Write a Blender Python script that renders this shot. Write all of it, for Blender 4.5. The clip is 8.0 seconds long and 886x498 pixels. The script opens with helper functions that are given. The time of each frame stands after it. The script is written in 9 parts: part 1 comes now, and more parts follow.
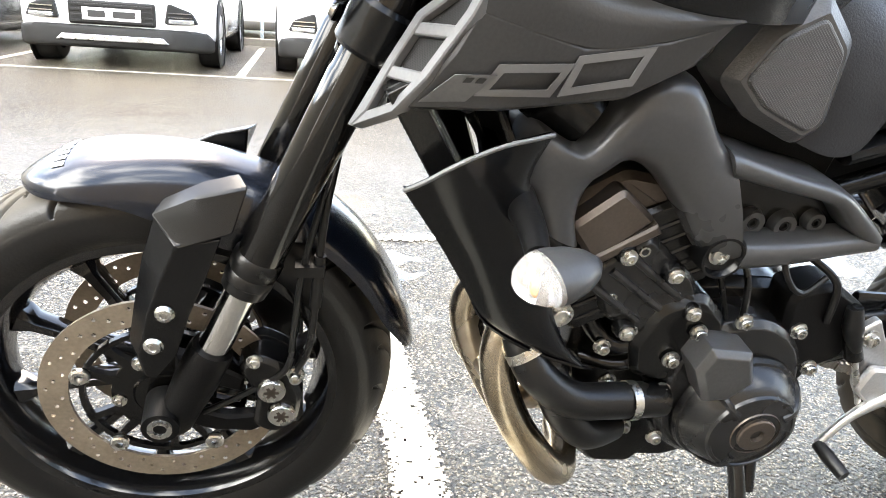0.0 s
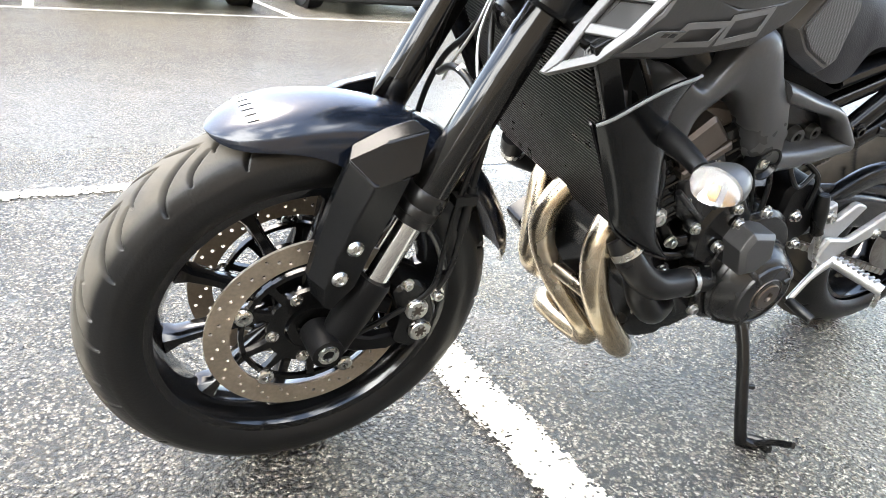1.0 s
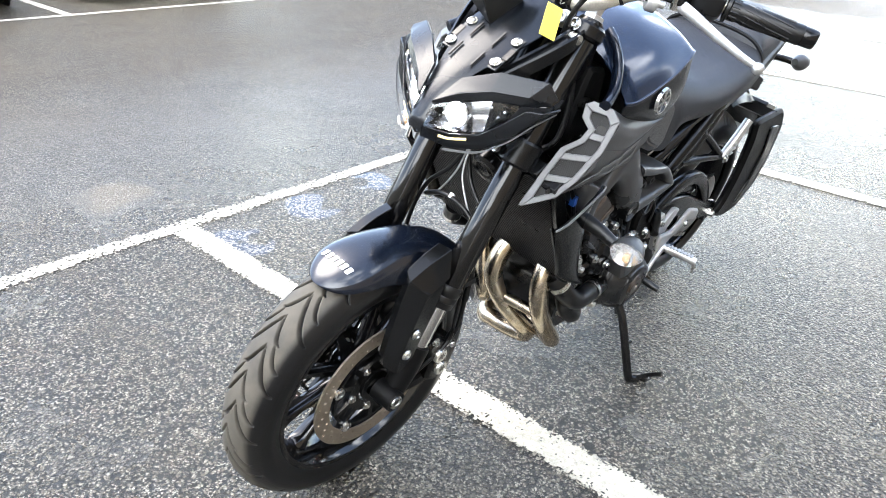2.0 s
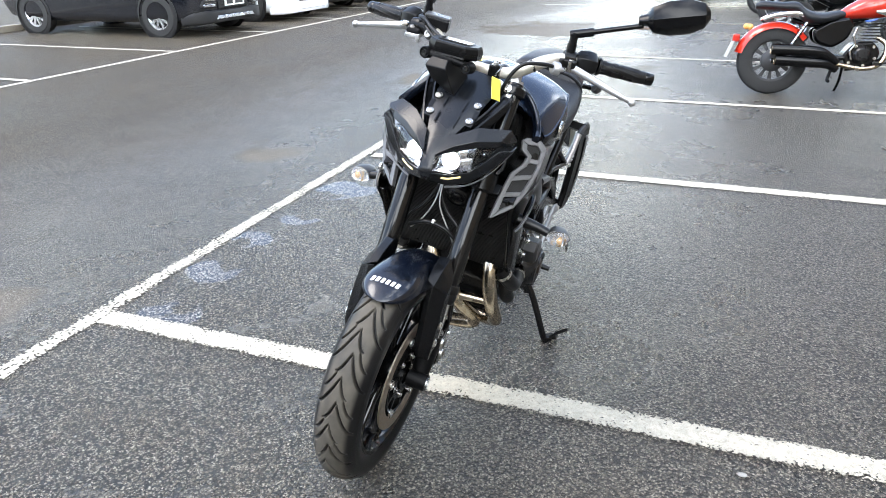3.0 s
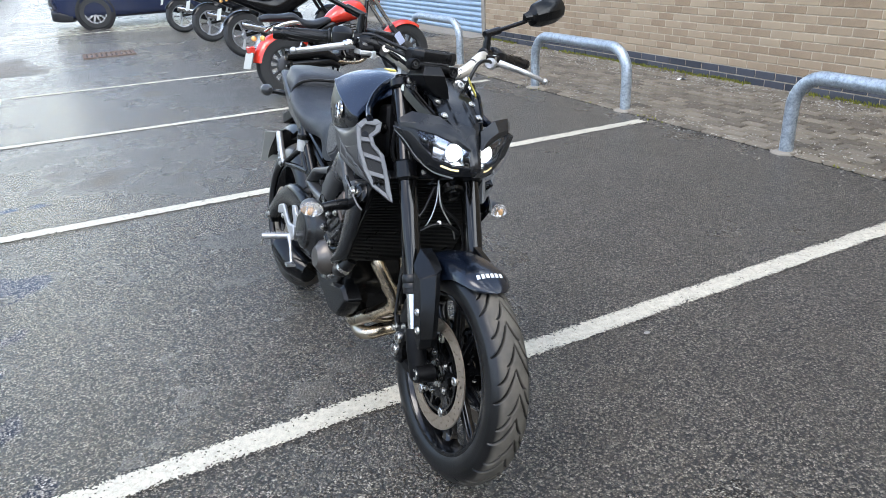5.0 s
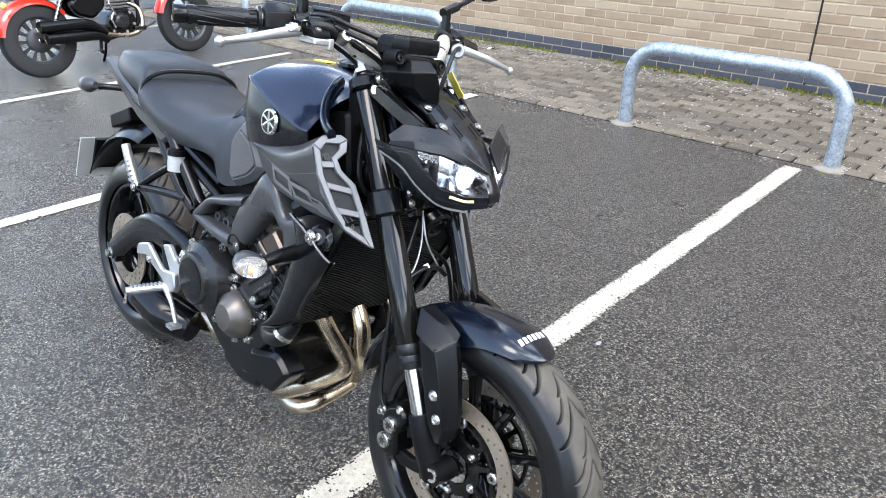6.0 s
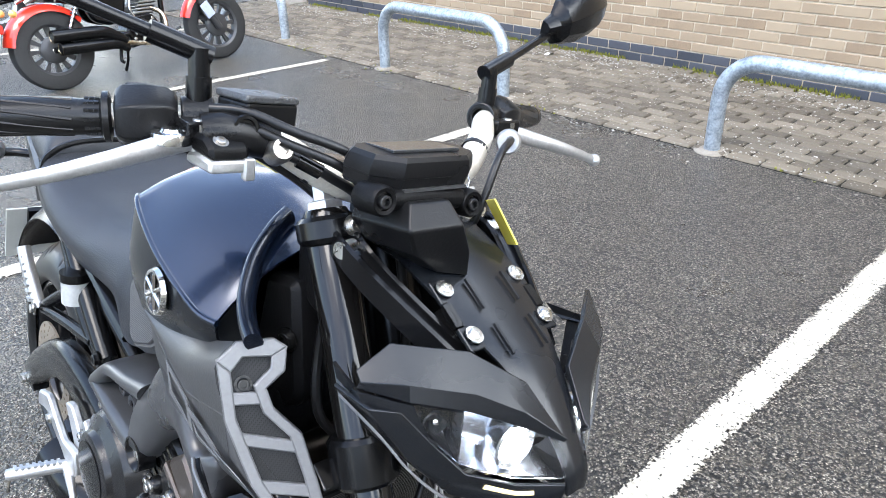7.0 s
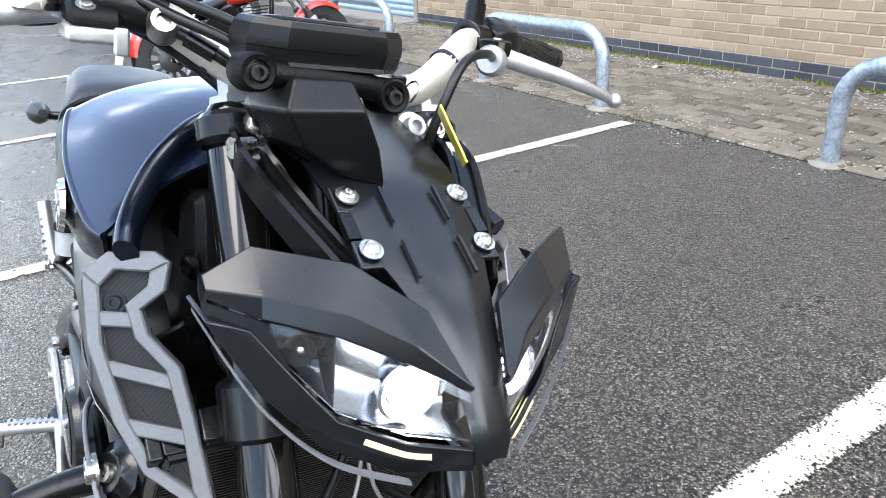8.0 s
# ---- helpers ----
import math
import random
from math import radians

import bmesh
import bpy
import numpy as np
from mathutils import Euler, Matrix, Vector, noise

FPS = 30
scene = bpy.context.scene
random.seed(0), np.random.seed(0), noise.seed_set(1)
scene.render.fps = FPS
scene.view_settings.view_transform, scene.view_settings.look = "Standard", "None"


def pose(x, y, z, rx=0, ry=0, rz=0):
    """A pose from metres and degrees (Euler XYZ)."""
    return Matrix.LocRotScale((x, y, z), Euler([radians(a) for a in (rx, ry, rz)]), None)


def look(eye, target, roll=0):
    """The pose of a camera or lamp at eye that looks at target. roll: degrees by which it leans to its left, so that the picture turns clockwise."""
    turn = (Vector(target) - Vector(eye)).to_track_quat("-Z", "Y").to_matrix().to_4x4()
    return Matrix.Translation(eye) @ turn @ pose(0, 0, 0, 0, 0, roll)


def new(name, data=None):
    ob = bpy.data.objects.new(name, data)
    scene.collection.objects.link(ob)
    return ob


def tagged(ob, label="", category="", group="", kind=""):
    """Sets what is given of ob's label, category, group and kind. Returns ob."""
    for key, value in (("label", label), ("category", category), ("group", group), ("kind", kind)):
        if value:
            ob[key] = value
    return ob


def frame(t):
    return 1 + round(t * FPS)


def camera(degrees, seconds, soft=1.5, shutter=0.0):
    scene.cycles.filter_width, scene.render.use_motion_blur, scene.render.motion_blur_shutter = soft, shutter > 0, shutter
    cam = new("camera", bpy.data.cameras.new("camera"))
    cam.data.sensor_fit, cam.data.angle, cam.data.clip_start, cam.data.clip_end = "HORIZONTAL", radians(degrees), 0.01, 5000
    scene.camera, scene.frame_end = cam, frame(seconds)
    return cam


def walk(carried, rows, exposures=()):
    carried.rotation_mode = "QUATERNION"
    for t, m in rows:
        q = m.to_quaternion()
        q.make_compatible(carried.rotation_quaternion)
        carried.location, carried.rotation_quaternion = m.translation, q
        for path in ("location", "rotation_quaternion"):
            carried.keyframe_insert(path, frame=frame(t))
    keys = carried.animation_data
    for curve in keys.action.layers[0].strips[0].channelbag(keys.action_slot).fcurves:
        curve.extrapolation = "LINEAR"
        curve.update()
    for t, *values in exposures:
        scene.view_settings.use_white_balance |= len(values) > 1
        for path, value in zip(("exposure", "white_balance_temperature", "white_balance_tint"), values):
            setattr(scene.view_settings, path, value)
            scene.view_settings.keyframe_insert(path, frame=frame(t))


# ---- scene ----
cam = camera(64.3, 8.0, soft=0.8)
PATH = [
    (0, (-0.222, -2.396, 0.795), (0.175, -0.544, 0.153), 4.3),
    (0.2, (-0.32, -2.391, 0.757), (0.175, -0.564, 0.111), 3.4),
    (0.5, (-0.446, -2.385, 0.748), (0.215, -0.64, 0.028), 4.3),
    (0.7, (-0.548, -2.387, 0.742), (0.23, -0.683, 0.041), 4.9),
    (1, (-0.686, -2.387, 0.806), (0.231, -0.791, 0.024), 5.5),
    (1.2, (-0.768, -2.398, 0.855), (0.184, -0.863, -0.004), 5.3),
    (1.5, (-0.91, -2.398, 0.981), (0.194, -0.992, 0.084), 3.2),
    (1.7, (-1.007, -2.412, 1.099), (0.133, -1.074, 0.145), 0.2),
    (2, (-1.186, -2.409, 1.201), (0.143, -1.216, 0.302), 2.5),
    (2.2, (-1.355, -2.43, 1.249), (0.064, -1.324, 0.375), 2.2),
    (3.3, (-1.974, -2.031, 1.358), (-0.179, -1.613, 0.582), -0.8),
    (3.5, (-2.052, -1.873, 1.354), (-0.22, -1.663, 0.582), 0.1),
    (4, (-2.176, -1.473, 1.382), (-0.34, -1.631, 0.605), -0.7),
    (4.5, (-2.066, -1.064, 1.39), (-0.298, -1.583, 0.613), -1.3),
    (4.7, (-2.007, -0.906, 1.388), (-0.284, -1.556, 0.608), -1.6),
    (5.8, (-1.325, -0.541, 1.391), (0.02, -1.723, 0.5), -2.3),
    (6, (-1.154, -0.591, 1.373), (0.087, -1.879, 0.478), -0.2),
    (6.2, (-1.016, -0.659, 1.365), (0.204, -1.98, 0.49), -0.5),
    (6.5, (-0.826, -0.817, 1.359), (0.353, -2.155, 0.452), -1.7),
    (6.7, (-0.744, -0.961, 1.346), (0.47, -2.247, 0.412), -1.5),
    (7, (-0.634, -1.158, 1.353), (0.7, -2.336, 0.44), -1.4),
    (7.2, (-0.608, -1.246, 1.353), (0.772, -2.385, 0.46), -0.9),
    (7.5, (-0.614, -1.31, 1.323), (0.897, -2.296, 0.46), -1.7),
    (7.7, (-0.636, -1.323, 1.28), (0.896, -2.294, 0.437), -1.4),
    (8, (-0.672, -1.344, 1.191), (0.879, -2.293, 0.358), -3.1),
]
EXPOSURES = [(0, 3.38, 7650, 10), (0.5, 3.36, 7550, 10), (1, 3.2, 7300, 10), (1.5, 2.97, 7100, 10), (2, 2.68, 6850, 10), (3.5, 1.74, 6700, 10), (4.5, 1.52, 6500, 10), (6, 2.14, 6550, 10), (7, 2.32, 6550, 10), (7.5, 2.28, 6550, 10), (8, 2.18, 6600, 10)]
walk(cam, [(t, look(eye, target, roll)) for t, eye, target, roll in PATH], EXPOSURES)

# ---- sky and sun: a bright, broken overcast ----
SUN_AZ, SUN_EL = radians(105), radians(60)  # from +x towards +y
world = bpy.data.worlds.new("sky")
scene.world = world
world.use_nodes = True
wn, wl = world.node_tree.nodes, world.node_tree.links
wn.clear()
sky = wn.new("ShaderNodeTexSky")
sky.sky_type, sky.sun_disc = "NISHITA", False
sky.sun_elevation, sky.sun_rotation = SUN_EL, radians(90) - SUN_AZ
wco = wn.new("ShaderNodeTexCoord")
wmap = wn.new("ShaderNodeMapping")
wmap.inputs["Scale"].default_value = (1.0, 1.0, 2.2)
wl.new(wco.outputs["Generated"], wmap.inputs["Vector"])
wno = wn.new("ShaderNodeTexNoise")
wno.inputs["Scale"].default_value, wno.inputs["Detail"].default_value, wno.inputs["Roughness"].default_value = 2.3, 6.0, 0.55
wl.new(wmap.outputs["Vector"], wno.inputs["Vector"])
wra = wn.new("ShaderNodeValToRGB")
wra.color_ramp.elements[0].position, wra.color_ramp.elements[1].position = 0.43, 0.58
wra.color_ramp.elements[0].color = (0.02, 0.02, 0.02, 1)
wsep = wn.new("ShaderNodeSeparateXYZ")
wl.new(wco.outputs["Generated"], wsep.inputs["Vector"])
wup = wn.new("ShaderNodeMath")  # the cloud is thinner overhead
wup.operation = "MULTIPLY_ADD"
wup.inputs[1].default_value = -0.14
wl.new(wsep.outputs["Z"], wup.inputs[0])
wside = wn.new("ShaderNodeMath")  # a clearer sky over the aisle, more cloud over the building
wside.operation = "MULTIPLY_ADD"
wside.inputs[1].default_value = -0.10
wl.new(wsep.outputs["Y"], wside.inputs[0])
wfar = wn.new("ShaderNodeMath")
wfar.operation = "MULTIPLY_ADD"
wfar.inputs[1].default_value = -0.08
wl.new(wsep.outputs["X"], wfar.inputs[0])
wl.new(wno.outputs["Fac"], wfar.inputs[2])
wl.new(wfar.outputs[0], wside.inputs[2])
wl.new(wside.outputs[0], wup.inputs[2])
wl.new(wup.outputs[0], wra.inputs["Fac"])
wcl = wn.new("ShaderNodeMix")
wcl.data_type = "RGBA"
wcl.inputs[7].default_value = (16.5, 17.6, 19.0, 1)
wl.new(wra.outputs["Color"], wcl.inputs[0])
wl.new(sky.outputs["Color"], wcl.inputs[6])
wbg = wn.new("ShaderNodeBackground")
wbg.inputs["Strength"].default_value = 0.13
wl.new(wcl.outputs[2], wbg.inputs["Color"])
wout = wn.new("ShaderNodeOutputWorld")
wl.new(wbg.outputs["Background"], wout.inputs["Surface"])

sun = new("sun", bpy.data.lights.new("sun", "SUN"))
sun.data.energy, sun.data.angle, sun.data.color = 0.55, radians(30), (1.0, 0.97, 0.93)
sun.matrix_world = look((0, 0, 20), (-20 * math.cos(SUN_EL) * math.cos(SUN_AZ), -20 * math.cos(SUN_EL) * math.sin(SUN_AZ), 20 - 20 * math.sin(SUN_EL)))

# ---- materials ----
def mat(name, col, rough=0.5, metal=0.0, var=0.12, scale=9.0, fine=90.0, bump=0.0, rvar=0.08, col2=None, spec=0.5, coat=0.0, dirt=0.0):
    """A surface with colour and gloss that vary at two scales, and a fine relief."""
    m = bpy.data.materials.new(name)
    m.use_nodes = True
    n, l = m.node_tree.nodes, m.node_tree.links
    b = n["Principled BSDF"]
    co = n.new("ShaderNodeTexCoord")
    big, small = n.new("ShaderNodeTexNoise"), n.new("ShaderNodeTexNoise")
    big.inputs["Scale"].default_value, big.inputs["Detail"].default_value = scale, 4
    small.inputs["Scale"].default_value, small.inputs["Detail"].default_value = fine, 3
    for t in (big, small):
        l.new(co.outputs["Object"], t.inputs["Vector"])
    mid = n.new("ShaderNodeMath")
    mid.operation = "ADD"
    l.new(big.outputs["Fac"], mid.inputs[0])
    l.new(small.outputs["Fac"], mid.inputs[1])
    ramp = n.new("ShaderNodeMapRange")
    ramp.inputs["From Min"].default_value, ramp.inputs["From Max"].default_value = 0.7, 1.3
    l.new(mid.outputs[0], ramp.inputs["Value"])
    mix = n.new("ShaderNodeMix")
    mix.data_type = "RGBA"
    c2 = col2 or tuple(min(1, c * (1 + var)) for c in col)
    mix.inputs[6].default_value = (*(c * (1 - var) for c in col), 1)
    mix.inputs[7].default_value = (*c2, 1)
    l.new(ramp.outputs["Result"], mix.inputs[0])
    out = mix.outputs[2]
    if dirt:
        grime = n.new("ShaderNodeTexNoise")
        grime.inputs["Scale"].default_value, grime.inputs["Detail"].default_value = scale * 2.3, 8
        l.new(co.outputs["Object"], grime.inputs["Vector"])
        gr = n.new("ShaderNodeMapRange")
        gr.inputs["From Min"].default_value, gr.inputs["From Max"].default_value, gr.inputs["To Max"].default_value = 0.52, 0.72, dirt
        l.new(grime.outputs["Fac"], gr.inputs["Value"])
        gm = n.new("ShaderNodeMix")
        gm.data_type = "RGBA"
        gm.inputs[7].default_value = (0.19, 0.165, 0.13, 1)
        l.new(gr.outputs["Result"], gm.inputs[0])
        l.new(out, gm.inputs[6])
        out = gm.outputs[2]
    l.new(out, b.inputs["Base Color"])
    rr = n.new("ShaderNodeMapRange")
    rr.inputs["From Min"].default_value, rr.inputs["From Max"].default_value = 0.3, 0.7
    rr.inputs["To Min"].default_value, rr.inputs["To Max"].default_value = max(0.02, rough - rvar), min(1, rough + rvar)
    l.new(big.outputs["Fac"], rr.inputs["Value"])
    l.new(rr.outputs["Result"], b.inputs["Roughness"])
    b.inputs["Metallic"].default_value, b.inputs["Specular IOR Level"].default_value = metal, spec
    b.inputs["Coat Weight"].default_value, b.inputs["Coat Roughness"].default_value = coat, 0.06
    if bump:
        bp_ = n.new("ShaderNodeBump")
        bp_.inputs["Strength"].default_value, bp_.inputs["Distance"].default_value = bump, 0.002
        l.new(small.outputs["Fac"], bp_.inputs["Height"])
        l.new(bp_.outputs["Normal"], b.inputs["Normal"])
    return m


def glass(name, col=(1, 1, 1), rough=0.02, ior=1.45):
    m = bpy.data.materials.new(name)
    m.use_nodes = True
    b = m.node_tree.nodes["Principled BSDF"]
    b.inputs["Base Color"].default_value = (*col, 1)
    b.inputs["Transmission Weight"].default_value, b.inputs["Roughness"].default_value, b.inputs["IOR"].default_value = 1.0, rough, ior
    return m


def glow(name, col, strength):
    m = bpy.data.materials.new(name)
    m.use_nodes = True
    b = m.node_tree.nodes["Principled BSDF"]
    b.inputs["Base Color"].default_value = (*col, 1)
    b.inputs["Emission Color"].default_value, b.inputs["Emission Strength"].default_value = (*col, 1), strength
    return m


def tile_mat(name, a, b_, rough=0.85, bump=0.5, scale=30, spots=None):
    """Masonry: each piece takes its own tone between two colours, with grain and, where given, pale spots."""
    m = mat(name, a, rough, 0, 0.18, scale * 0.4, scale * 6, bump)
    n, l = m.node_tree.nodes, m.node_tree.links
    b = n["Principled BSDF"]
    old = b.inputs["Base Color"].links[0].from_socket
    info, geo = n.new("ShaderNodeObjectInfo"), n.new("ShaderNodeNewGeometry")
    add = n.new("ShaderNodeMath")
    add.operation = "ADD"
    l.new(info.outputs["Random"], add.inputs[0])
    l.new(geo.outputs["Random Per Island"], add.inputs[1])
    fr = n.new("ShaderNodeMath")
    fr.operation = "FRACT"
    l.new(add.outputs[0], fr.inputs[0])
    k = n.new("ShaderNodeMix")
    k.data_type = "RGBA"
    k.inputs[7].default_value = (*b_, 1)
    l.new(fr.outputs[0], k.inputs[0])
    l.new(old, k.inputs[6])
    out = k.outputs[2]
    if spots:
        vo = n.new("ShaderNodeTexNoise")
        vo.inputs["Scale"].default_value, vo.inputs["Detail"].default_value = 55, 6
        co = n.new("ShaderNodeNewGeometry")
        l.new(co.outputs["Position"], vo.inputs["Vector"])
        mr = n.new("ShaderNodeMapRange")
        mr.inputs["From Min"].default_value, mr.inputs["From Max"].default_value = 0.64, 0.70
        l.new(vo.outputs["Fac"], mr.inputs["Value"])
        k2 = n.new("ShaderNodeMix")
        k2.data_type = "RGBA"
        k2.inputs[7].default_value = (*spots, 1)
        l.new(mr.outputs["Result"], k2.inputs[0])
        l.new(out, k2.inputs[6])
        out = k2.outputs[2]
    l.new(out, b.inputs["Base Color"])
    return m


M_BLACK = mat("matt_black_paint", (0.0035, 0.0037, 0.0041), 0.22, 0, 0.15, 7, 160, 0.02, 0.05, spec=0.28)
M_COWL = mat("satin_blue_grey_black_paint", (0.0058, 0.0067, 0.0082), 0.27, 0, 0.12, 7, 220, 0.03, 0.05, spec=0.42)
M_SATIN = mat("satin_black_paint", (0.004, 0.0042, 0.0047), 0.17, 0.0, 0.15, 6, 140, 0.0, 0.05, spec=0.30)
M_WHEEL = mat("gloss_black_wheel_paint", (0.004, 0.0042, 0.0048), 0.12, 0.0, 0.15, 6, 140, 0.0, 0.04, spec=0.6)
def lacquer(name, col, metal, coat):
    """Satin paint under a slightly hazy lacquer."""
    m = mat(name, col, 0.24, metal, 0.1, 5, 200, 0.0, 0.03, coat=coat)
    b = m.node_tree.nodes["Principled BSDF"]
    b.inputs["Coat Roughness"].default_value, b.inputs["Coat IOR"].default_value = 0.10, 1.5
    return m


M_TANK = lacquer("satin_blue_tank_paint", (0.0050, 0.0125, 0.032), 0.50, 0.85)
M_MUD = lacquer("gloss_blue_black_paint", (0.0035, 0.0062, 0.0130), 0.32, 0.45)
M_PICK = mat("dull_bronze_grey_cover", (0.13, 0.118, 0.105), 0.36, 0.7, 0.12, 14, 260, 0.1, 0.06)
M_FRAME = mat("satin_dark_grey_frame_paint", (0.044, 0.0445, 0.046), 0.30, 0.15, 0.1, 7, 200, 0.02, 0.05)
M_PLAST = mat("grained_black_plastic", (0.0035, 0.0035, 0.0037), 0.42, 0, 0.2, 10, 500, 0.25, 0.06, spec=0.13)
M_SIDE = mat("textured_grey_plastic", (0.062, 0.062, 0.063), 0.36, 0.0, 0.12, 8, 400, 0.3, 0.06)
def weave_mat():
    """Grey plastic with a fine moulded weave."""
    m = mat("woven_grey_plastic", (0.060, 0.060, 0.061), 0.36, 0.0, 0.12, 8, 400, 0.0, 0.05)
    n, l = m.node_tree.nodes, m.node_tree.links
    co, out = n.new("ShaderNodeTexCoord"), None
    for rot in (0.8, -0.8):
        mp, wv = n.new("ShaderNodeMapping"), n.new("ShaderNodeTexWave")
        mp.inputs["Rotation"].default_value = (0, rot, 0)
        wv.inputs["Scale"].default_value = 130
        l.new(co.outputs["Object"], mp.inputs["Vector"])
        l.new(mp.outputs["Vector"], wv.inputs["Vector"])
        if out is None:
            out = wv.outputs["Fac"]
        else:
            k = n.new("ShaderNodeMath")
            k.operation = "MULTIPLY"
            l.new(out, k.inputs[0])
            l.new(wv.outputs["Fac"], k.inputs[1])
            out = k.outputs[0]
    bp_ = n.new("ShaderNodeBump")
    bp_.inputs["Strength"].default_value, bp_.inputs["Distance"].default_value = 0.5, 0.0015
    l.new(out, bp_.inputs["Height"])
    l.new(bp_.outputs["Normal"], n["Principled BSDF"].inputs["Normal"])
    return m


M_CARBON = weave_mat()
M_GREY = mat("dark_grey_plastic", (0.037, 0.0373, 0.0382), 0.33, 0.0, 0.12, 8, 300, 0.1, 0.06, spec=0.42)
M_SCOOP = mat("grey_satin_trim", (0.135, 0.136, 0.138), 0.34, 0.2, 0.1, 8, 240, 0.03, 0.05)
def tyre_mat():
    """Black rubber; the part of the tread that meets the road is worn grey-brown with dust. Its grooves are coloured
    black to deepen their shade.
    """
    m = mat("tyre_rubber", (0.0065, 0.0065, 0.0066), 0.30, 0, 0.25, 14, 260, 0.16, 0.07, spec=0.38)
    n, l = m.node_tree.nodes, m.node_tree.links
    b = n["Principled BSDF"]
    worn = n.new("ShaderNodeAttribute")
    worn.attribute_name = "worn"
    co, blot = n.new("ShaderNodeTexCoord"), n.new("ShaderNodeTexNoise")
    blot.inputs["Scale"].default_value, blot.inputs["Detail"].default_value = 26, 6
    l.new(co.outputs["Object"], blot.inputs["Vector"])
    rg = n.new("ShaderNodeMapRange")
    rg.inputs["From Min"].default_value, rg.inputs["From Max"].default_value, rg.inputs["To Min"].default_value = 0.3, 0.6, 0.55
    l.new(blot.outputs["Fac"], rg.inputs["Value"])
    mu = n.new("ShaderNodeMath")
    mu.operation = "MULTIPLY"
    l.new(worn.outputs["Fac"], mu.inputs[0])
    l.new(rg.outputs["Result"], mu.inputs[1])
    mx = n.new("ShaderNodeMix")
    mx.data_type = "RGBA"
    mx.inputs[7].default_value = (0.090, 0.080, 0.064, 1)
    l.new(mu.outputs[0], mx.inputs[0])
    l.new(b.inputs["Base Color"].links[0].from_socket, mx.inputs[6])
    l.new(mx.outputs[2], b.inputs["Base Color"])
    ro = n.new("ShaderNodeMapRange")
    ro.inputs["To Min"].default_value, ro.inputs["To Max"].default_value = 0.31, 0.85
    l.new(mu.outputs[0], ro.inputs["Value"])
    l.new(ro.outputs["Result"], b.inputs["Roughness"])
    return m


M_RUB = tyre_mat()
M_WING = mat("pale_grey_satin_trim", (0.15, 0.153, 0.157), 0.32, 0.2, 0.08, 8, 240, 0.03, 0.05)
M_RUBBER = mat("black_rubber", (0.005, 0.005, 0.0052), 0.33, 0, 0.2, 14, 300, 0.12, spec=0.35)
M_CHROME = mat("polished_steel", (0.62, 0.62, 0.61), 0.13, 1, 0.06, 14, 120, 0, 0.05)
M_ALU = mat("cast_aluminium", (0.50, 0.50, 0.495), 0.42, 0.85, 0.12, 20, 260, 0.12, 0.1)
M_BAR = mat("champagne_anodised_aluminium", (0.62, 0.58, 0.50), 0.40, 0.5, 0.12, 18, 300, 0.1, 0.08)
M_STEEL = mat("zinc_bolt_steel", (0.55, 0.54, 0.51), 0.28, 1, 0.15, 60, 300, 0.05, 0.1)
M_DISC = mat("brake_disc_steel", (0.33, 0.275, 0.212), 0.46, 0.75, 0.16, 16, 180, 0.05, 0.06)
M_BRASS = mat("heat_tinted_exhaust_steel", (0.48, 0.385, 0.26), 0.24, 1, 0.15, 9, 60, 0.02, 0.06, col2=(0.58, 0.51, 0.41))
M_BADGE = mat("satin_grey_cover_plate", (0.085, 0.085, 0.086), 0.33, 0.6, 0.1, 12, 300, 0.05, 0.05)
M_BRONZE = mat("magnesium_bronze_cover", (0.095, 0.078, 0.066), 0.34, 0.7, 0.12, 14, 260, 0.1, 0.06)
M_ENG = mat("black_engine_paint", (0.004, 0.004, 0.004), 0.20, 0.0, 0.2, 18, 240, 0.10, 0.08, spec=0.33)
M_COVER = mat("dark_grey_engine_cover", (0.013, 0.0131, 0.0136), 0.25, 0.15, 0.12, 12, 300, 0.1, 0.06)
M_SEAT = mat("black_vinyl_seat", (0.019, 0.0205, 0.024), 0.42, 0, 0.12, 10, 420, 0.35, 0.06, spec=0.3)
M_FORK = mat("gloss_black_fork_tube", (0.005, 0.0048, 0.0046), 0.09, 0.0, 0.1, 10, 200, 0, 0.03, spec=0.40, coat=0.0)
M_DASH = mat("dash_plastic", (0.006, 0.006, 0.0063), 0.30, 0, 0.12, 12, 320, 0.12, spec=0.22)
M_LENS = glass("clear_lens", (0.97, 0.98, 1.0), 0.01, 1.42)
M_INDLENS = glass("frosted_indicator_lens", (0.84, 0.80, 0.75), 0.15, 1.2)
M_INDLENS.node_tree.nodes["Principled BSDF"].inputs["Transmission Weight"].default_value = 0.8
M_SMOKE = mat("smoked_lamp_bowl", (0.055, 0.060, 0.068), 0.16, 0.6, 0.3, 30, 200)
M_REFL = mat("lamp_reflector", (0.75, 0.77, 0.8), 0.20, 1, 0.05, 40, 200)
M_LED = glow("lit_headlamp_led", (0.95, 0.98, 1.0), 5.0)
M_POS = glow("lit_position_lamp", (1.0, 0.80, 0.38), 0.07)
M_AMBER = mat("amber_bulb", (0.80, 0.42, 0.12), 0.25, 0, 0.1, 40, 200)
M_YEL = mat("yellow_key_tag", (0.82, 0.68, 0.10), 0.4, 0, 0.05, 20, 200)
M_WHITE = mat("white_plastic", (0.75, 0.75, 0.73), 0.4, 0, 0.06, 20, 200)
M_DECAL = mat("pale_grey_decal", (0.74, 0.75, 0.76), 0.35, 0.0, 0.05, 20, 300)
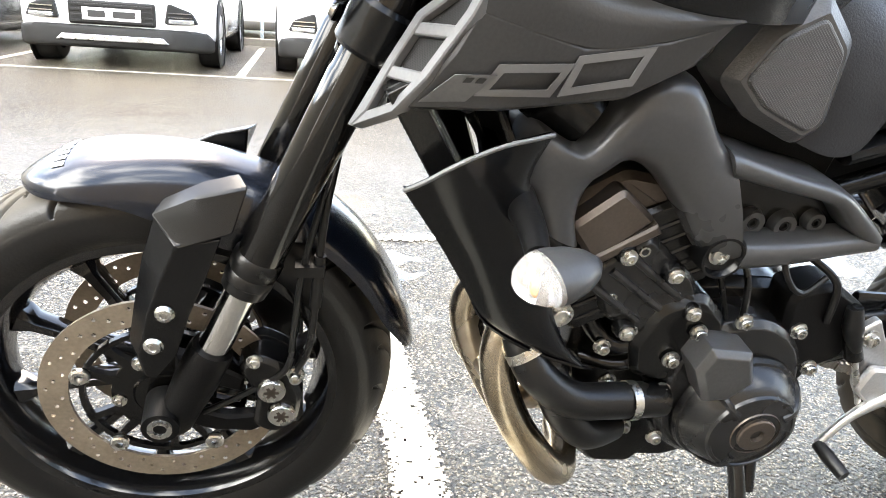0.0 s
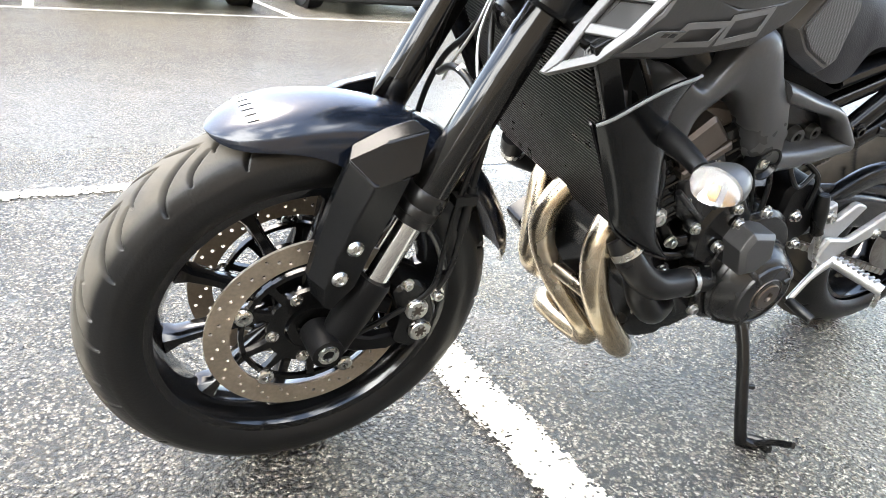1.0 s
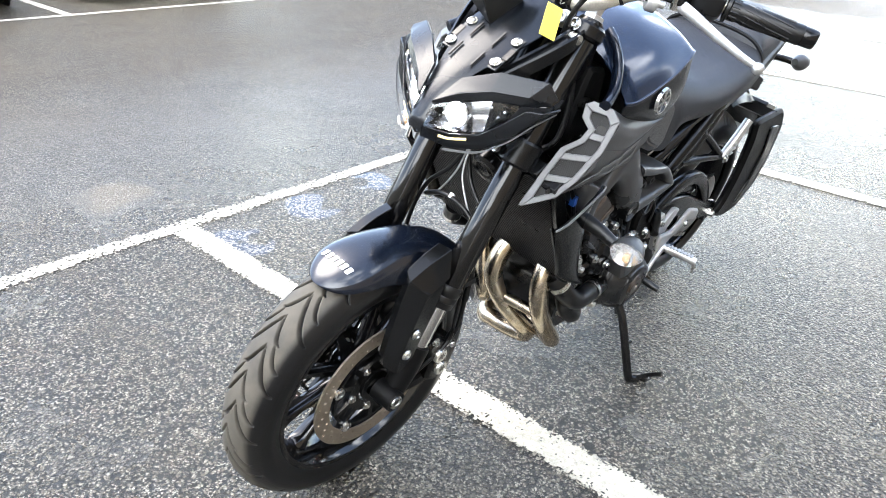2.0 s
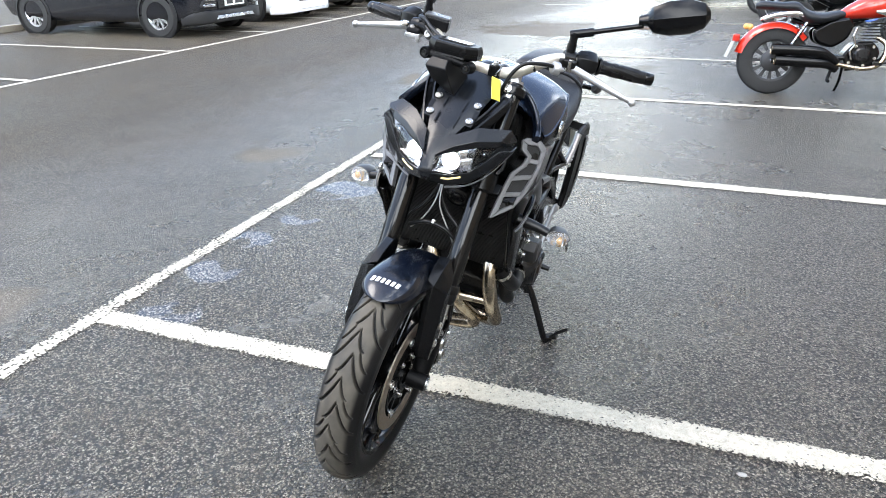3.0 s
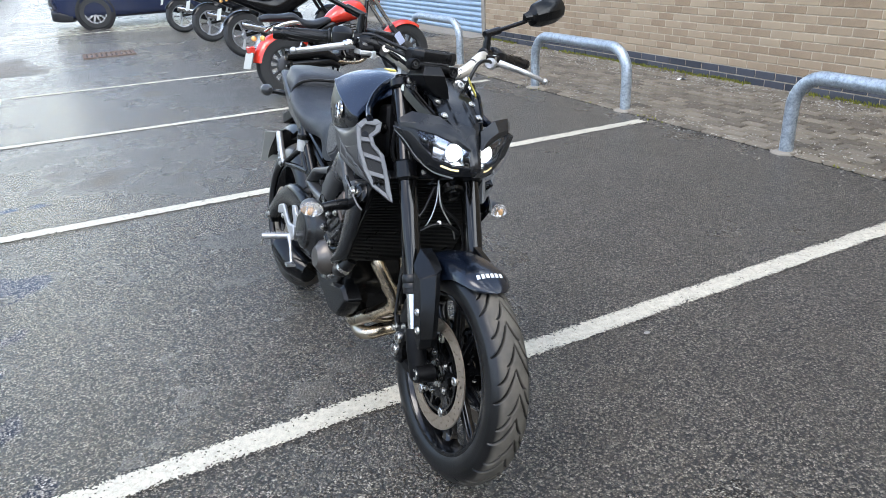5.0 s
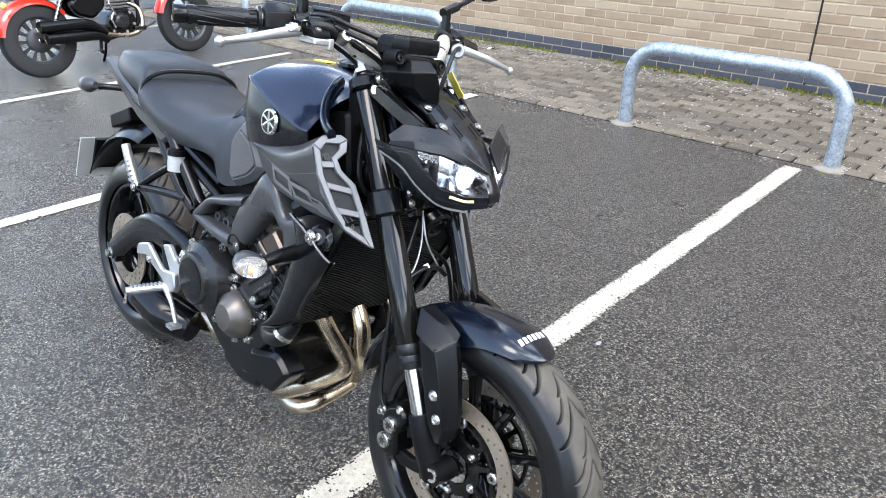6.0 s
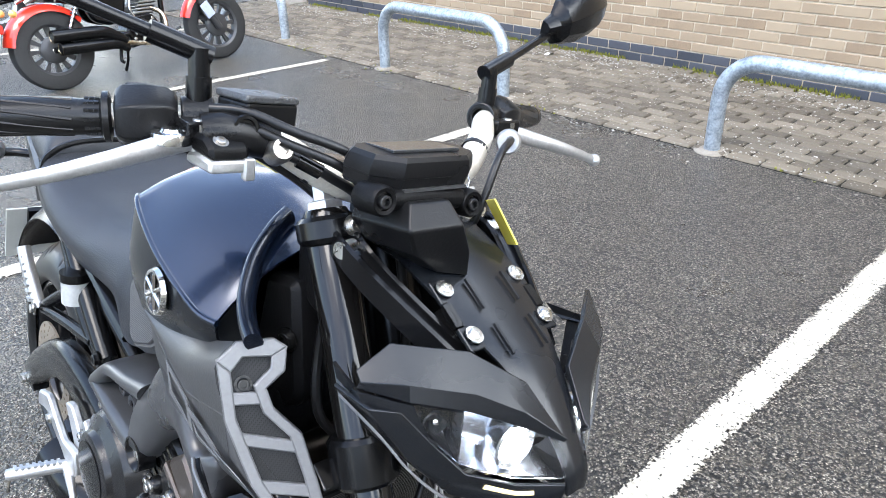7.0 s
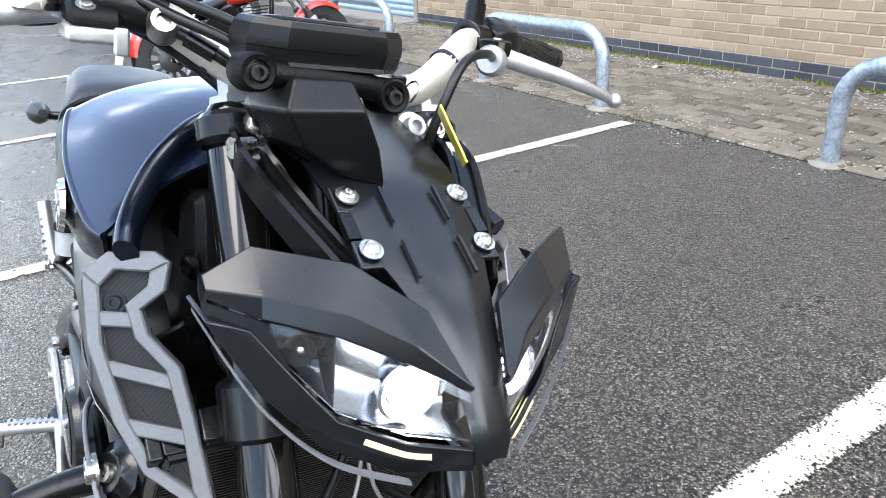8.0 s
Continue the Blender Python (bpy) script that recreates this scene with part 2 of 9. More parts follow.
M_DECALDK = mat("dark_grey_decal", (0.13, 0.13, 0.13), 0.4, 0.2, 0.05, 20, 300)
M_CHAIN = mat("drive_chain_steel", (0.36, 0.34, 0.31), 0.35, 1, 0.25, 50, 300, 0.1)
M_PLATE = mat("pale_yellow_number_plate", (0.40, 0.40, 0.36), 0.4, 0, 0.05, 12, 200)
M_PLATEW = mat("white_number_plate", (0.74, 0.74, 0.72), 0.35, 0, 0.05, 12, 200)
M_INK = mat("black_plate_marks", (0.02, 0.02, 0.02), 0.5)


# ---- mesh builders ----
V = Vector


def spline(pts, steps=6, closed=False):
    """Catmull-Rom points through the given ones."""
    p = [V(q) for q in pts]
    n = len(p)
    if n < 3 and not closed:
        return [p[0].lerp(p[-1], i / steps) for i in range(steps + 1)]
    out = []
    for i in range(n if closed else n - 1):
        a, b, c, d = (p[(i + k) % n] for k in (-1, 0, 1, 2)) if closed else (p[max(i - 1, 0)], p[i], p[i + 1], p[min(i + 2, n - 1)])
        for s in range(steps):
            t = s / steps
            out.append(0.5 * (2 * b + (c - a) * t + (2 * a - 5 * b + 4 * c - d) * t * t + (3 * b - a - 3 * c + d) * t ** 3))
    if not closed:
        out.append(p[-1].copy())
    return out


def add_loft(bm, rings, closed=True, caps=True):
    vs = [[bm.verts.new(p) for p in r] for r in rings]
    n = len(vs[0])
    for a, b in zip(vs, vs[1:]):
        for i in range(n if closed else n - 1):
            j = (i + 1) % n
            bm.faces.new((a[i], a[j], b[j], b[i]))
    if caps and closed:
        bm.faces.new(vs[0][::-1])
        bm.faces.new(vs[-1])
    return vs


def frame_of(d):
    d = V(d).normalized()
    u = d.orthogonal().normalized() if abs(d.z) > 0.95 else d.cross(V((0, 0, 1))).normalized()
    return u, d.cross(u).normalized()


def add_tube(bm, pts, r, seg=12, steps=6, smooth=True, flat=1.0):
    """A round (or flattened) tube along a path; r may be a list of radii, one a point."""
    path = spline(pts, steps) if smooth else [V(p) for p in pts]
    n = len(path)
    rs = r if isinstance(r, (list, tuple)) else [r] * len(pts)
    rings, u = [], None
    for i, p in enumerate(path):
        d = (path[min(i + 1, n - 1)] - path[max(i - 1, 0)]).normalized()
        if u is None:
            u, w = frame_of(d)
        else:
            u = (u - d * u.dot(d)).normalized()
            w = d.cross(u).normalized()
        f = i / (n - 1) * (len(rs) - 1)
        k = min(int(f), len(rs) - 2) if len(rs) > 1 else 0
        rad = rs[k] + (rs[min(k + 1, len(rs) - 1)] - rs[k]) * (f - k)
        rings.append([p + (u * math.cos(a) * flat + w * math.sin(a)) * rad for a in (2 * math.pi * s / seg for s in range(seg))])
    add_loft(bm, rings)


def add_cyl(bm, a, b, r0, r1=None, seg=20):
    add_tube(bm, [a, b], [r0, r0 if r1 is None else r1], seg, 1, False)


def add_lathe(bm, prof, c, axis, seg=32, closed=False):
    """Turns a profile of (radius, place along the axis) about an axis through c."""
    c, d = V(c), V(axis).normalized()
    u, w = frame_of(d)
    rings = []
    for s in range(seg):
        a = 2 * math.pi * s / seg
        k = u * math.cos(a) + w * math.sin(a)
        rings.append([c + k * r + d * h for r, h in prof])
    vs = [[bm.verts.new(p) for p in r] for r in rings]
    m = len(prof)
    for s in range(seg):
        a, b = vs[s], vs[(s + 1) % seg]
        for i in range(m if closed else m - 1):
            j = (i + 1) % m
            if prof[i][0] < 1e-6 and prof[j][0] < 1e-6:
                continue
            bm.faces.new((a[i], a[j], b[j], b[i]))


def add_box(bm, c, size, rot=None, taper=1.0):
    m = Matrix.Translation(c) @ (rot.to_4x4() if rot else Matrix())
    x, y, z = (s / 2 for s in size)
    vs = [bm.verts.new(m @ V((sx * x * (taper if sz > 0 else 1), sy * y * (taper if sz > 0 else 1), sz * z))) for sz in (-1, 1) for sx, sy in ((-1, -1), (1, -1), (1, 1), (-1, 1))]
    for f in ((3, 2, 1, 0), (4, 5, 6, 7), (0, 1, 5, 4), (1, 2, 6, 5), (2, 3, 7, 6), (3, 0, 4, 7)):
        bm.faces.new([vs[i] for i in f])


def inset2(poly, d):
    """A polygon of (x, z) moved inwards by d."""
    n = len(poly)
    area = sum(poly[i][0] * poly[(i + 1) % n][1] - poly[(i + 1) % n][0] * poly[i][1] for i in range(n))
    s = 1 if area > 0 else -1
    out = []
    for i in range(n):
        p, a, b = V(poly[i]), V(poly[i - 1]), V(poly[(i + 1) % n])
        e, f = (p - a).normalized(), (b - p).normalized()
        ne, nf = V((-e.y, e.x)) * s, V((-f.y, f.x)) * s
        k = (ne + nf)
        k = k / max(k.dot(ne), 0.45) if k.length > 1e-6 else ne
        out.append(tuple(p + k * d))
    return out


def add_prism(bm, poly, y0, y1, c=0.004, both=False, bulge=None):
    """A plate: an outline in (x, z) from y0 to its outer face y1, whose rim is chamfered by c. bulge(x, z) adds to y."""
    sg = 1 if y1 > y0 else -1
    g = bulge or (lambda x, z: 0.0)
    rings = [(poly, y0), (poly, y1 - sg * c), (inset2(poly, c), y1)]
    if both:
        rings = [(inset2(poly, c), y0), (poly, y0 + sg * c)] + rings[1:]
    add_loft(bm, [[V((x, y + g(x, z), z)) for x, z in p] for p, y in rings])


def round2(poly, r=0.01, n=3):
    """Rounds the corners of a 2D outline."""
    out, m = [], len(poly)
    for i in range(m):
        p, a, b = V(poly[i]), V(poly[i - 1]), V(poly[(i + 1) % m])
        k = min(r, (a - p).length * 0.45, (b - p).length * 0.45)
        s, e = p + (a - p).normalized() * k, p + (b - p).normalized() * k
        for j in range(n + 1):
            t = j / n
            out.append(tuple(s * (1 - t) ** 2 + p * 2 * t * (1 - t) + e * t * t))
    return out


def add_surf(bm, rows, su=5, sv=5):
    """A smooth sheet through rows of points."""
    cols = [spline(r, sv) for r in rows]
    grid = [spline([c[j] for c in cols], su) for j in range(len(cols[0]))]
    add_loft(bm, grid, closed=False, caps=False)


def add_ball(bm, c, r, seg=16, squash=(1, 1, 1)):
    n = seg // 2
    prof = [(max(r * math.sin(math.pi * i / n), 1e-5), -r * math.cos(math.pi * i / n)) for i in range(n + 1)]
    k = len(bm.verts)
    add_lathe(bm, prof, (0, 0, 0), (0, 0, 1), seg)
    bm.verts.ensure_lookup_table()
    for v in list(bm.verts)[k:]:
        v.co = V(c) + V((v.co.x * squash[0], v.co.y * squash[1], v.co.z * squash[2]))


def add_bolt(bm, c, axis, r=0.007, h=0.006):
    """A socket-head bolt with a washer and a hexagon recess."""
    add_lathe(bm, [(0, 0), (r * 1.5, 0), (r * 1.5, h * 0.3), (r, h * 0.3), (r, h * 0.9), (r * 0.9, h), (r * 0.55, h), (r * 0.5, h * 0.55), (0, h * 0.55)], c, axis, 14)


def mesh_of(bm, name, material, sharp=38):
    bmesh.ops.remove_doubles(bm, verts=bm.verts[:], dist=1e-5)
    bmesh.ops.recalc_face_normals(bm, faces=bm.faces[:])
    lim = radians(sharp)
    for f in bm.faces:
        f.smooth = True
    for e in bm.edges:
        if len(e.link_faces) != 2 or e.calc_face_angle(0) > lim:
            e.smooth = False
    me = bpy.data.meshes.new(name)
    bm.to_mesh(me)
    bm.free()
    me.materials.append(material)
    return me


def part(name, bm, material, parent=None, label="", sharp=38, thick=0.0, bevel=0.0, sub=0):
    """Links a bmesh as one mesh object under a thing or a part."""
    ob = new(name, mesh_of(bm, name, material, sharp))
    if parent is not None:
        ob.parent = parent
    if thick:
        s = ob.modifiers.new("thickness", "SOLIDIFY")
        s.thickness, s.offset = thick, -1
    if bevel:
        s = ob.modifiers.new("bevel", "BEVEL")
        s.width, s.segments, s.limit_method, s.angle_limit = bevel, 2, "ANGLE", radians(40)
        s.harden_normals = True
    if sub:
        s = ob.modifiers.new("smooth", "SUBSURF")
        s.levels = s.render_levels = sub
    if label:
        tagged(ob, label)
    return ob


def thing(name, m, label, category, group="", kind=""):
    ob = new(name)
    ob.matrix_basis = m
    return tagged(ob, label, category, group, kind)


def build(name, material, parent, fn, *a, label="", sharp=38, thick=0.0, bevel=0.0, sub=0, **k):
    """One part from one builder call."""
    bm = bmesh.new()
    fn(bm, *a, **k)
    return part(name, bm, material, parent, label, sharp, thick, bevel, sub)


def flat_mesh(name, verts, faces, material, parent=None, smooth=False):
    me = bpy.data.meshes.new(name)
    me.from_pydata(verts, [], faces)
    me.materials.append(material)
    if smooth:
        me.polygons.foreach_set("use_smooth", [True] * len(me.polygons))
    ob = new(name, me)
    if parent is not None:
        ob.parent = parent
    return ob


# ---- ground ----
def asphalt_mat():
    m = bpy.data.materials.new("wet_asphalt")
    m.use_nodes = True
    n, l = m.node_tree.nodes, m.node_tree.links
    b = n["Principled BSDF"]
    geo = n.new("ShaderNodeNewGeometry")
    pos = geo.outputs["Position"]

    def noise_(scale, detail=4, rough=0.5):
        t = n.new("ShaderNodeTexNoise")
        t.inputs["Scale"].default_value, t.inputs["Detail"].default_value, t.inputs["Roughness"].default_value = scale, detail, rough
        l.new(pos, t.inputs["Vector"])
        return t.outputs["Fac"]

    def ranged(x, a, c, lo=0.0, hi=1.0):
        r = n.new("ShaderNodeMapRange")
        for k, v in zip(("From Min", "From Max", "To Min", "To Max"), (a, c, lo, hi)):
            r.inputs[k].default_value = v
        l.new(x, r.inputs["Value"])
        return r.outputs["Result"]

    def mixed(f, a, c):
        k = n.new("ShaderNodeMix")
        k.data_type = "RGBA"
        for i, v in ((6, a), (7, c)):
            if isinstance(v, tuple):
                k.inputs[i].default_value = (*v, 1)
            else:
                l.new(v, k.inputs[i])
        l.new(f, k.inputs[0])
        return k.outputs[2]

    def blobs(places):
        """Near 1 within the given discs (x, y, radius x, radius y), 0 well outside."""
        total = None
        for x, y, rx, ry in places:
            mp = n.new("ShaderNodeMapping")
            mp.vector_type = "TEXTURE"
            mp.inputs["Location"].default_value, mp.inputs["Scale"].default_value = (x, y, 0), (rx, ry, 1)
            l.new(pos, mp.inputs["Vector"])
            le = n.new("ShaderNodeVectorMath")
            le.operation = "LENGTH"
            l.new(mp.outputs["Vector"], le.inputs[0])
            one = ranged(le.outputs["Value"], 0.2, 1.3, 1.0, 0.0)
            total = one if total is None else op("MAXIMUM", total, one)
        return total

    def op(kind, a, c):
        k = n.new("ShaderNodeMath")
        k.operation = kind
        for i, v in enumerate((a, c)):
            if isinstance(v, float):
                k.inputs[i].default_value = v
            else:
                l.new(v, k.inputs[i])
        return k.outputs[0]

    def cells(scale):
        v = n.new("ShaderNodeTexVoronoi")
        v.inputs["Scale"].default_value = scale
        l.new(pos, v.inputs["Vector"])
        w = n.new("ShaderNodeRGBToBW")
        l.new(v.outputs["Color"], w.inputs["Color"])
        return v.outputs["Distance"], w.outputs[0]

    far, tone = cells(112)       # the coarse stones
    far2, tone2 = cells(265)     # the fines between them
    grit = noise_(520, 2)
    place = n.new("ShaderNodeSeparateXYZ")
    l.new(pos, place.inputs["Vector"])
    mid = noise_(3.2, 6, 0.6)
    stone = mixed(ranged(tone, 0.25, 0.75), (0.013, 0.0124, 0.0114), (0.125, 0.109, 0.087))
    stone = mixed(ranged(tone2, 0.45, 0.75, 0.0, 0.8), stone, (0.225, 0.197, 0.155))
    pale = op("MULTIPLY", ranged(tone2, 0.63, 0.72), ranged(noise_(60, 3, 0.6), 0.40, 0.60, 0.15, 1.0))
    stone = mixed(pale, stone, (0.50, 0.455, 0.375))
    stone = mixed(ranged(far, 0.42, 0.72), stone, (0.010, 0.010, 0.010))
    wet = op("ADD", ranged(noise_(0.55, 5, 0.6), 0.36, 0.66, 0.0, 0.6), ranged(place.outputs["Y"], -3.2, -0.4, 0.0, 0.4))   # damp film, more of it towards the aisle
    stains = blobs([(-0.10, 0.48, 0.30, 0.36), (2.25, 0.72, 0.36, 0.50), (5.35, 0.85, 0.55, 0.62), (-2.6, 1.2, 0.7, 0.4), (10.3, 0.6, 1.6, 1.3)])
    dry = ranged(op("ADD", op("ADD", noise_(0.42, 4, 0.55), op("MULTIPLY", mid, 0.45)), op("MULTIPLY", stains, 0.42)), 0.90, 1.02)
    stone = mixed(dry, stone, mixed(pale, (0.150, 0.130, 0.100), (0.38, 0.34, 0.28)))
    brown = ranged(noise_(5, 6, 0.6), 0.48, 0.72, 0.0, 0.40)
    stone = mixed(brown, stone, (0.074, 0.062, 0.046))
    lane = op("MULTIPLY", ranged(place.outputs["Y"], 0.1, 1.6), ranged(noise_(0.9, 5, 0.6), 0.32, 0.62, 0.1, 0.65))  # browner in patches, from the bay line out into the aisle
    stone = mixed(lane, stone, mixed(pale, (0.080, 0.064, 0.044), (0.24, 0.20, 0.15)))
    l.new(stone, b.inputs["Base Color"])
    wet = op("MULTIPLY", wet, ranged(place.outputs["Y"], 0.3, 1.8, 1.0, 0.15))
    rough = op("ADD", ranged(wet, 0, 1, 0.40, 0.17), ranged(dry, 0, 1, 0.0, 0.38))
    rough = op("ADD", op("ADD", rough, ranged(mid, 0.3, 0.7, -0.05, 0.05)), ranged(place.outputs["Y"], 0.4, 2.6, 0.0, 0.16))
    sunk = blobs([(1.70, -0.17, 0.16, 0.20), (1.58, -0.16, 0.10, 0.12), (1.19, -0.19, 0.11, 0.13), (0.84, -0.08, 0.12, 0.15), (0.48, -0.16, 0.14, 0.15), (0.07, -0.26, 0.12, 0.15), (2.99, -0.20, 0.07, 0.26)])
    pool = ranged(op("ADD", op("ADD", op("MULTIPLY", noise_(0.8, 3, 0.5), 0.7), op("MULTIPLY", mid, 0.45)), op("MULTIPLY", op("MULTIPLY", sunk, ranged(noise_(6, 2, 0.4), 0.36, 0.50)), 1.3)), 1.06, 1.12)   # standing water
    rough = op("MULTIPLY", rough, ranged(pool, 0, 1, 1.0, 0.06))
    l.new(rough, b.inputs["Roughness"])
    l.new(ranged(place.outputs["Y"], 0.3, 2.6, 0.5, 0.10), b.inputs["Specular IOR Level"])
    bump = n.new("ShaderNodeBump")
    bump.inputs["Distance"].default_value = 0.017
    l.new(ranged(pool, 0, 1, 1.0, 0.0), bump.inputs["Strength"])
    height = op("ADD", op("ADD", op("MULTIPLY", ranged(far, 0.0, 0.8, 1.0, 0.0), 0.75), op("MULTIPLY", ranged(far2, 0.0, 0.8, 1.0, 0.0), 0.28)), op("MULTIPLY", grit, 0.18))
    l.new(height, bump.inputs["Height"])
    l.new(bump.outputs["Normal"], b.inputs["Normal"])
    film = n.new("ShaderNodeBump")      # the water on top lies smoother than the stones
    film.inputs["Distance"].default_value, film.inputs["Strength"].default_value = 0.007, 0.8
    l.new(height, film.inputs["Height"])
    l.new(op("MULTIPLY", wet, op("MULTIPLY", ranged(dry, 0, 1, 0.52, 0.0), ranged(pool, 0, 1, 1.0, 0.0))), b.inputs["Coat Weight"])
    b.inputs["Coat Roughness"].default_value, b.inputs["Coat IOR"].default_value = 0.16, 1.35
    l.new(film.outputs["Normal"], b.inputs["Coat Normal"])
    return m


M_ASPHALT = asphalt_mat()
tagged(flat_mesh("ground", [(-300, -300, 0), (300, -300, 0), (300, 300, 0), (-300, 300, 0)], [(0, 1, 2, 3)], M_ASPHALT), "wet dark asphalt of the car park with puddles", "ground", kind="structure")

M_LINE = mat("worn_white_road_paint", (0.45, 0.42, 0.34), 0.6, 0, 0.25, 40, 300, 0.5, 0.1, dirt=0.5)


def painted_line(a, b, width, cell=0.012, wear=0.5, label="worn white painted parking bay line on wet asphalt"):
    """A painted stripe, thin, with ragged edges and chipped holes."""
    a, b = V((*a, 0)), V((*b, 0))
    d = (b - a).normalized()
    w = V((-d.y, d.x, 0))
    nl, nw = max(int((b - a).length / cell), 2), max(int(width / cell), 3)
    verts, idx, faces = [], {}, []

    def vert(i, j):
        if (i, j) not in idx:
            p = a + d * ((b - a).length * i / nl) + w * (width * (j / nw - 0.5))
            jig = noise.noise_vector(p * 61) * cell * 0.45
            idx[i, j] = len(verts)
            verts.append((p.x + jig.x, p.y + jig.y, 0.004))
        return idx[i, j]

    for i in range(nl):
        for j in range(nw):
            p = a + d * ((b - a).length * (i + 0.5) / nl) + w * (width * ((j + 0.5) / nw - 0.5))
            edge = abs((j + 0.5) / nw - 0.5) * 2
            k = 0.8 * noise.noise(p * 85) + 0.75 * noise.noise(p * 210) + 0.35 * noise.noise(p * 9)
            if k > 1.05 - wear * (0.35 + 0.75 * edge ** 4):
                continue
            faces.append((vert(i, j), vert(i + 1, j), vert(i + 1, j + 1), vert(i, j + 1)))
    return tagged(flat_mesh("parking_line", verts, faces, M_LINE), label, "road marking", "parking bay lines", "structure")


painted_line((-0.030, -0.03), (0.028, -4.66), 0.108, 0.0045, 1.25)
painted_line((2.44, 0.0), (2.425, -4.66), 0.10, 0.013, 0.7)
painted_line((4.87, 0.06), (4.825, -4.64), 0.09, 0.014, 0.6)
painted_line((7.5, 0.06), (7.35, -4.6), 0.09, 0.02, 0.5)
painted_line((-7.0, -0.15), (7.55, 0.185), 0.10, 0.008, 2.0, "worn white painted line along the aisle")
painted_line((-14.0, 5.05), (30.0, 5.25), 0.09, 0.025, 0.4, "white painted line in front of the parked cars")
for k in range(-4, 11):
    painted_line((-0.83 + 2.43 * k, 5.19), (-0.83 + 2.43 * k, 9.6), 0.09, 0.03, 0.4)
painted_line((15.2, 1.9), (15.2, -3.4), 0.09, 0.03, 0.4)

# ---- building ----
M_MORTAR = mat("pale_mortar", (0.46, 0.385, 0.285), 0.9, 0, 0.15, 12, 200, 0.4)
M_BRICK = tile_mat("buff_brick", (0.262, 0.187, 0.118), (0.365, 0.282, 0.188), 0.85, 0.6, 26)
M_BLUEBRICK = tile_mat("blue_engineering_brick", (0.035, 0.040, 0.052), (0.065, 0.07, 0.085), 0.5, 0.3, 20)
M_PAVER = tile_mat("grey_brown_paver", (0.090, 0.075, 0.054), (0.185, 0.158, 0.117), 0.8, 0.6, 30, spots=(0.52, 0.49, 0.43))
M_JOINT = mat("dark_mossy_joint", (0.014, 0.013, 0.008), 0.95, 0, 0.3, 20, 160, 0.5)
M_SHUT = mat("blue_grey_roller_shutter", (0.30, 0.40, 0.50), 0.45, 0.2, 0.08, 4, 120, 0.05, 0.08, dirt=0.2)
M_GALV = mat("galvanised_steel", (0.31, 0.36, 0.40), 0.46, 0.6, 0.3, 22, 70, 0.1, 0.12, col2=(0.52, 0.58, 0.63))
M_CONC = mat("pale_concrete", (0.25, 0.225, 0.185), 0.85, 0, 0.18, 10, 160, 0.4)
M_MOSS = mat("moss_and_weeds", (0.20, 0.205, 0.025), 0.9, 0, 0.5, 30, 300, 0.4)
M_SILL = mat("grey_blue_window_paint", (0.20, 0.235, 0.265), 0.4, 0.1, 0.08, 5, 90, 0.03, dirt=0.2)
M_PANE = mat("dark_window_glass", (0.015, 0.018, 0.02), 0.04, 0, 0.1, 2, 30)
M_ROOF = mat("grey_metal_cladding", (0.28, 0.31, 0.34), 0.45, 0.3, 0.08, 2, 60)

WALL_Y, PAVE_Y = -6.42, -4.74


def box_verts(x0, x1, y0, y1, z0, z1):
    return [(x0, y0, z0), (x1, y0, z0), (x1, y1, z0), (x0, y1, z0), (x0, y0, z1), (x1, y0, z1), (x1, y1, z1), (x0, y1, z1)]


BOX_F = [(3, 2, 1, 0), (4, 5, 6, 7), (0, 1, 5, 4), (1, 2, 6, 5), (2, 3, 7, 6), (3, 0, 4, 7)]


def block(name, x0, x1, y0, y1, z0, z1, material, parent=None):
    return flat_mesh(name, box_verts(x0, x1, y0, y1, z0, z1), BOX_F, material, parent)


wall_south = tagged(block("wall_south", -9.0, 7.95, WALL_Y - 0.30, WALL_Y - 0.004, -0.1, 3.9, M_MORTAR), "buff brick wall with a blue brick plinth", "wall", kind="structure")
wall_pier = tagged(block("wall_pier", 12.9, 14.6, WALL_Y - 0.30, WALL_Y - 0.012, -0.1, 3.9, M_MORTAR), "buff brick pier beside the shutter", "wall", kind="structure")
tagged(block("wall_above_shutter", 7.95, 12.9, WALL_Y - 0.30, WALL_Y - 0.02, 3.4, 3.9, M_ROOF), "grey cladding above the shutter", "wall", kind="structure")
tagged(block("roof_edge", -9.2, 14.8, WALL_Y - 6.0, WALL_Y + 0.25, 3.9, 4.15, M_ROOF), "grey metal roof edge of the building", "roof", kind="structure")
tagged(block("door_sill", 7.95, 12.9, WALL_Y - 0.3, WALL_Y + 0.25, -0.05, 0.03, M_CONC), "pale concrete sill under the roller shutter", "sill", kind="structure")

tagged(block("movement_joint", 0.590, 0.604, WALL_Y - 0.02, WALL_Y + 0.0045, 0.0, 3.85, M_JOINT), "dark vertical movement joint in the brick wall", "joint", kind="structure")

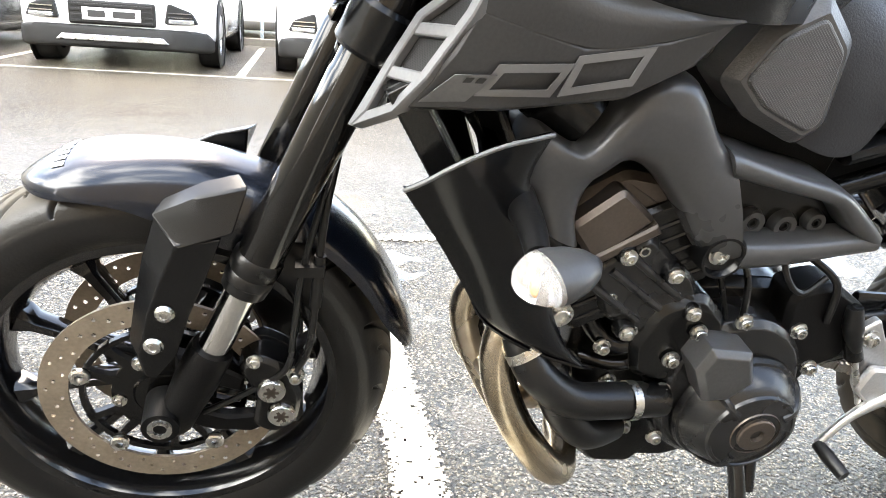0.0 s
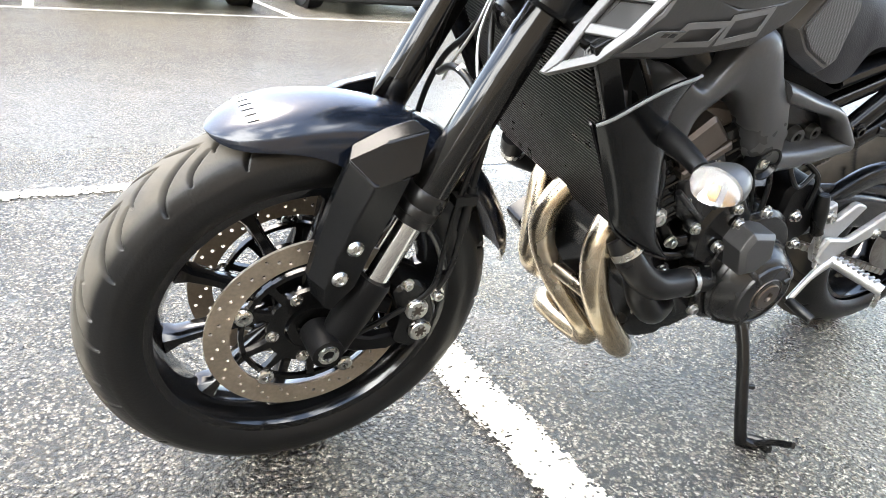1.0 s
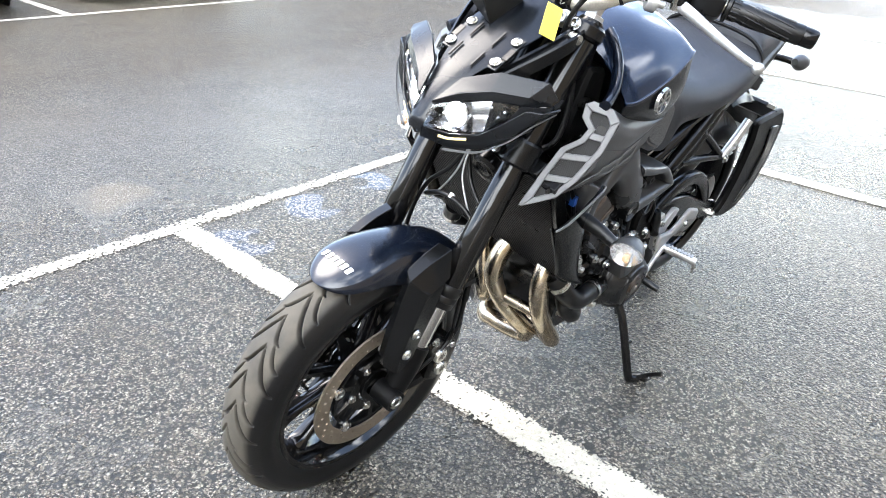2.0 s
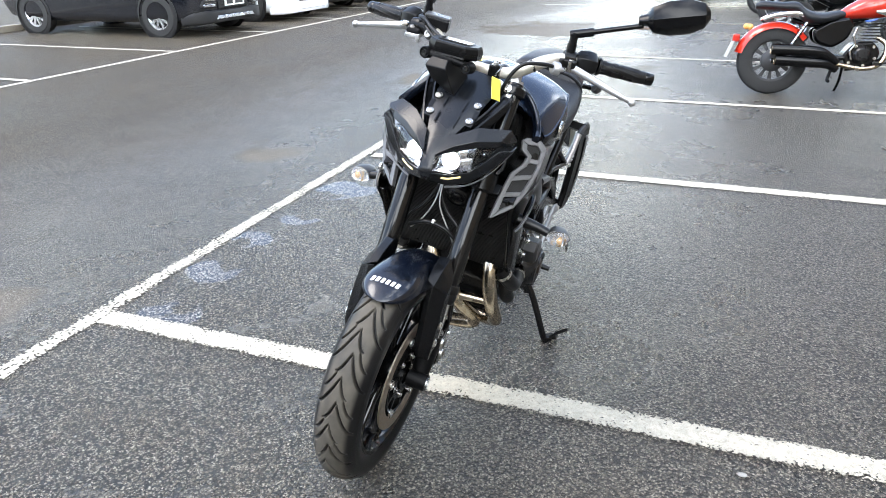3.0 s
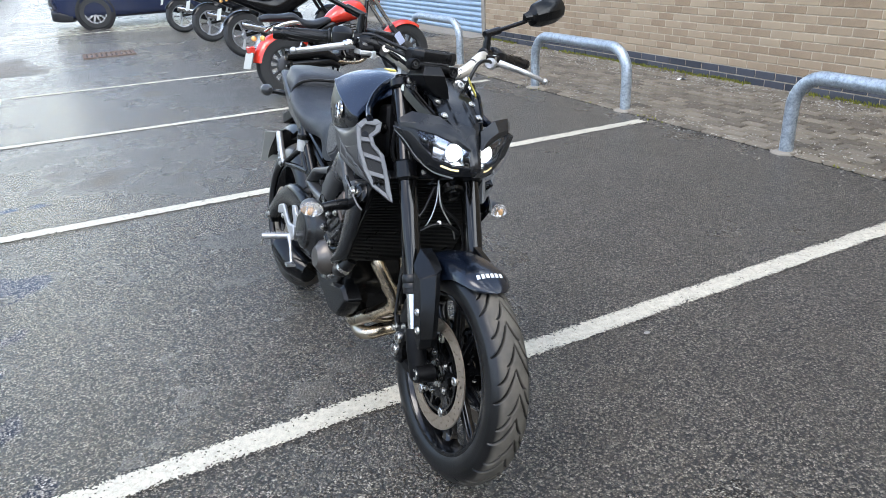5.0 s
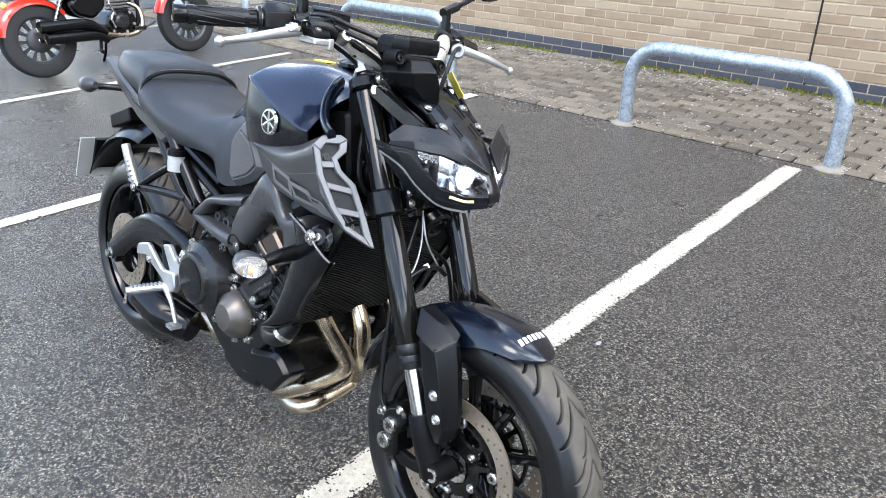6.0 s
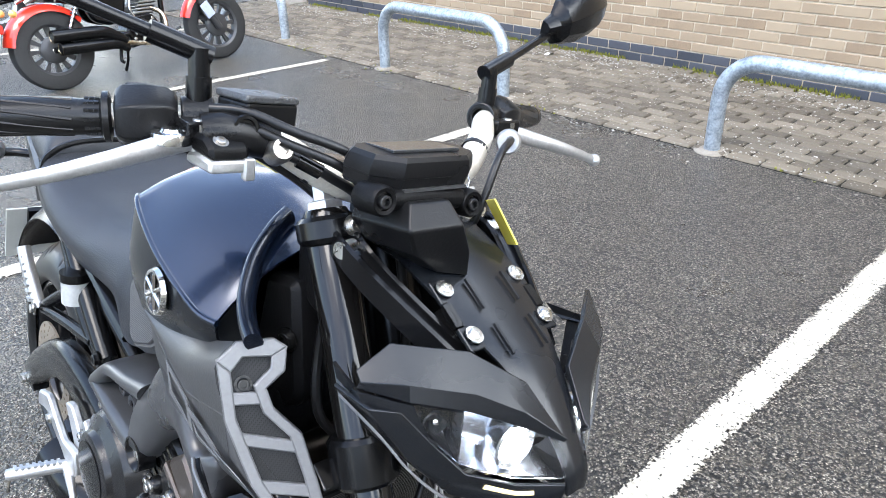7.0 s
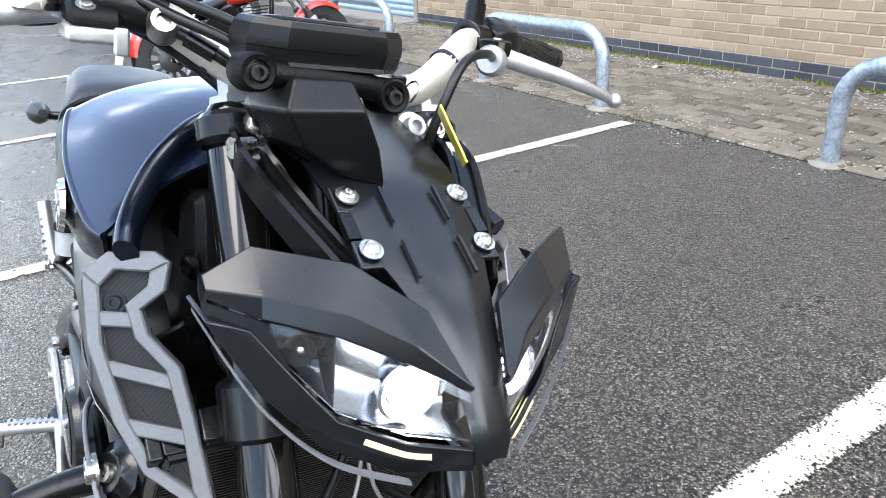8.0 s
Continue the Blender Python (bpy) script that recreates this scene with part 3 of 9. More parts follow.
window = thing("window_1", pose(0, 0, 0), "grey-blue metal framed window low in the brick wall", "window", kind="structure")
block("window_sill", 1.35, 3.62, WALL_Y - 0.05, WALL_Y + 0.045, 0.905, 0.945, M_SILL, window)
for x0, x1, z0, z1 in ((1.40, 1.46, 0.945, 2.10), (2.455, 2.515, 0.945, 2.10), (3.51, 3.57, 0.945, 2.10), (1.40, 3.57, 2.10, 2.16)):
    block("window_frame", x0, x1, WALL_Y - 0.05, WALL_Y + 0.016, z0, z1, M_SILL, window)
for x0, x1 in ((1.46, 2.455), (2.515, 3.51)):
    block("pane", x0, x1, WALL_Y - 0.03, WALL_Y + 0.008, 0.945, 2.10, M_PANE, window)

# an invented wall out of view, added so that dark parts reflect less sky
tagged(block("unseen_wall_west", -10.3, -10.0, -6.72, 26.0, -0.1, 3.6, M_MORTAR), "unseen plain wall added behind the camera to darken reflections", "wall", kind="structure")

# roller shutter of curved slats in a frame
shutter = thing("roller_shutter", pose(0, 0, 0), "closed blue-grey steel roller shutter in the brick wall", "shutter", kind="structure")
for sx in (7.98, 12.87):
    bm = bmesh.new()
    add_box(bm, (sx, WALL_Y - 0.06, 1.72), (0.10, 0.16, 3.4))
    part("guide_rail", bm, M_CONC, shutter, bevel=0.006)
slat_ring = [V((0, WALL_Y - 0.16 + 0.022 * math.sin(math.pi * k / 6), 0.078 * k / 6)) for k in range(7)]
bm = bmesh.new()
add_loft(bm, [[p + V((x, 0, 0)) for p in slat_ring] for x in (8.03, 12.82)], closed=False, caps=False)
slat_me = mesh_of(bm, "slat", M_SHUT)
for k in range(42):
    o = new("slat", slat_me)
    o.parent = shutter
    o.location.z = 0.03 + 0.08 * k
block("backing", 8.0, 12.85, WALL_Y - 0.24, WALL_Y - 0.20, 0.0, 3.4, M_SHUT, shutter)


# ---- galvanised hoops between the bays and the paving ----
def hoop(x0, x1, y, h=0.515, r=0.044):
    t = thing("hoop_barrier", pose((x0 + x1) / 2, y, 0), "low galvanised steel hoop barrier set in the paving", "barrier", "hoop barriers along the paving")
    w = (x1 - x0) / 2
    rad = 0.21
    pts = [V((-w, 0, -0.02)), V((-w, 0, h - rad - 0.1))]
    pts += [V((-w + rad - rad * math.cos(a), 0, h - rad + rad * math.sin(a))) for a in (math.pi / 2 * k / 8 for k in range(9))]
    pts += [V((-p.x, 0, p.z)) for p in reversed(pts)]
    build("pipe", M_GALV, t, add_tube, pts, r, 20, 1, False)
    for sx in (-w, w):
        bm = bmesh.new()
        add_lathe(bm, [(0.0, 0.016), (0.06, 0.016), (0.095, 0.006), (0.10, -0.02)], (sx, 0, 0), (0, 0, 1), 14)
        part("concrete_collar", bm, M_CONC, t, "pale concrete collar")
    return t


hoop(-0.13, 1.18, -4.79)
hoop(2.80, 4.17, -4.80)
hoop(5.95, 7.30, -4.90)
hoop(-3.4, -2.1, -4.79)

# moss and weeds along the foot of the wall
verts, faces = [], []
for k in range(2600):
    x = random.uniform(-3, 8)
    y = WALL_Y + abs(random.gauss(0, 0.045)) + 0.004
    if noise.noise(V((x * 1.7, 0, 3))) < -0.12:
        continue
    for j in range(3):
        a, h = random.uniform(0, 6.28), random.uniform(0.008, 0.04)
        dx, dy = math.cos(a) * 0.012, math.sin(a) * 0.012
        i = len(verts)
        verts += [(x - dy * 0.5, y + dx * 0.5, 0.008), (x + dy * 0.5, y - dx * 0.5, 0.008), (x + dx, y + abs(dy), 0.008 + h)]
        faces.append((i, i + 1, i + 2))
for k in range(260):
    x, y = random.uniform(-2, 7), PAVE_Y + random.gauss(0, 0.05)
    if noise.noise(V((x * 2.3, 1, 7))) < 0.12:
        continue
    for j in range(4):
        a, h = random.uniform(0, 6.28), random.uniform(0.006, 0.022)
        dx, dy = math.cos(a) * 0.012, math.sin(a) * 0.012
        i = len(verts)
        verts += [(x - dy * 0.6, y + dx * 0.6, 0.006), (x + dy * 0.6, y - dx * 0.6, 0.006), (x + dx, y + dy, 0.006 + h)]
        faces.append((i, i + 1, i + 2))
tagged(flat_mesh("weeds", verts, faces, M_MOSS), "yellow-green moss and weeds along the wall and paving edge", "weeds", kind="stuff")

# loose stone chips
verts, faces = [], []


def chip(x, y, z, r):
    i = len(verts)
    a0 = random.uniform(0, 6)
    ring = [(x + r * random.uniform(0.7, 1.2) * math.cos(a0 + k * 1.26), y + r * random.uniform(0.7, 1.2) * math.sin(a0 + k * 1.26), z) for k in range(5)]
    verts.extend(ring + [(px * 0.6 + x * 0.4, py * 0.6 + y * 0.4, z + r * 0.7) for px, py, _ in ring])
    faces.extend([(i + k, i + (k + 1) % 5, i + 5 + (k + 1) % 5, i + 5 + k) for k in range(5)] + [tuple(i + 5 + k for k in range(5))])


for k in range(1500):
    x, y = random.uniform(-3, 8), PAVE_Y + random.gauss(-0.10, 0.16)
    chip(x, y, 0.012 if y < PAVE_Y else 0.0, random.uniform(0.003, 0.009))
for k in range(2600):
    x, y = random.uniform(-1.5, 8), WALL_Y + 0.06 + abs(random.gauss(0, 0.24))
    if y < PAVE_Y and noise.noise(V((x * 3, y * 5, 2))) > -0.15:
        chip(x, y, 0.0135, random.uniform(0.004, 0.012))
for k in range(260):
    chip(random.uniform(-2.5, 5), random.uniform(-4.6, 1.0), 0.0, random.uniform(0.002, 0.0045))
tagged(flat_mesh("stone_chips", verts, faces, mat("stone_chip", (0.30, 0.285, 0.25), 0.85, 0, 0.35, 30, 200)), "loose pale stone chips on the asphalt and paving", "gravel", kind="stuff")
bm = bmesh.new()
add_ball(bm, (-0.14, -2.409, 0.003), 0.0095, 10, (1, 1.4, 0.45))
tagged(part("pebble", bm, mat("pale_pebble", (0.36, 0.355, 0.33), 0.7, 0, 0.15, 40, 200)), "small flat pale pebble on the asphalt", "stone")

verts, faces = [], []
for k in range(9):
    x, y = 2.408 - 0.0208 * k, -3.887 - 0.0261 * k
    w = 0.0035 * (1 - abs(k - 4) / 6)
    verts += [(x - w, y + w * 0.8, 0.003), (x + w, y - w * 0.8, 0.003)]
    if k:
        faces.append((2 * k - 2, 2 * k - 1, 2 * k + 1, 2 * k))
tagged(flat_mesh("scrape", verts, faces, M_LINE), "short thin pale scrape on the asphalt beside a bay line", "road marking", kind="structure")
bm = bmesh.new()
add_surf(bm, [[(3.415, -6.11, 0.022), (3.430, -6.075, 0.040), (3.425, -6.03, 0.024)], [(3.450, -6.118, 0.018), (3.452, -6.08, 0.030), (3.455, -6.035, 0.018)], [(3.478, -6.105, 0.020), (3.480, -6.085, 0.034), (3.485, -6.045, 0.022)]], 3, 3)
tagged(part("paper_scrap", bm, M_WHITE, thick=0.001), "crumpled white scrap of paper on the paving", "litter")

# drain grating
drain = thing("drain_cover", pose(10.9, -1.18, 0), "rusty iron drain cover set in the asphalt", "drain cover")
M_RUST = mat("rusty_cast_iron", (0.13, 0.085, 0.06), 0.7, 0.3, 0.3, 20, 120, 0.4)
for sx, sy, lx, ly in ((0, 0.36, 0.62, 0.05), (0, -0.36, 0.62, 0.05), (0.29, 0, 0.05, 0.72), (-0.29, 0, 0.05, 0.72)):
    bm = bmesh.new()
    add_box(bm, (sx, sy, 0.006), (lx, ly, 0.02))
    part("rim", bm, M_RUST, drain)
for k in range(9):
    bm = bmesh.new()
    add_box(bm, (0, -0.29 + 0.0725 * k, 0.004), (0.53, 0.04, 0.018))
    part("bar", bm, M_RUST, drain)

# kerb and verge behind the far row
tagged(block("kerb", -20, 34, 10.2, 10.35, -0.05, 0.11, M_CONC), "pale concrete kerb behind the parked cars", "kerb", kind="structure")
hoop(-0.9, 0.5, 10.9, 0.9, 0.03)
# ---- the black motorcycle; x to its rear, y to its right, z up, from under the front axle ----
bike = thing("motorcycle", pose(-0.395, -1.394, 0, 12.2, 0, 0), "matt black naked motorcycle leaning on its side stand", "motorcycle")
AX = V((-0.002, -0.0065, 0.3075))
RX = V((1.437, 0.0, 0.318))


def mir(pts, s):
    return [V((p[0], p[1] * s, p[2])) for p in pts]


def bolt(parent, c, axis, r=0.007, h=0.006, material=None):
    return build("bolt", material or M_STEEL, parent, add_bolt, c, axis, r, h)


def tyre(parent, c, half, crown, bead, n_phi, n_th, sets, depth=0.005):
    """A motorcycle tyre whose curved tread grooves are sunk into the rubber."""
    deg = np.concatenate([np.linspace(-122, -66, n_th // 8, endpoint=False), np.linspace(-66, 66, n_th), np.linspace(122, 66, n_th // 8, endpoint=False)[::-1]])
    ph = np.linspace(0, 2 * np.pi, n_phi, endpoint=False)
    belly = crown - half * 0.90
    T, P = np.meshgrid(np.radians(deg), ph)
    y, r = half * np.sin(T), belly + (crown - belly) * np.cos(T)
    r = np.where(np.abs(T) > np.pi / 2, belly + (belly - bead) / 0.53 * np.cos(T), r)
    cut = np.zeros_like(T)
    for side in (-1, 1):
        for a0, a1, dphi, count, phase, wide in sets:
            q = (side * np.degrees(T) - a0) / (a1 - a0)
            k = np.clip(q, 0, 1)
            step = 2 * np.pi / count
            want = np.radians(phase + dphi * (1 - (1 - k) ** 2)) + (0.5 * step if side > 0 else 0.0)
            d = (P - want + step / 2) % step - step / 2
            slope = crown * np.radians(dphi) * 2 * (1 - k) / (half * np.radians(a1 - a0))
            dist = np.abs(d) * crown / np.sqrt(1 + slope ** 2)
            w = wide * np.clip(np.sin(np.pi * np.clip(0.06 + 0.90 * q, 0, 1)), 0, 1) ** 0.5
            cut = np.maximum(cut, np.where((q > 0) & (q < 1), np.clip(1.7 * (1 - dist / np.maximum(w, 1e-6)), 0, 1), 0))
    # moulded rings on the sidewall
    ring = np.exp(-((np.abs(np.degrees(T)) - 96) / 1.6) ** 2) + 0.7 * np.exp(-((np.abs(np.degrees(T)) - 72) / 1.2) ** 2)
    r = r - depth * cut + 0.0016 * ring * np.where(np.abs(T) > np.pi / 2, -1, 1)
    y = y + 0.0012 * ring * np.sign(T)
    # top is phi 0, forwards is positive
    X, Z = c.x - r * np.sin(P), c.z + r * np.cos(P)
    m = len(deg)
    verts = np.stack([X, c.y + y, Z], -1).reshape(-1, 3)
    i, j = np.meshgrid(np.arange(n_phi), np.arange(m - 1), indexing="ij")
    i2 = (i + 1) % n_phi
    faces = np.stack([i * m + j, i2 * m + j, i2 * m + j + 1, i * m + j + 1], -1).reshape(-1, 4)
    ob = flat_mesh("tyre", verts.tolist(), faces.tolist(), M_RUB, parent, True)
    # dust on the crown; cut out of the grooves, which paints their shade darker
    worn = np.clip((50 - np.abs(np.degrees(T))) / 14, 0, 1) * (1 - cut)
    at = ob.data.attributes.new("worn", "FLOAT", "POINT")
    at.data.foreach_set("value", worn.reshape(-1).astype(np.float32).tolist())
    return ob


def rim(bm, c, w, k=1.0):
    prof = [(0.219, -w), (0.226, -w + 0.003), (0.214, -w + 0.012), (0.204, -w + 0.022), (0.204, w - 0.022), (0.214, w - 0.012), (0.226, w - 0.003), (0.219, w), (0.208, w - 0.002), (0.197, w - 0.02), (0.189, 0), (0.197, -w + 0.02), (0.208, -w + 0.002)]
    add_lathe(bm, [(r * k, h) for r, h in prof], c, (0, 1, 0), 96, True)


def spokes(wheel, c, count, r_in=0.042, depth=0.034, phase=0.0):
    for k in range(count):
        a = 2 * math.pi * k / count + phase
        d, t = V((math.sin(a), 0, math.cos(a))), V((math.cos(a), 0, -math.sin(a)))
        rings = []
        for rr, hw, hy in ((r_in * 0.8, 0.017, depth * 0.55), (0.08, 0.011, depth * 0.5), (0.14, 0.0085, depth * 0.42), (0.178, 0.0105, depth * 0.5), (0.199, 0.020, depth * 0.62)):
            o = c + d * rr
            rings.append([o + t * sx * hw + V((0, sy * hy, 0)) for sx, sy in ((-1, -0.6), (-0.55, -1), (0.55, -1), (1, -0.6), (1, 0.6), (0.55, 1), (-0.55, 1), (-1, 0.6))])
        build("spoke", M_WHEEL, wheel, add_loft, rings)
    build("hub", M_WHEEL, wheel, add_lathe, [(0.0, -0.055), (0.03, -0.055), (0.034, -0.045), (r_in, -0.03), (r_in, 0.03), (0.034, 0.045), (0.03, 0.055), (0.0, 0.055)], c, (0, 1, 0), 32)


def disc_rotor(bm, c, y, r0, r1, holes, phase=0.0):
    """A drilled brake rotor, cut as one flat ring with holes."""
    def ring(cx, cz, r, n):
        vs = [bm.verts.new((cx + r * math.cos(2 * math.pi * k / n), y, cz + r * math.sin(2 * math.pi * k / n))) for k in range(n)]
        return [bm.edges.new((vs[k], vs[(k + 1) % n])) for k in range(n)]
    es = ring(c.x, c.z, r1, 90) + ring(c.x, c.z, r0, 70)
    for rr, n, ph, hr in holes:
        for k in range(n):
            a = 2 * math.pi * (k + ph) / n + phase
            es += ring(c.x + rr * math.cos(a), c.z + rr * math.sin(a), hr, 8)
    bmesh.ops.triangle_fill(bm, use_beauty=True, use_dissolve=False, edges=es)
    for f in bm.faces:
        f.smooth = False
    top = bmesh.ops.extrude_face_region(bm, geom=bm.faces[:])["geom"]
    for v in top:
        if isinstance(v, bmesh.types.BMVert):
            v.co.y -= 0.0045 if y > c.y else -0.0045


# front wheel
front_wheel = build("front_wheel", M_WHEEL, bike, rim, AX, 0.050, 1.03, label="gloss black ten-spoke cast wheel")
spokes(front_wheel, AX, 10, phase=0.15)
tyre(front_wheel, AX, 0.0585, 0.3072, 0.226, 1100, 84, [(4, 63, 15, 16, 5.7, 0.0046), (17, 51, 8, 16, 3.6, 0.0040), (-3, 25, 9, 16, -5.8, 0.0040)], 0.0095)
for s in (-1, 1):
    build("brake_disc", M_DISC, front_wheel, disc_rotor, AX, s * 0.0615 + AX.y, 0.117, 0.1525, [(0.1255, 20, 0, 0.0030), (0.1345, 20, 0.33, 0.0030), (0.1435, 20, 0.66, 0.0030)], label="brown-stained drilled steel brake disc")
    carrier = build("disc_carrier", M_ENG, front_wheel, add_lathe, [(0.040, s * 0.0515), (0.066, s * 0.0515), (0.066, s * 0.0595), (0.040, s * 0.0595)], AX, (0, 1, 0), 40, True, label="black disc carrier")
    for k in range(10):
        a = 2 * math.pi * (k + (0.12 if k % 2 else -0.12)) / 10 + 0.3
        d, t = V((math.cos(a), 0, math.sin(a))), V((-math.sin(a), 0, math.cos(a)))
        o = AX + V((0, s * 0.0555, 0))
        build("carrier_arm", M_ENG, carrier, add_loft, [[o + d * rr + t * hw * q + V((0, p * 0.0045, 0)) for q, p in ((-1, -1), (1, -1), (1, 1), (-1, 1))] for rr, hw in ((0.06, 0.007), (0.09, 0.005), (0.106, 0.008))])
    build("carrier_ring", M_ENG, carrier, add_lathe, [(0.098, s * 0.052), (0.105, s * 0.052), (0.105, s * 0.060), (0.098, s * 0.060)], AX, (0, 1, 0), 60, True)
    for k in range(5):
        a = 2 * math.pi * k / 5 + 0.28
        p = AX + V((0.1055 * math.cos(a) * s * -1, s * 0.0605, 0.1055 * math.sin(a)))
        build("rotor_button", M_STEEL, front_wheel, add_lathe, [(0.0045, 0.0), (0.0125, 0.0), (0.0125, 0.005), (0.010, 0.007), (0.0055, 0.007), (0.0045, 0.004)], p, (0, s, 0), 18, True)
        q = AX + V((0.058 * math.cos(a + 0.5) * s * -1, s * 0.0595, 0.058 * math.sin(a + 0.5)))
        bolt(front_wheel, q, (0, s, 0), 0.0065, 0.006)
    build("sensor_ring", M_STEEL if s > 0 else M_ENG, front_wheel, add_lathe, [(0.022, s * 0.0595), (0.036, s * 0.0595), (0.036, s * 0.0635), (0.022, s * 0.0635)], AX, (0, 1, 0), 30, True)

# front fork
FD = V((math.sin(radians(24.2)), 0, math.cos(radians(24.2))))
FN = V((-FD.z, 0, FD.x))


def on_fork(s, k, fwd=0.0, out=0.0):
    return V((0.020, s * (0.100 + out), 0.305)) + FD * k + FN * fwd


for s in (-1, 1):
    leg = build("fork_tube", M_FORK, bike, add_lathe, [(0.0, 0.25), (0.0255, 0.25), (0.0270, 0.256), (0.0270, 0.50), (0.0258, 0.505), (0.0258, 0.815), (0.022, 0.822), (0.0, 0.822)], on_fork(s, 0), FD, 36, label="gloss black upper fork tube")
    build("slider", M_CHROME, leg, add_lathe, [(0.0205, 0.07), (0.0205, 0.27)], on_fork(s, 0), FD, 32, label="bright chromed fork slider")
    build("dust_seal", M_RUBBER, leg, add_lathe, [(0.0205, 0.212), (0.0275, 0.215), (0.0285, 0.228), (0.0295, 0.229), (0.0295, 0.240), (0.0282, 0.242), (0.0300, 0.246), (0.0300, 0.262), (0.0272, 0.266)], on_fork(s, 0), FD, 36)
    bm = bmesh.new()
    add_lathe(bm, [(0.0205, 0.118), (0.026, 0.118), (0.028, 0.112), (0.028, 0.06), (0.025, 0.02), (0.0235, -0.012), (0.018, -0.024), (0.0, -0.024)], on_fork(s, 0), FD, 28)
    add_cyl(bm, AX + V((0.004, s * 0.072, 0)), AX + V((0.004, s * 0.124, 0)), 0.026, 0.023)
    ring = [(0.022, 0.40), (0.065, 0.385), (0.105, 0.36), (0.10, 0.335), (0.06, 0.35), (0.02, 0.34)]
    add_prism(bm, ring, s * 0.078, s * 0.100, 0.004, True)
    ring = [(0.02, 0.285), (0.06, 0.268), (0.11, 0.262), (0.135, 0.275), (0.13, 0.295), (0.08, 0.292), (0.03, 0.312)]
    add_prism(bm, ring, s * 0.078, s * 0.098, 0.004, True)
    part("axle_holder", bm, M_PLAST, leg, "matt black axle holder")
    build("axle_end", M_STEEL, leg, add_lathe, [(0.0, s * 0.122), (0.008, s * 0.122), (0.009, s * 0.127), (0.015, s * 0.127), (0.016, s * 0.120), (0.016, s * 0.11)], AX + V((0.004, 0, 0)), (0, 1, 0), 24)
    if s > 0:
        build("axle_pinch", M_STEEL, leg, add_cyl, AX + V((0.03, 0.10, -0.02)), AX + V((-0.03, 0.10, -0.028)), 0.006)
    build("fork_cap", M_ALU, leg, add_lathe, [(0.0, 0.862), (0.006, 0.862), (0.007, 0.850), (0.012, 0.848), (0.012, 0.832), (0.020, 0.830), (0.021, 0.82)], on_fork(s, 0), FD, 6, label="bare aluminium fork adjuster")
    # brake caliper
    cal = V((0.128, s * 0.088, 0.335))
    bm = bmesh.new()
    body = round2([(0.095, 0.385), (0.125, 0.405), (0.160, 0.385), (0.178, 0.335), (0.170, 0.285), (0.140, 0.268), (0.112, 0.285), (0.120, 0.335)], 0.012)
    add_prism(bm, body, s * 0.072, s * 0.112, 0.007)
    add_prism(bm, body, s * 0.064, s * 0.040, 0.006)
    add_box(bm, (0.163, s * 0.07, 0.335), (0.03, 0.05, 0.09))
    caliper = part("brake_caliper", bm, M_ENG, bike, "black radial brake caliper", bevel=0.002)
    for x, z in ((0.138, 0.351), (0.150, 0.309)):
        bm = bmesh.new()
        add_lathe(bm, [(0.0, 0.004), (0.005, 0.004), (0.0062, 0.0075), (0.0160, 0.0075), (0.0178, 0.005), (0.0178, -0.004)], (x, s * 0.112, z), (0, s, 0), 26)
        part("piston_cap", bm, M_STEEL, caliper, "bright round piston cap")
        for k in range(3):
            bm = bmesh.new()
            add_box(bm, (x, s * 0.1178, z), (0.019, 0.004, 0.0042), Matrix.Rotation(k * math.pi / 3, 3, "Y"))
            part("cap_star", bm, M_BRONZE, caliper)
    bolt(caliper, (0.168, s * 0.107, 0.372), (0, s, 0), 0.008, 0.014)
    bolt(caliper, (0.118, s * 0.108, 0.395), (0, s, 0), 0.007, 0.008)
    build("bleed_nipple", M_RUBBER, caliper, add_cyl, (0.17, s * 0.10, 0.375), (0.178, s * 0.105, 0.405), 0.006)
    # brake hose up the fork leg
    build("brake_hose", M_RUBBER, bike, add_tube, [(0.165, s * 0.108, 0.372), (0.184, s * 0.108, 0.413), (0.192, s * 0.102, 0.485), (0.196, s * 0.098, 0.55), (0.203, s * 0.092, 0.61), (0.214, s * 0.075, 0.665), (0.225, s * 0.03 + 0.01, 0.71), (0.235, 0.012, 0.77)], 0.0048, 10, 7)
    build("hose_sleeve", M_RUBBER, bike, add_tube, [(0.191, s * 0.103, 0.475), (0.194, s * 0.100, 0.51), (0.196, s * 0.098, 0.545)], 0.0075, 10)
    if s < 0:
        build("sensor_cable", M_RUBBER, bike, add_tube, [(0.05, -0.095, 0.30), (0.11, -0.108, 0.345), (0.156, -0.114, 0.385), (0.166, -0.108, 0.441), (0.174, -0.102, 0.514), (0.190, -0.098, 0.589), (0.211, -0.095, 0.674), (0.236, -0.08, 0.76)], 0.0042, 8, 7)
        build("hose_clip", M_RUBBER, bike, add_box, (0.184, -0.101, 0.528), (0.034, 0.018, 0.014))

# cables that cross in front of the radiator
build("cable_tie_hose", M_RUBBER, bike, add_tube, [(0.205, -0.07, 0.64), (0.20, -0.03, 0.665), (0.198, 0.02, 0.668), (0.205, 0.07, 0.64)], 0.0055, 10, 6)
build("grey_cable", M_ALU, bike, add_tube, [(0.212, 0.066, 0.63), (0.205, 0.035, 0.67), (0.215, 0.012, 0.725), (0.23, 0.005, 0.79)], 0.0022, 8, 6, label="thin grey cable")
build("grey_cable", M_ALU, bike, add_tube, [(0.212, -0.066, 0.62), (0.205, -0.045, 0.66), (0.213, -0.005, 0.72), (0.23, 0.003, 0.78)], 0.0022, 8, 6, label="thin grey cable")
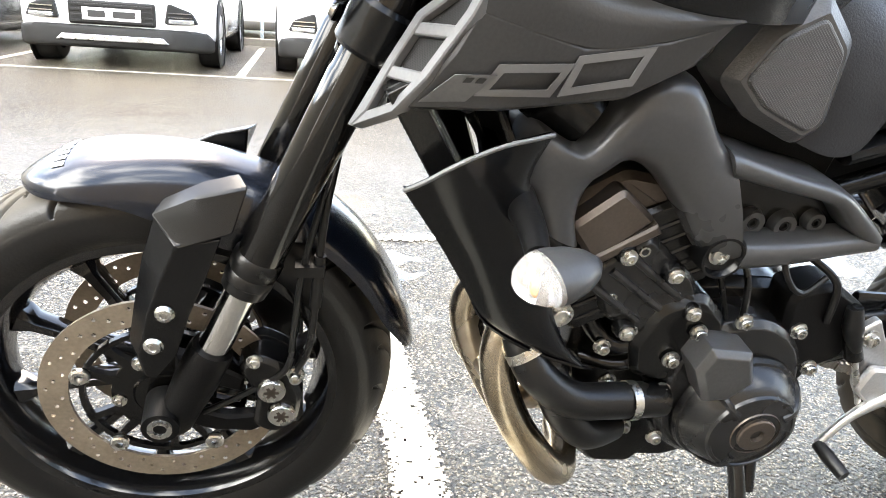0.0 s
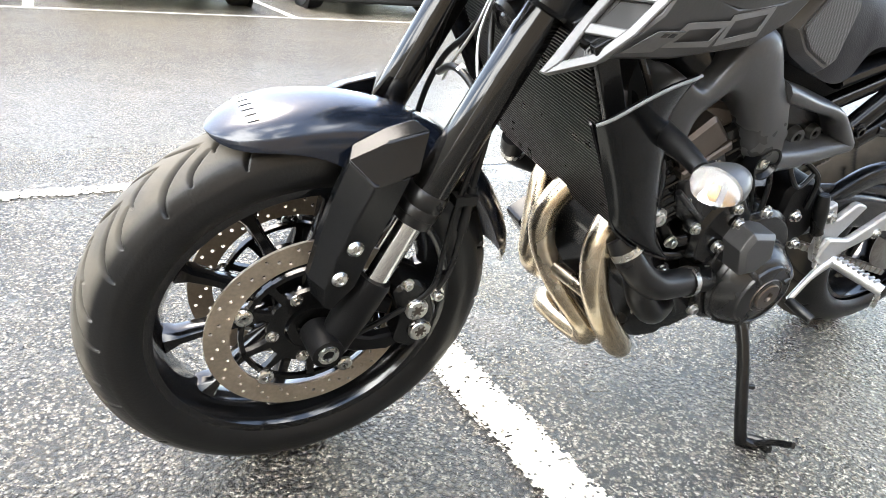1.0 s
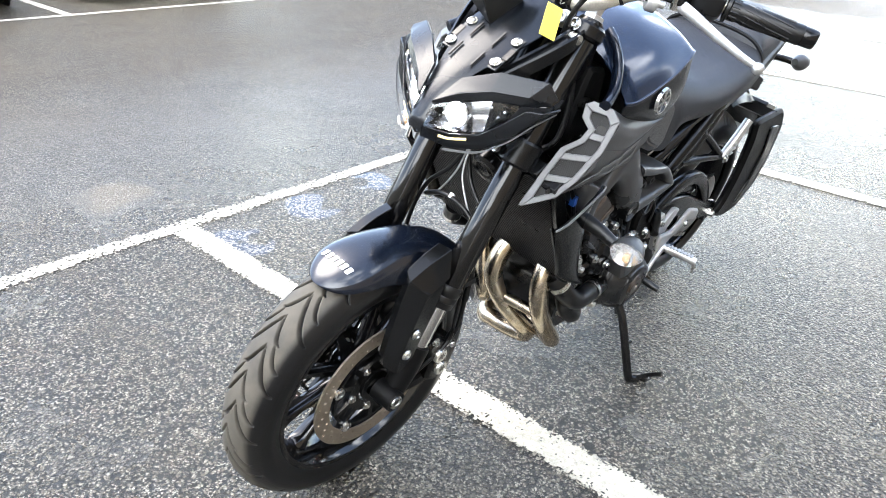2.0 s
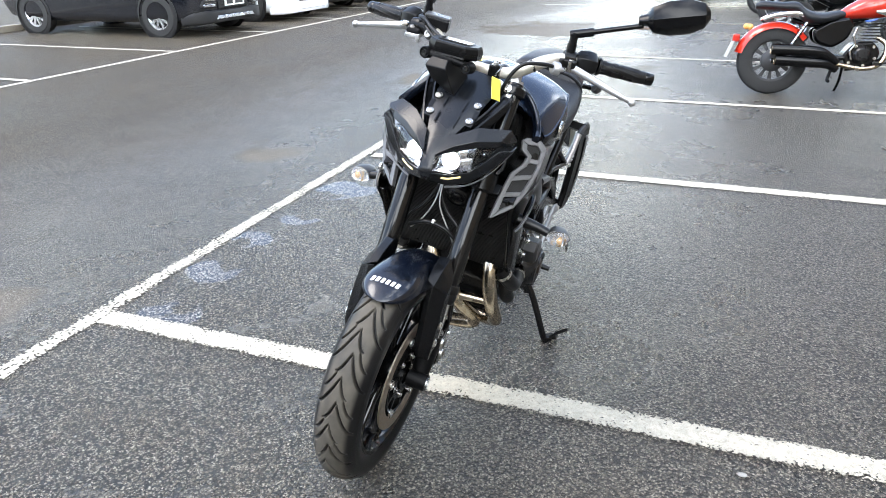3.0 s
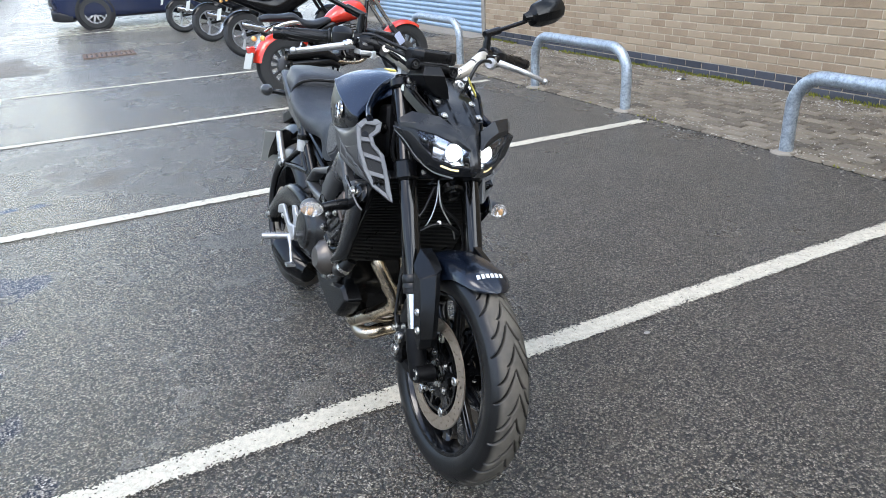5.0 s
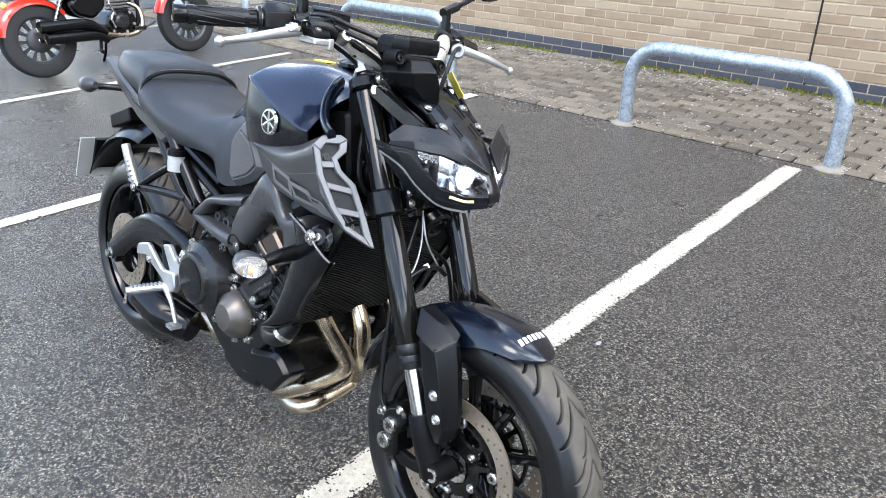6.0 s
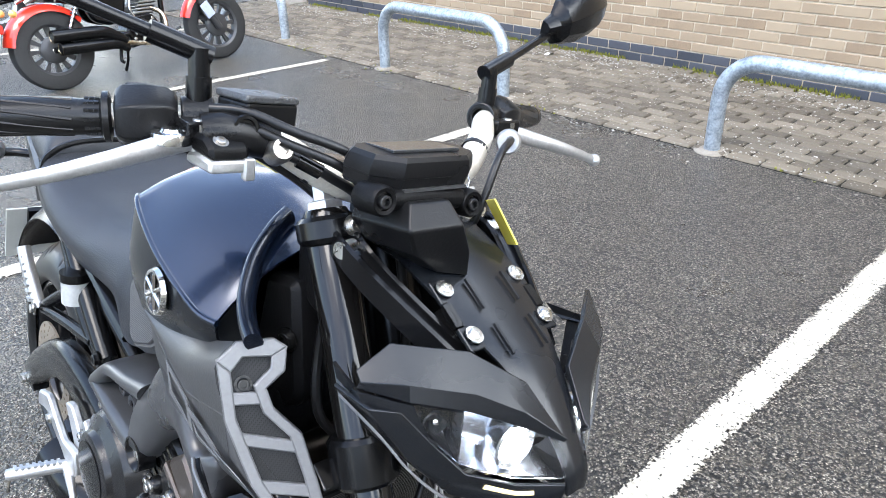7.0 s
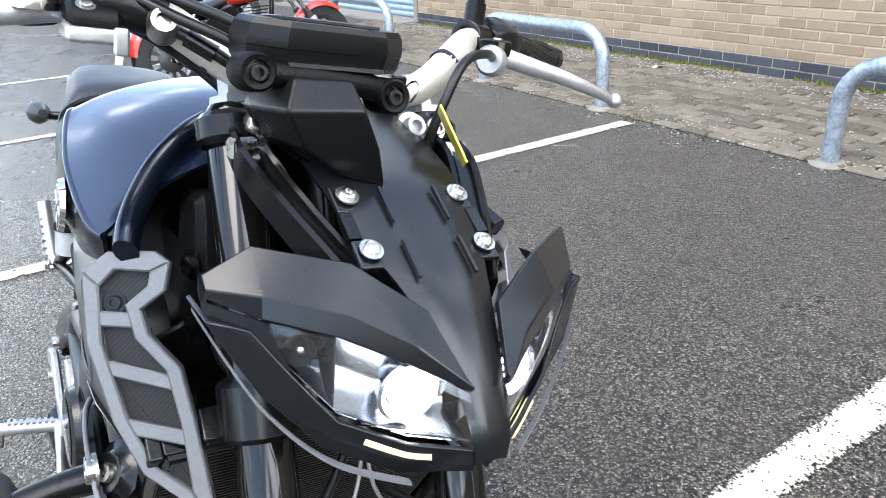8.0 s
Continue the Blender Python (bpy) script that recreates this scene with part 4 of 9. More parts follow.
build("cable_clip", M_WHITE, bike, add_cyl, (0.196, 0.0, 0.668), (0.204, 0.0, 0.676), 0.006)

# triple clamps
for k, nm, r, h in ((0.555, "lower_clamp", 0.037, 0.027), (0.800, "upper_clamp", 0.034, 0.014)):
    bm = bmesh.new()
    for s in (-1, 1):
        add_lathe(bm, [(0.0262, -h), (r - 0.004, -h), (r, -h + 0.005), (r, h - 0.005), (r - 0.004, h), (0.0262, h)], on_fork(s, k), FD, 32, True)
    a, b = on_fork(-1, k) - FN * 0.022, on_fork(1, k) - FN * 0.022
    mid = (a + b) / 2 - FN * 0.03
    add_tube(bm, [a + V((0, 0.02, 0)), mid + V((0, -0.03, 0)), mid + V((0, 0.03, 0)), b - V((0, 0.02, 0))], h * 0.95, 8, 4)
    clamp = part(nm, bm, M_BLACK, bike, "matt black fork clamp")
    for s in (-1, 1):
        if k < 0.7:
            for o in (-0.011, 0.011):
                bm = bmesh.new()
                add_cyl(bm, on_fork(s, k + o, 0.024, -0.040), on_fork(s, k + o, 0.040, -0.032), 0.0105, 0.0105, 16)
                part("clamp_boss", bm, M_BLACK, clamp)
                bolt(clamp, on_fork(s, k + o, 0.040, -0.032), FN + V((0, -0.3 * s, 0)), 0.0062, 0.006)
        else:
            bolt(clamp, on_fork(s, k, 0.034, -0.008), FN, 0.0075, 0.008)
            bolt(clamp, on_fork(s, k, 0.030, -0.036), FN, 0.011, 0.016, M_ALU)

# front mudguard: a shell round the wheel with tapering tips
def smooth(k):
    k = max(0.0, min(1.0, k))
    return k * k * (3 - 2 * k)


def mud_point(f, q):
    """A point of the front mudguard: f from its broad rounded tip to its tail, q across it."""
    a = radians(-25.5 + 105.5 * f)
    tip = max(0.0, 1 - f / 0.17)
    w = 0.072 * max(1 - tip ** 2.3, 0.0) ** 0.5
    if f > 0.86:
        w *= 1 - 0.42 * ((f - 0.86) / 0.14) ** 1.6
    drop = 0.034 * (w / 0.072) ** 1.4 + 0.052 * smooth((f - 0.08) / 0.34) * (1 - smooth((f - 0.46) / 0.14))
    d = V((math.sin(a), 0, math.cos(a)))
    r = 0.336 - 0.004 * math.cos(math.pi * f) - 0.010 * tip ** 2.5
    return AX + d * (r - drop * abs(q) ** 2.4) + V((0, max(w, 0.002) * math.sin(q * 1.42) / math.sin(1.42), 0))


bm = bmesh.new()
fs = [0.17 * (k / 14) ** 2 for k in range(14)] + [0.17 + 0.83 * k / 32 for k in range(33)]
add_loft(bm, [[mud_point(f, k / 9) for k in range(-9, 10)] for f in fs], closed=False, caps=False)
guard = part("front_mudguard", bm, M_MUD, bike, "satin blue-black front mudguard with a pale maker's strip", thick=0.003)
# maker's strip on the tip, as plain slanted marks
for k in range(6):
    yy = 0.036 - 0.0132 * k
    bm = bmesh.new()
    rows = []
    for f, lean in ((0.080, 0.0012), (0.092, 0.0), (0.104, -0.0012)):
        half = mud_point(f, 1).y - AX.y
        rows.append([])
        for dy in (-0.0042, 0.0, 0.0042):
            q = math.asin(max(-1, min(1, (yy + lean + dy) / half * math.sin(1.42)))) / 1.42
            p = mud_point(f, q)
            rows[-1].append(p + (p - AX).normalized() * 0.0012)
    add_surf(bm, rows, 2, 2)
    part("marking", bm, M_DECAL, guard, "pale grey mark", thick=0.0008)
# fork shrouds that carry the mudguard
for s in (-1, 1):
    rows = (
        [(0.018, 0.076, 0.592), (0.014, 0.091, 0.591), (0.040, 0.122, 0.570), (0.088, 0.120, 0.578), (0.088, 0.090, 0.578)],
        [(-0.002, 0.078, 0.540), (-0.002, 0.093, 0.540), (0.020, 0.1245, 0.525), (0.068, 0.1235, 0.525), (0.068, 0.090, 0.525)],
        [(-0.014, 0.080, 0.490), (-0.014, 0.095, 0.490), (0.002, 0.126, 0.478), (0.048, 0.126, 0.478), (0.048, 0.090, 0.478)],
        [(-0.027, 0.083, 0.425), (-0.027, 0.098, 0.425), (-0.012, 0.126, 0.420), (0.030, 0.126, 0.420), (0.030, 0.090, 0.420)],
        [(-0.020, 0.085, 0.395), (-0.022, 0.098, 0.398), (-0.008, 0.122, 0.386), (0.004, 0.122, 0.383), (0.004, 0.090, 0.383)])
    bm = bmesh.new()
    add_loft(bm, [mir(r, s) for r in rows])
    sh = part("fork_shroud", bm, M_BLACK, bike, "satin black faceted fork shroud", sharp=18, bevel=0.0025)
    bm = bmesh.new()
    add_loft(bm, [mir(r, s) for r in (
        [(0.042, 0.1245, 0.566), (0.011, 0.0925, 0.592), (0.022, 0.070, 0.603), (0.032, 0.070, 0.566)],
        [(0.072, 0.1235, 0.576), (0.062, 0.0940, 0.616), (0.066, 0.068, 0.624), (0.072, 0.068, 0.576)],
        [(0.100, 0.1185, 0.583), (0.118, 0.0945, 0.630), (0.106, 0.066, 0.634), (0.102, 0.066, 0.588)])])
    part("shroud_cap", bm, M_BLACK, sh, sharp=18, bevel=0.003)
    for x, z in ((0.022, 0.483), (0.006, 0.437)):
        build("rivet", M_STEEL, sh, add_lathe, [(0.0, 0.0035), (0.0035, 0.0035), (0.0045, 0.0055), (0.0085, 0.0045), (0.0115, 0.0)], (x, s * 0.127, z), (0, s, 0), 20)

# radiator
RT, RB = V((0.246, 0, 0.775)), V((0.424, 0, 0.475))
RDN = (RB - RT).normalized()
RNF = V((RDN.z, 0, -RDN.x))  # forwards and down
RROT = Matrix((RDN, V((0, 1, 0)), RDN.cross(V((0, 1, 0))))).transposed()
RC, RL = (RT + RB) / 2, (RB - RT).length
radiator = build("radiator", M_ENG, bike, add_box, RC - RNF * 0.018, (RL, 0.36, 0.024), RROT, label="black radiator core with fine fins", bevel=0.002)
bm = bmesh.new()
for k in range(52):
    add_box(bm, RT + RDN * (RL * (k + 0.5) / 52) - RNF * 0.005, (0.0022, 0.354, 0.007), RROT)
tagged(part("fin_pack", bm, mat("radiator_fins", (0.022, 0.022, 0.022), 0.34, 0.7, 0.15, 30, 200), radiator, "thin dark metal fins"), kind="stuff")
for s in (-1, 1):
    bm = bmesh.new()
    add_box(bm, RC + V((0, s * 0.186, 0)) - RNF * 0.018, (RL, 0.014, 0.03), RROT)
    part("side_tank", bm, M_ENG, radiator, bevel=0.003)
bm = bmesh.new()
add_box(bm, RT - RNF * 0.02 + V((0, 0, 0.004)), (0.02, 0.30, 0.034), RROT)
part("header_tank", bm, M_ENG, radiator, bevel=0.004)
bm = bmesh.new()
add_lathe(bm, [(0.0, 0.022), (0.018, 0.022), (0.022, 0.016), (0.030, 0.012), (0.030, 0.0), (0.0, 0.0)], (0.318, 0.196, 0.722), (-0.3, 0.85, 0.4), 10)
part("filler_cap", bm, M_ENG, radiator, "black radiator cap")
build("cap_rivet", M_STEEL, radiator, add_lathe, [(0.0, 0.026), (0.008, 0.026), (0.009, 0.022)], (0.318, 0.196, 0.722), (-0.3, 0.85, 0.4), 16)
for s in (-1, 1):
    fore = [(0.270, 0.688), (0.314, 0.622), (0.350, 0.562), (0.376, 0.519), (0.437, 0.478), (0.502, 0.452)]
    aft = [(0.408, 0.752), (0.396, 0.702), (0.411, 0.650), (0.440, 0.570), (0.472, 0.498), (0.508, 0.456)]
    bm = bmesh.new()
    rows = []
    for k, (a, c) in enumerate(zip(fore, aft)):
        row = []
        for f, out in ((0.0, 0.205), (0.12, 0.2145), (0.35, 0.2195), (0.62, 0.2195), (0.86, 0.2150), (1.0, 0.208)):
            up = 0.016 * math.sin(math.pi * f) if k == 0 else 0.0
            row.append(V((a[0] + (c[0] - a[0]) * f, s * (out - 0.0035 * k + (0.006 if k == 0 else 0.0)), a[1] + (c[1] - a[1]) * f + up)))
        rows.append(row)
    add_surf(bm, rows, 4, 4)
    rows_top = rows[0]
    gd = part("radiator_side_guard", bm, M_SATIN, bike, "satin black curved radiator side guard", thick=0.006, bevel=0.0015)
    bm = bmesh.new()
    rows = [[V((x + 0.002, s * 0.199, z)) for x, z in fore], [V((x + 0.016, s * 0.193, z - 0.008)) for x, z in fore], [V((x + 0.032, s * 0.188, z - 0.014)) for x, z in fore]]
    add_surf(bm, rows, 2, 4)
    part("front_flange", bm, M_SATIN, gd, thick=0.003)
    build("edge_trim", M_SCOOP, gd, add_tube, [p + V((0, s * 0.001, 0.001)) for p in rows_top], 0.0024, 8, 3, label="thin grey strip along the guard's top edge")
    bolt(gd, (0.470 if s < 0 else 0.322, s * (0.185 if s < 0 else 0.222), 0.520 if s < 0 else 0.728), (0, s, 0), 0.011, 0.010)
    # indicator on its stalk
    bm = bmesh.new()
    add_tube(bm, [(0.392, s * 0.19, 0.672), (0.392, s * 0.245, 0.668), (0.388, s * 0.285, 0.662)], [0.019, 0.0145, 0.012], 16, 4)
    part("indicator_stalk", bm, M_RUBBER, bike, "black rubber indicator stalk")
    # a flattened drop: clear lens in front, grey shell behind
    c = V((0.386, s * 0.316, 0.657))
    turn = Matrix.Rotation(radians(-10), 3, "Y") @ Matrix.Rotation(s * radians(-14), 3, "Z")

    def drop(bm, prof):
        add_lathe(bm, prof, (0, 0, 0), (1, 0, 0), 32)
        for v in bm.verts:
            v.co = c + turn @ V((v.co.x, v.co.y, v.co.z * 0.66))
    ind = build("indicator", M_GREY, bike, drop, [(0.0345, 0.002), (0.034, 0.012), (0.029, 0.030), (0.020, 0.046), (0.008, 0.056), (1e-4, 0.058)], label="clear-lensed oval indicator with a grey back")
    build("lens", M_INDLENS, ind, drop, [(1e-4, -0.030), (0.010, -0.0285), (0.021, -0.022), (0.030, -0.010), (0.0345, 0.002)], label="clear faceted indicator lens")
    build("reflector", M_REFL, ind, drop, [(1e-4, 0.010), (0.012, 0.008), (0.024, 0.004), (0.033, -0.002)], label="bright reflector bowl")
    for q in (-1, 0, 1):
        build("reflector_step", M_REFL, ind, add_box, c + V((-0.004, q * 0.014, 0)), (0.010, 0.0015, 0.030))
    build("bulb", M_AMBER, ind, add_ball, c + V((-0.006, s * 0.006, -0.004)), 0.0085, 12, label="amber bulb")

# horn
build("horn", M_ENG, bike, add_lathe, [(0.0, 0.006), (0.014, 0.006), (0.018, 0.002), (0.022, 0.006), (0.030, 0.006), (0.036, 0.0), (0.036, -0.018), (0.0, -0.022)], (0.228, -0.045, 0.752), RNF, 28, label="round black horn")

# engine
engine = None
case = round2([(0.520, 0.375), (0.525, 0.47), (0.585, 0.525), (0.70, 0.53), (0.80, 0.525), (0.905, 0.47), (0.925, 0.40), (0.89, 0.315), (0.80, 0.25), (0.70, 0.222), (0.60, 0.235)], 0.02)
bm = bmesh.new()
add_prism(bm, case, -0.128, 0.128, 0.012, True)
engine = part("engine", bm, M_ENG, bike, "black three-cylinder engine block", bevel=0.002)
cyl = [(0.50, 0.475), (0.665, 0.555), (0.60, 0.665), (0.435, 0.595)]
bm = bmesh.new()
add_prism(bm, round2(cyl, 0.01), -0.165, 0.165, 0.006, True)
part("cylinder_block", bm, M_ENG, engine, "black cylinder block", bevel=0.002)
for k in range(5):
    f = 0.15 + 0.16 * k
    a, b = V((0.497, 0, 0.478)).lerp(V((0.437, 0, 0.592)), f), V((0.668, 0, 0.557)).lerp(V((0.604, 0, 0.662)), f)
    for s in (-1, 1):
        build("cooling_rib", M_ENG, engine, add_tube, [a + V((0.01, s * 0.164, 0)), b + V((-0.01, s * 0.164, 0))], 0.004, 8, 1, False)
hd = [(0.455, 0.602), (0.470, 0.655), (0.525, 0.690), (0.585, 0.680), (0.612, 0.630)]
bm = bmesh.new()
add_prism(bm, round2(hd, 0.012), -0.155, 0.155, 0.008, True)
part("cylinder_head_cover", bm, M_BRONZE, engine, "bronze-brown cylinder head cover", bevel=0.002)
for s in (-1, 1):
    bm = bmesh.new()
    add_prism(bm, round2([(0.460, 0.632), (0.515, 0.680), (0.562, 0.642), (0.498, 0.584)], 0.008), s * 0.12, s * 0.181, 0.006)
    add_prism(bm, [(0.486, 0.592), (0.562, 0.640), (0.570, 0.628), (0.492, 0.580)], s * 0.12, s * 0.185, 0.003)
    part("cam_cover", bm, M_BRONZE, engine, "bronze-brown cam chain cover", bevel=0.002)
    for x, z in ((0.50, 0.60), (0.56, 0.60), (0.60, 0.575), (0.535, 0.535), (0.575, 0.485), (0.545, 0.455)):
        bolt(engine, (x, s * 0.165, z), (0, s, 0), 0.0075, 0.012)
for s in (-1, 1):
    bm = bmesh.new()
    add_prism(bm, round2([(0.500, 0.578), (0.566, 0.622), (0.640, 0.560), (0.662, 0.505), (0.600, 0.470), (0.530, 0.505)], 0.014), s * 0.14, s * 0.176, 0.008)
    blk = part("head_casting", bm, M_COVER, engine, "dark grey cylinder head casting", bevel=0.002)
    for (x, z), (x1, z1) in (((0.525, 0.575), (0.600, 0.520)), ((0.548, 0.592), (0.622, 0.535)), ((0.505, 0.555), (0.575, 0.502))):
        build("casting_rib", M_COVER, blk, add_tube, [(x, s * 0.176, z), (x1, s * 0.176, z1)], 0.0055, 8, 1, False)
    for x, z in ((0.535, 0.600), (0.600, 0.575), (0.640, 0.520), (0.560, 0.492)):
        build("bolt_boss", M_ENG, blk, add_lathe, [(0.0, 0.014), (0.011, 0.014), (0.0125, 0.011), (0.014, 0.0)], (x, s * 0.174, z), (0, s, 0), 18)
        bolt(blk, (x, s * 0.188, z), (0, s, 0), 0.0068, 0.008)
# ribs, lugs and pipes on the left of the engine
for pts, r in (([(0.52, -0.135, 0.50), (0.56, -0.155, 0.45), (0.62, -0.165, 0.47), (0.68, -0.16, 0.50)], 0.014), ([(0.60, -0.14, 0.545), (0.64, -0.17, 0.53), (0.66, -0.17, 0.48)], 0.011), ([(0.53, -0.14, 0.42), (0.58, -0.16, 0.42), (0.64, -0.155, 0.44)], 0.010), ([(0.54, 0.14, 0.50), (0.58, 0.16, 0.46), (0.64, 0.165, 0.49)], 0.014)):
    build("engine_rib", M_ENG, engine, add_tube, pts, r, 10, 5)
bm = bmesh.new()
add_prism(bm, round2([(0.575, 0.47), (0.60, 0.525), (0.655, 0.545), (0.70, 0.50), (0.69, 0.43), (0.63, 0.40), (0.585, 0.42)], 0.014), -0.12, -0.185, 0.010)
part("side_cover", bm, M_ENG, engine, bevel=0.002)
# left: generator cover with its badge plate and centre plug
GC = V((0.748, -0.185, 0.362))
cov = round2([(0.632, 0.375), (0.640, 0.455), (0.690, 0.500), (0.760, 0.505), (0.820, 0.462), (0.842, 0.385), (0.825, 0.312), (0.77, 0.268), (0.70, 0.268), (0.65, 0.31)], 0.03)
bm = bmesh.new()
add_prism(bm, cov, -0.120, -0.188, 0.010)
gen = part("generator_cover", bm, M_COVER, engine, "dark grey faceted generator cover", bevel=0.002)
bm = bmesh.new()
add_lathe(bm, [(0.0, 0.052), (0.055, 0.052), (0.066, 0.046), (0.080, 0.022), (0.088, 0.0), (0.088, -0.01)], GC, (0, -1, 0), 40)
part("cover_dome", bm, M_COVER, gen, "round dark grey cover dome")
bm = bmesh.new()
add_prism(bm, [(0.642, 0.462), (0.655, 0.495), (0.712, 0.487), (0.730, 0.440), (0.700, 0.412), (0.668, 0.410)], -0.18, -0.232, 0.008)
part("badge_plate", bm, M_BADGE, gen, "flat satin grey plate", bevel=0.002)
for r, h in ((0.084, 0.013), (0.058, 0.0515)):
    build("cover_ridge", M_COVER, gen, add_lathe, [(r - 0.005, h - 0.004), (r - 0.002, h + 0.002), (r + 0.002, h + 0.001), (r + 0.005, h - 0.006)], GC, (0, -1, 0), 40)
for a in (0.55, 2.35, 4.35):   # raised ribs from the plug to the rim
    d = V((math.cos(a), 0, math.sin(a)))
    build("cover_rib", M_COVER, gen, add_tube, [GC + d * 0.044 + V((0, -0.051, 0)), GC + d * 0.062 + V((0, -0.047, 0)), GC + d * 0.078 + V((0, -0.025, 0)), GC + d * 0.087 + V((0, -0.004, 0))], 0.006, 8, 4)
bm = bmesh.new()
add_lathe(bm, [(0.0, 0.050), (0.008, 0.050), (0.010, 0.058), (0.024, 0.058), (0.026, 0.056), (0.026, 0.050), (0.033, 0.050), (0.034, 0.054), (0.036, 0.050)], GC + V((0.005, 0, 0)), (0, -1, 0), 30)
part("centre_plug", bm, M_BRONZE, gen, "bronze screw plug")
for x, z in ((0.645, 0.315), (0.632, 0.40), (0.655, 0.492), (0.712, 0.508), (0.795, 0.492), (0.835, 0.43), (0.80, 0.27), (0.63, 0.45), (0.60, 0.335), (0.62, 0.298), (0.575, 0.385), (0.555, 0.30)):
    bolt(gen, (x, -0.188 if x > 0.625 else -0.150, z), (0, -1, 0), 0.0078, 0.011)
# sprocket cover and water pipes
bm = bmesh.new()
add_prism(bm, round2([(0.80, 0.45), (0.79, 0.53), (0.85, 0.545), (0.92, 0.50), (0.91, 0.42), (0.86, 0.40)], 0.02), -0.11, -0.165, 0.008)
part("sprocket_cover", bm, M_PLAST, engine, bevel=0.002)
hose = build("water_hose", M_RUBBER, bike, add_tube, [(0.435, -0.165, 0.475), (0.452, -0.195, 0.44), (0.50, -0.205, 0.405), (0.56, -0.2, 0.394), (0.635, -0.19, 0.385)], 0.0235, 18, 6, label="thick black water hose")
build("hose_clamp", M_STEEL, hose, add_lathe, [(0.0245, -0.006), (0.0258, -0.006), (0.0258, 0.006), (0.0245, 0.006)], (0.585, -0.198, 0.391), (1, 0.12, -0.1), 24, True)
build("hose_clamp", M_STEEL, hose, add_lathe, [(0.0245, -0.006), (0.0258, -0.006), (0.0258, 0.006), (0.0245, 0.006)], (0.441, -0.18, 0.460), (0.45, -0.5, -0.7), 24, True)
bm = bmesh.new()
add_tube(bm, [(0.462, -0.165, 0.475), (0.478, -0.180, 0.425), (0.502, -0.188, 0.370), (0.540, -0.190, 0.332), (0.590, -0.165, 0.318)], 0.0235, 16, 8)
low_hose = part("corrugated_hose", bm, M_RUBBER, bike, "black corrugated lower hose")
pts = spline([(0.462, -0.165, 0.475), (0.478, -0.180, 0.425), (0.502, -0.188, 0.370)], 8)
for a, b in zip(pts[4::2], pts[5::2]):
    build("rib", M_RUBBER, low_hose, add_lathe, [(0.0228, -0.003), (0.0245, 0.0), (0.0228, 0.003)], a, b - a, 18)
bm = bmesh.new()
add_prism(bm, round2([(0.55, 0.25), (0.56, 0.33), (0.64, 0.34), (0.70, 0.25), (0.66, 0.20), (0.60, 0.205)], 0.012), -0.135, 0.10, 0.008, True)
part("oil_filter_housing", bm, M_ENG, engine, bevel=0.002)
bm = bmesh.new()
add_prism(bm, round2([(0.62, 0.245), (0.84, 0.27), (0.82, 0.195), (0.74, 0.165), (0.66, 0.175)], 0.02), -0.10, 0.10, 0.012, True)
part("oil_sump", bm, M_ENG, engine, bevel=0.002)
# right: clutch cover and pickup cover
bm = bmesh.new()
add_lathe(bm, [(0.0, 0.070), (0.060, 0.070), (0.068, 0.066), (0.072, 0.056), (0.094, 0.044), (0.106, 0.016), (0.112, 0.0), (0.112, -0.03)], (0.845, 0.125, 0.445), (0, 1, 0), 44)
cl = part("clutch_cover", bm, M_COVER, engine, "black round clutch cover")
build("clutch_cap", M_BLACK, cl, add_lathe, [(0.0, 0.072), (0.052, 0.072), (0.056, 0.0715)], (0.845, 0.125, 0.445), (0, 1, 0), 40)
for k in range(7):
    a = 0.6 + k * 0.75
    bolt(cl, (0.845 + 0.116 * math.cos(a), 0.135, 0.445 + 0.116 * math.sin(a)), (0, 1, 0), 0.0075, 0.012)
bm = bmesh.new()
add_lathe(bm, [(0.0, 0.058), (0.034, 0.058), (0.040, 0.052), (0.058, 0.036), (0.066, 0.0), (0.066, -0.02)], (0.692, 0.13, 0.394), (0, 1, 0), 36)
pk = part("pickup_cover", bm, M_PICK, engine, "dull bronze-grey pickup cover")
for k in range(7):
    a = 0.3 + k * 0.9
    bolt(pk, (0.692 + 0.07 * math.cos(a), 0.14, 0.392 + 0.07 * math.sin(a)), (0, 1, 0), 0.007, 0.012)
bm = bmesh.new()
add_prism(bm, round2([(0.56, 0.36), (0.58, 0.46), (0.66, 0.50), (0.72, 0.46), (0.70, 0.32), (0.62, 0.29)], 0.02), 0.11, 0.142, 0.008)
part("side_cover", bm, M_ENG, engine, bevel=0.002)
rh = build("water_hose", M_RUBBER, bike, add_tube, [(0.437, 0.16, 0.48), (0.455, 0.175, 0.44), (0.50, 0.17, 0.42), (0.545, 0.15, 0.41)], 0.022, 16, 6, label="thick black water hose")
build("hose_clamp", M_STEEL, rh, add_lathe, [(0.023, -0.006), (0.0245, -0.006), (0.0245, 0.006), (0.023, 0.006)], (0.452, 0.173, 0.446), (0.4, 0.3, -0.9), 24, True)
# belly cowl, right
bm = bmesh.new()
add_prism(bm, round2([(0.45, 0.33), (0.50, 0.365), (0.62, 0.33), (0.60, 0.26), (0.52, 0.25)], 0.012), 0.10, 0.155, 0.010)
part("belly_plate", bm, M_BLACK, bike, bevel=0.002)

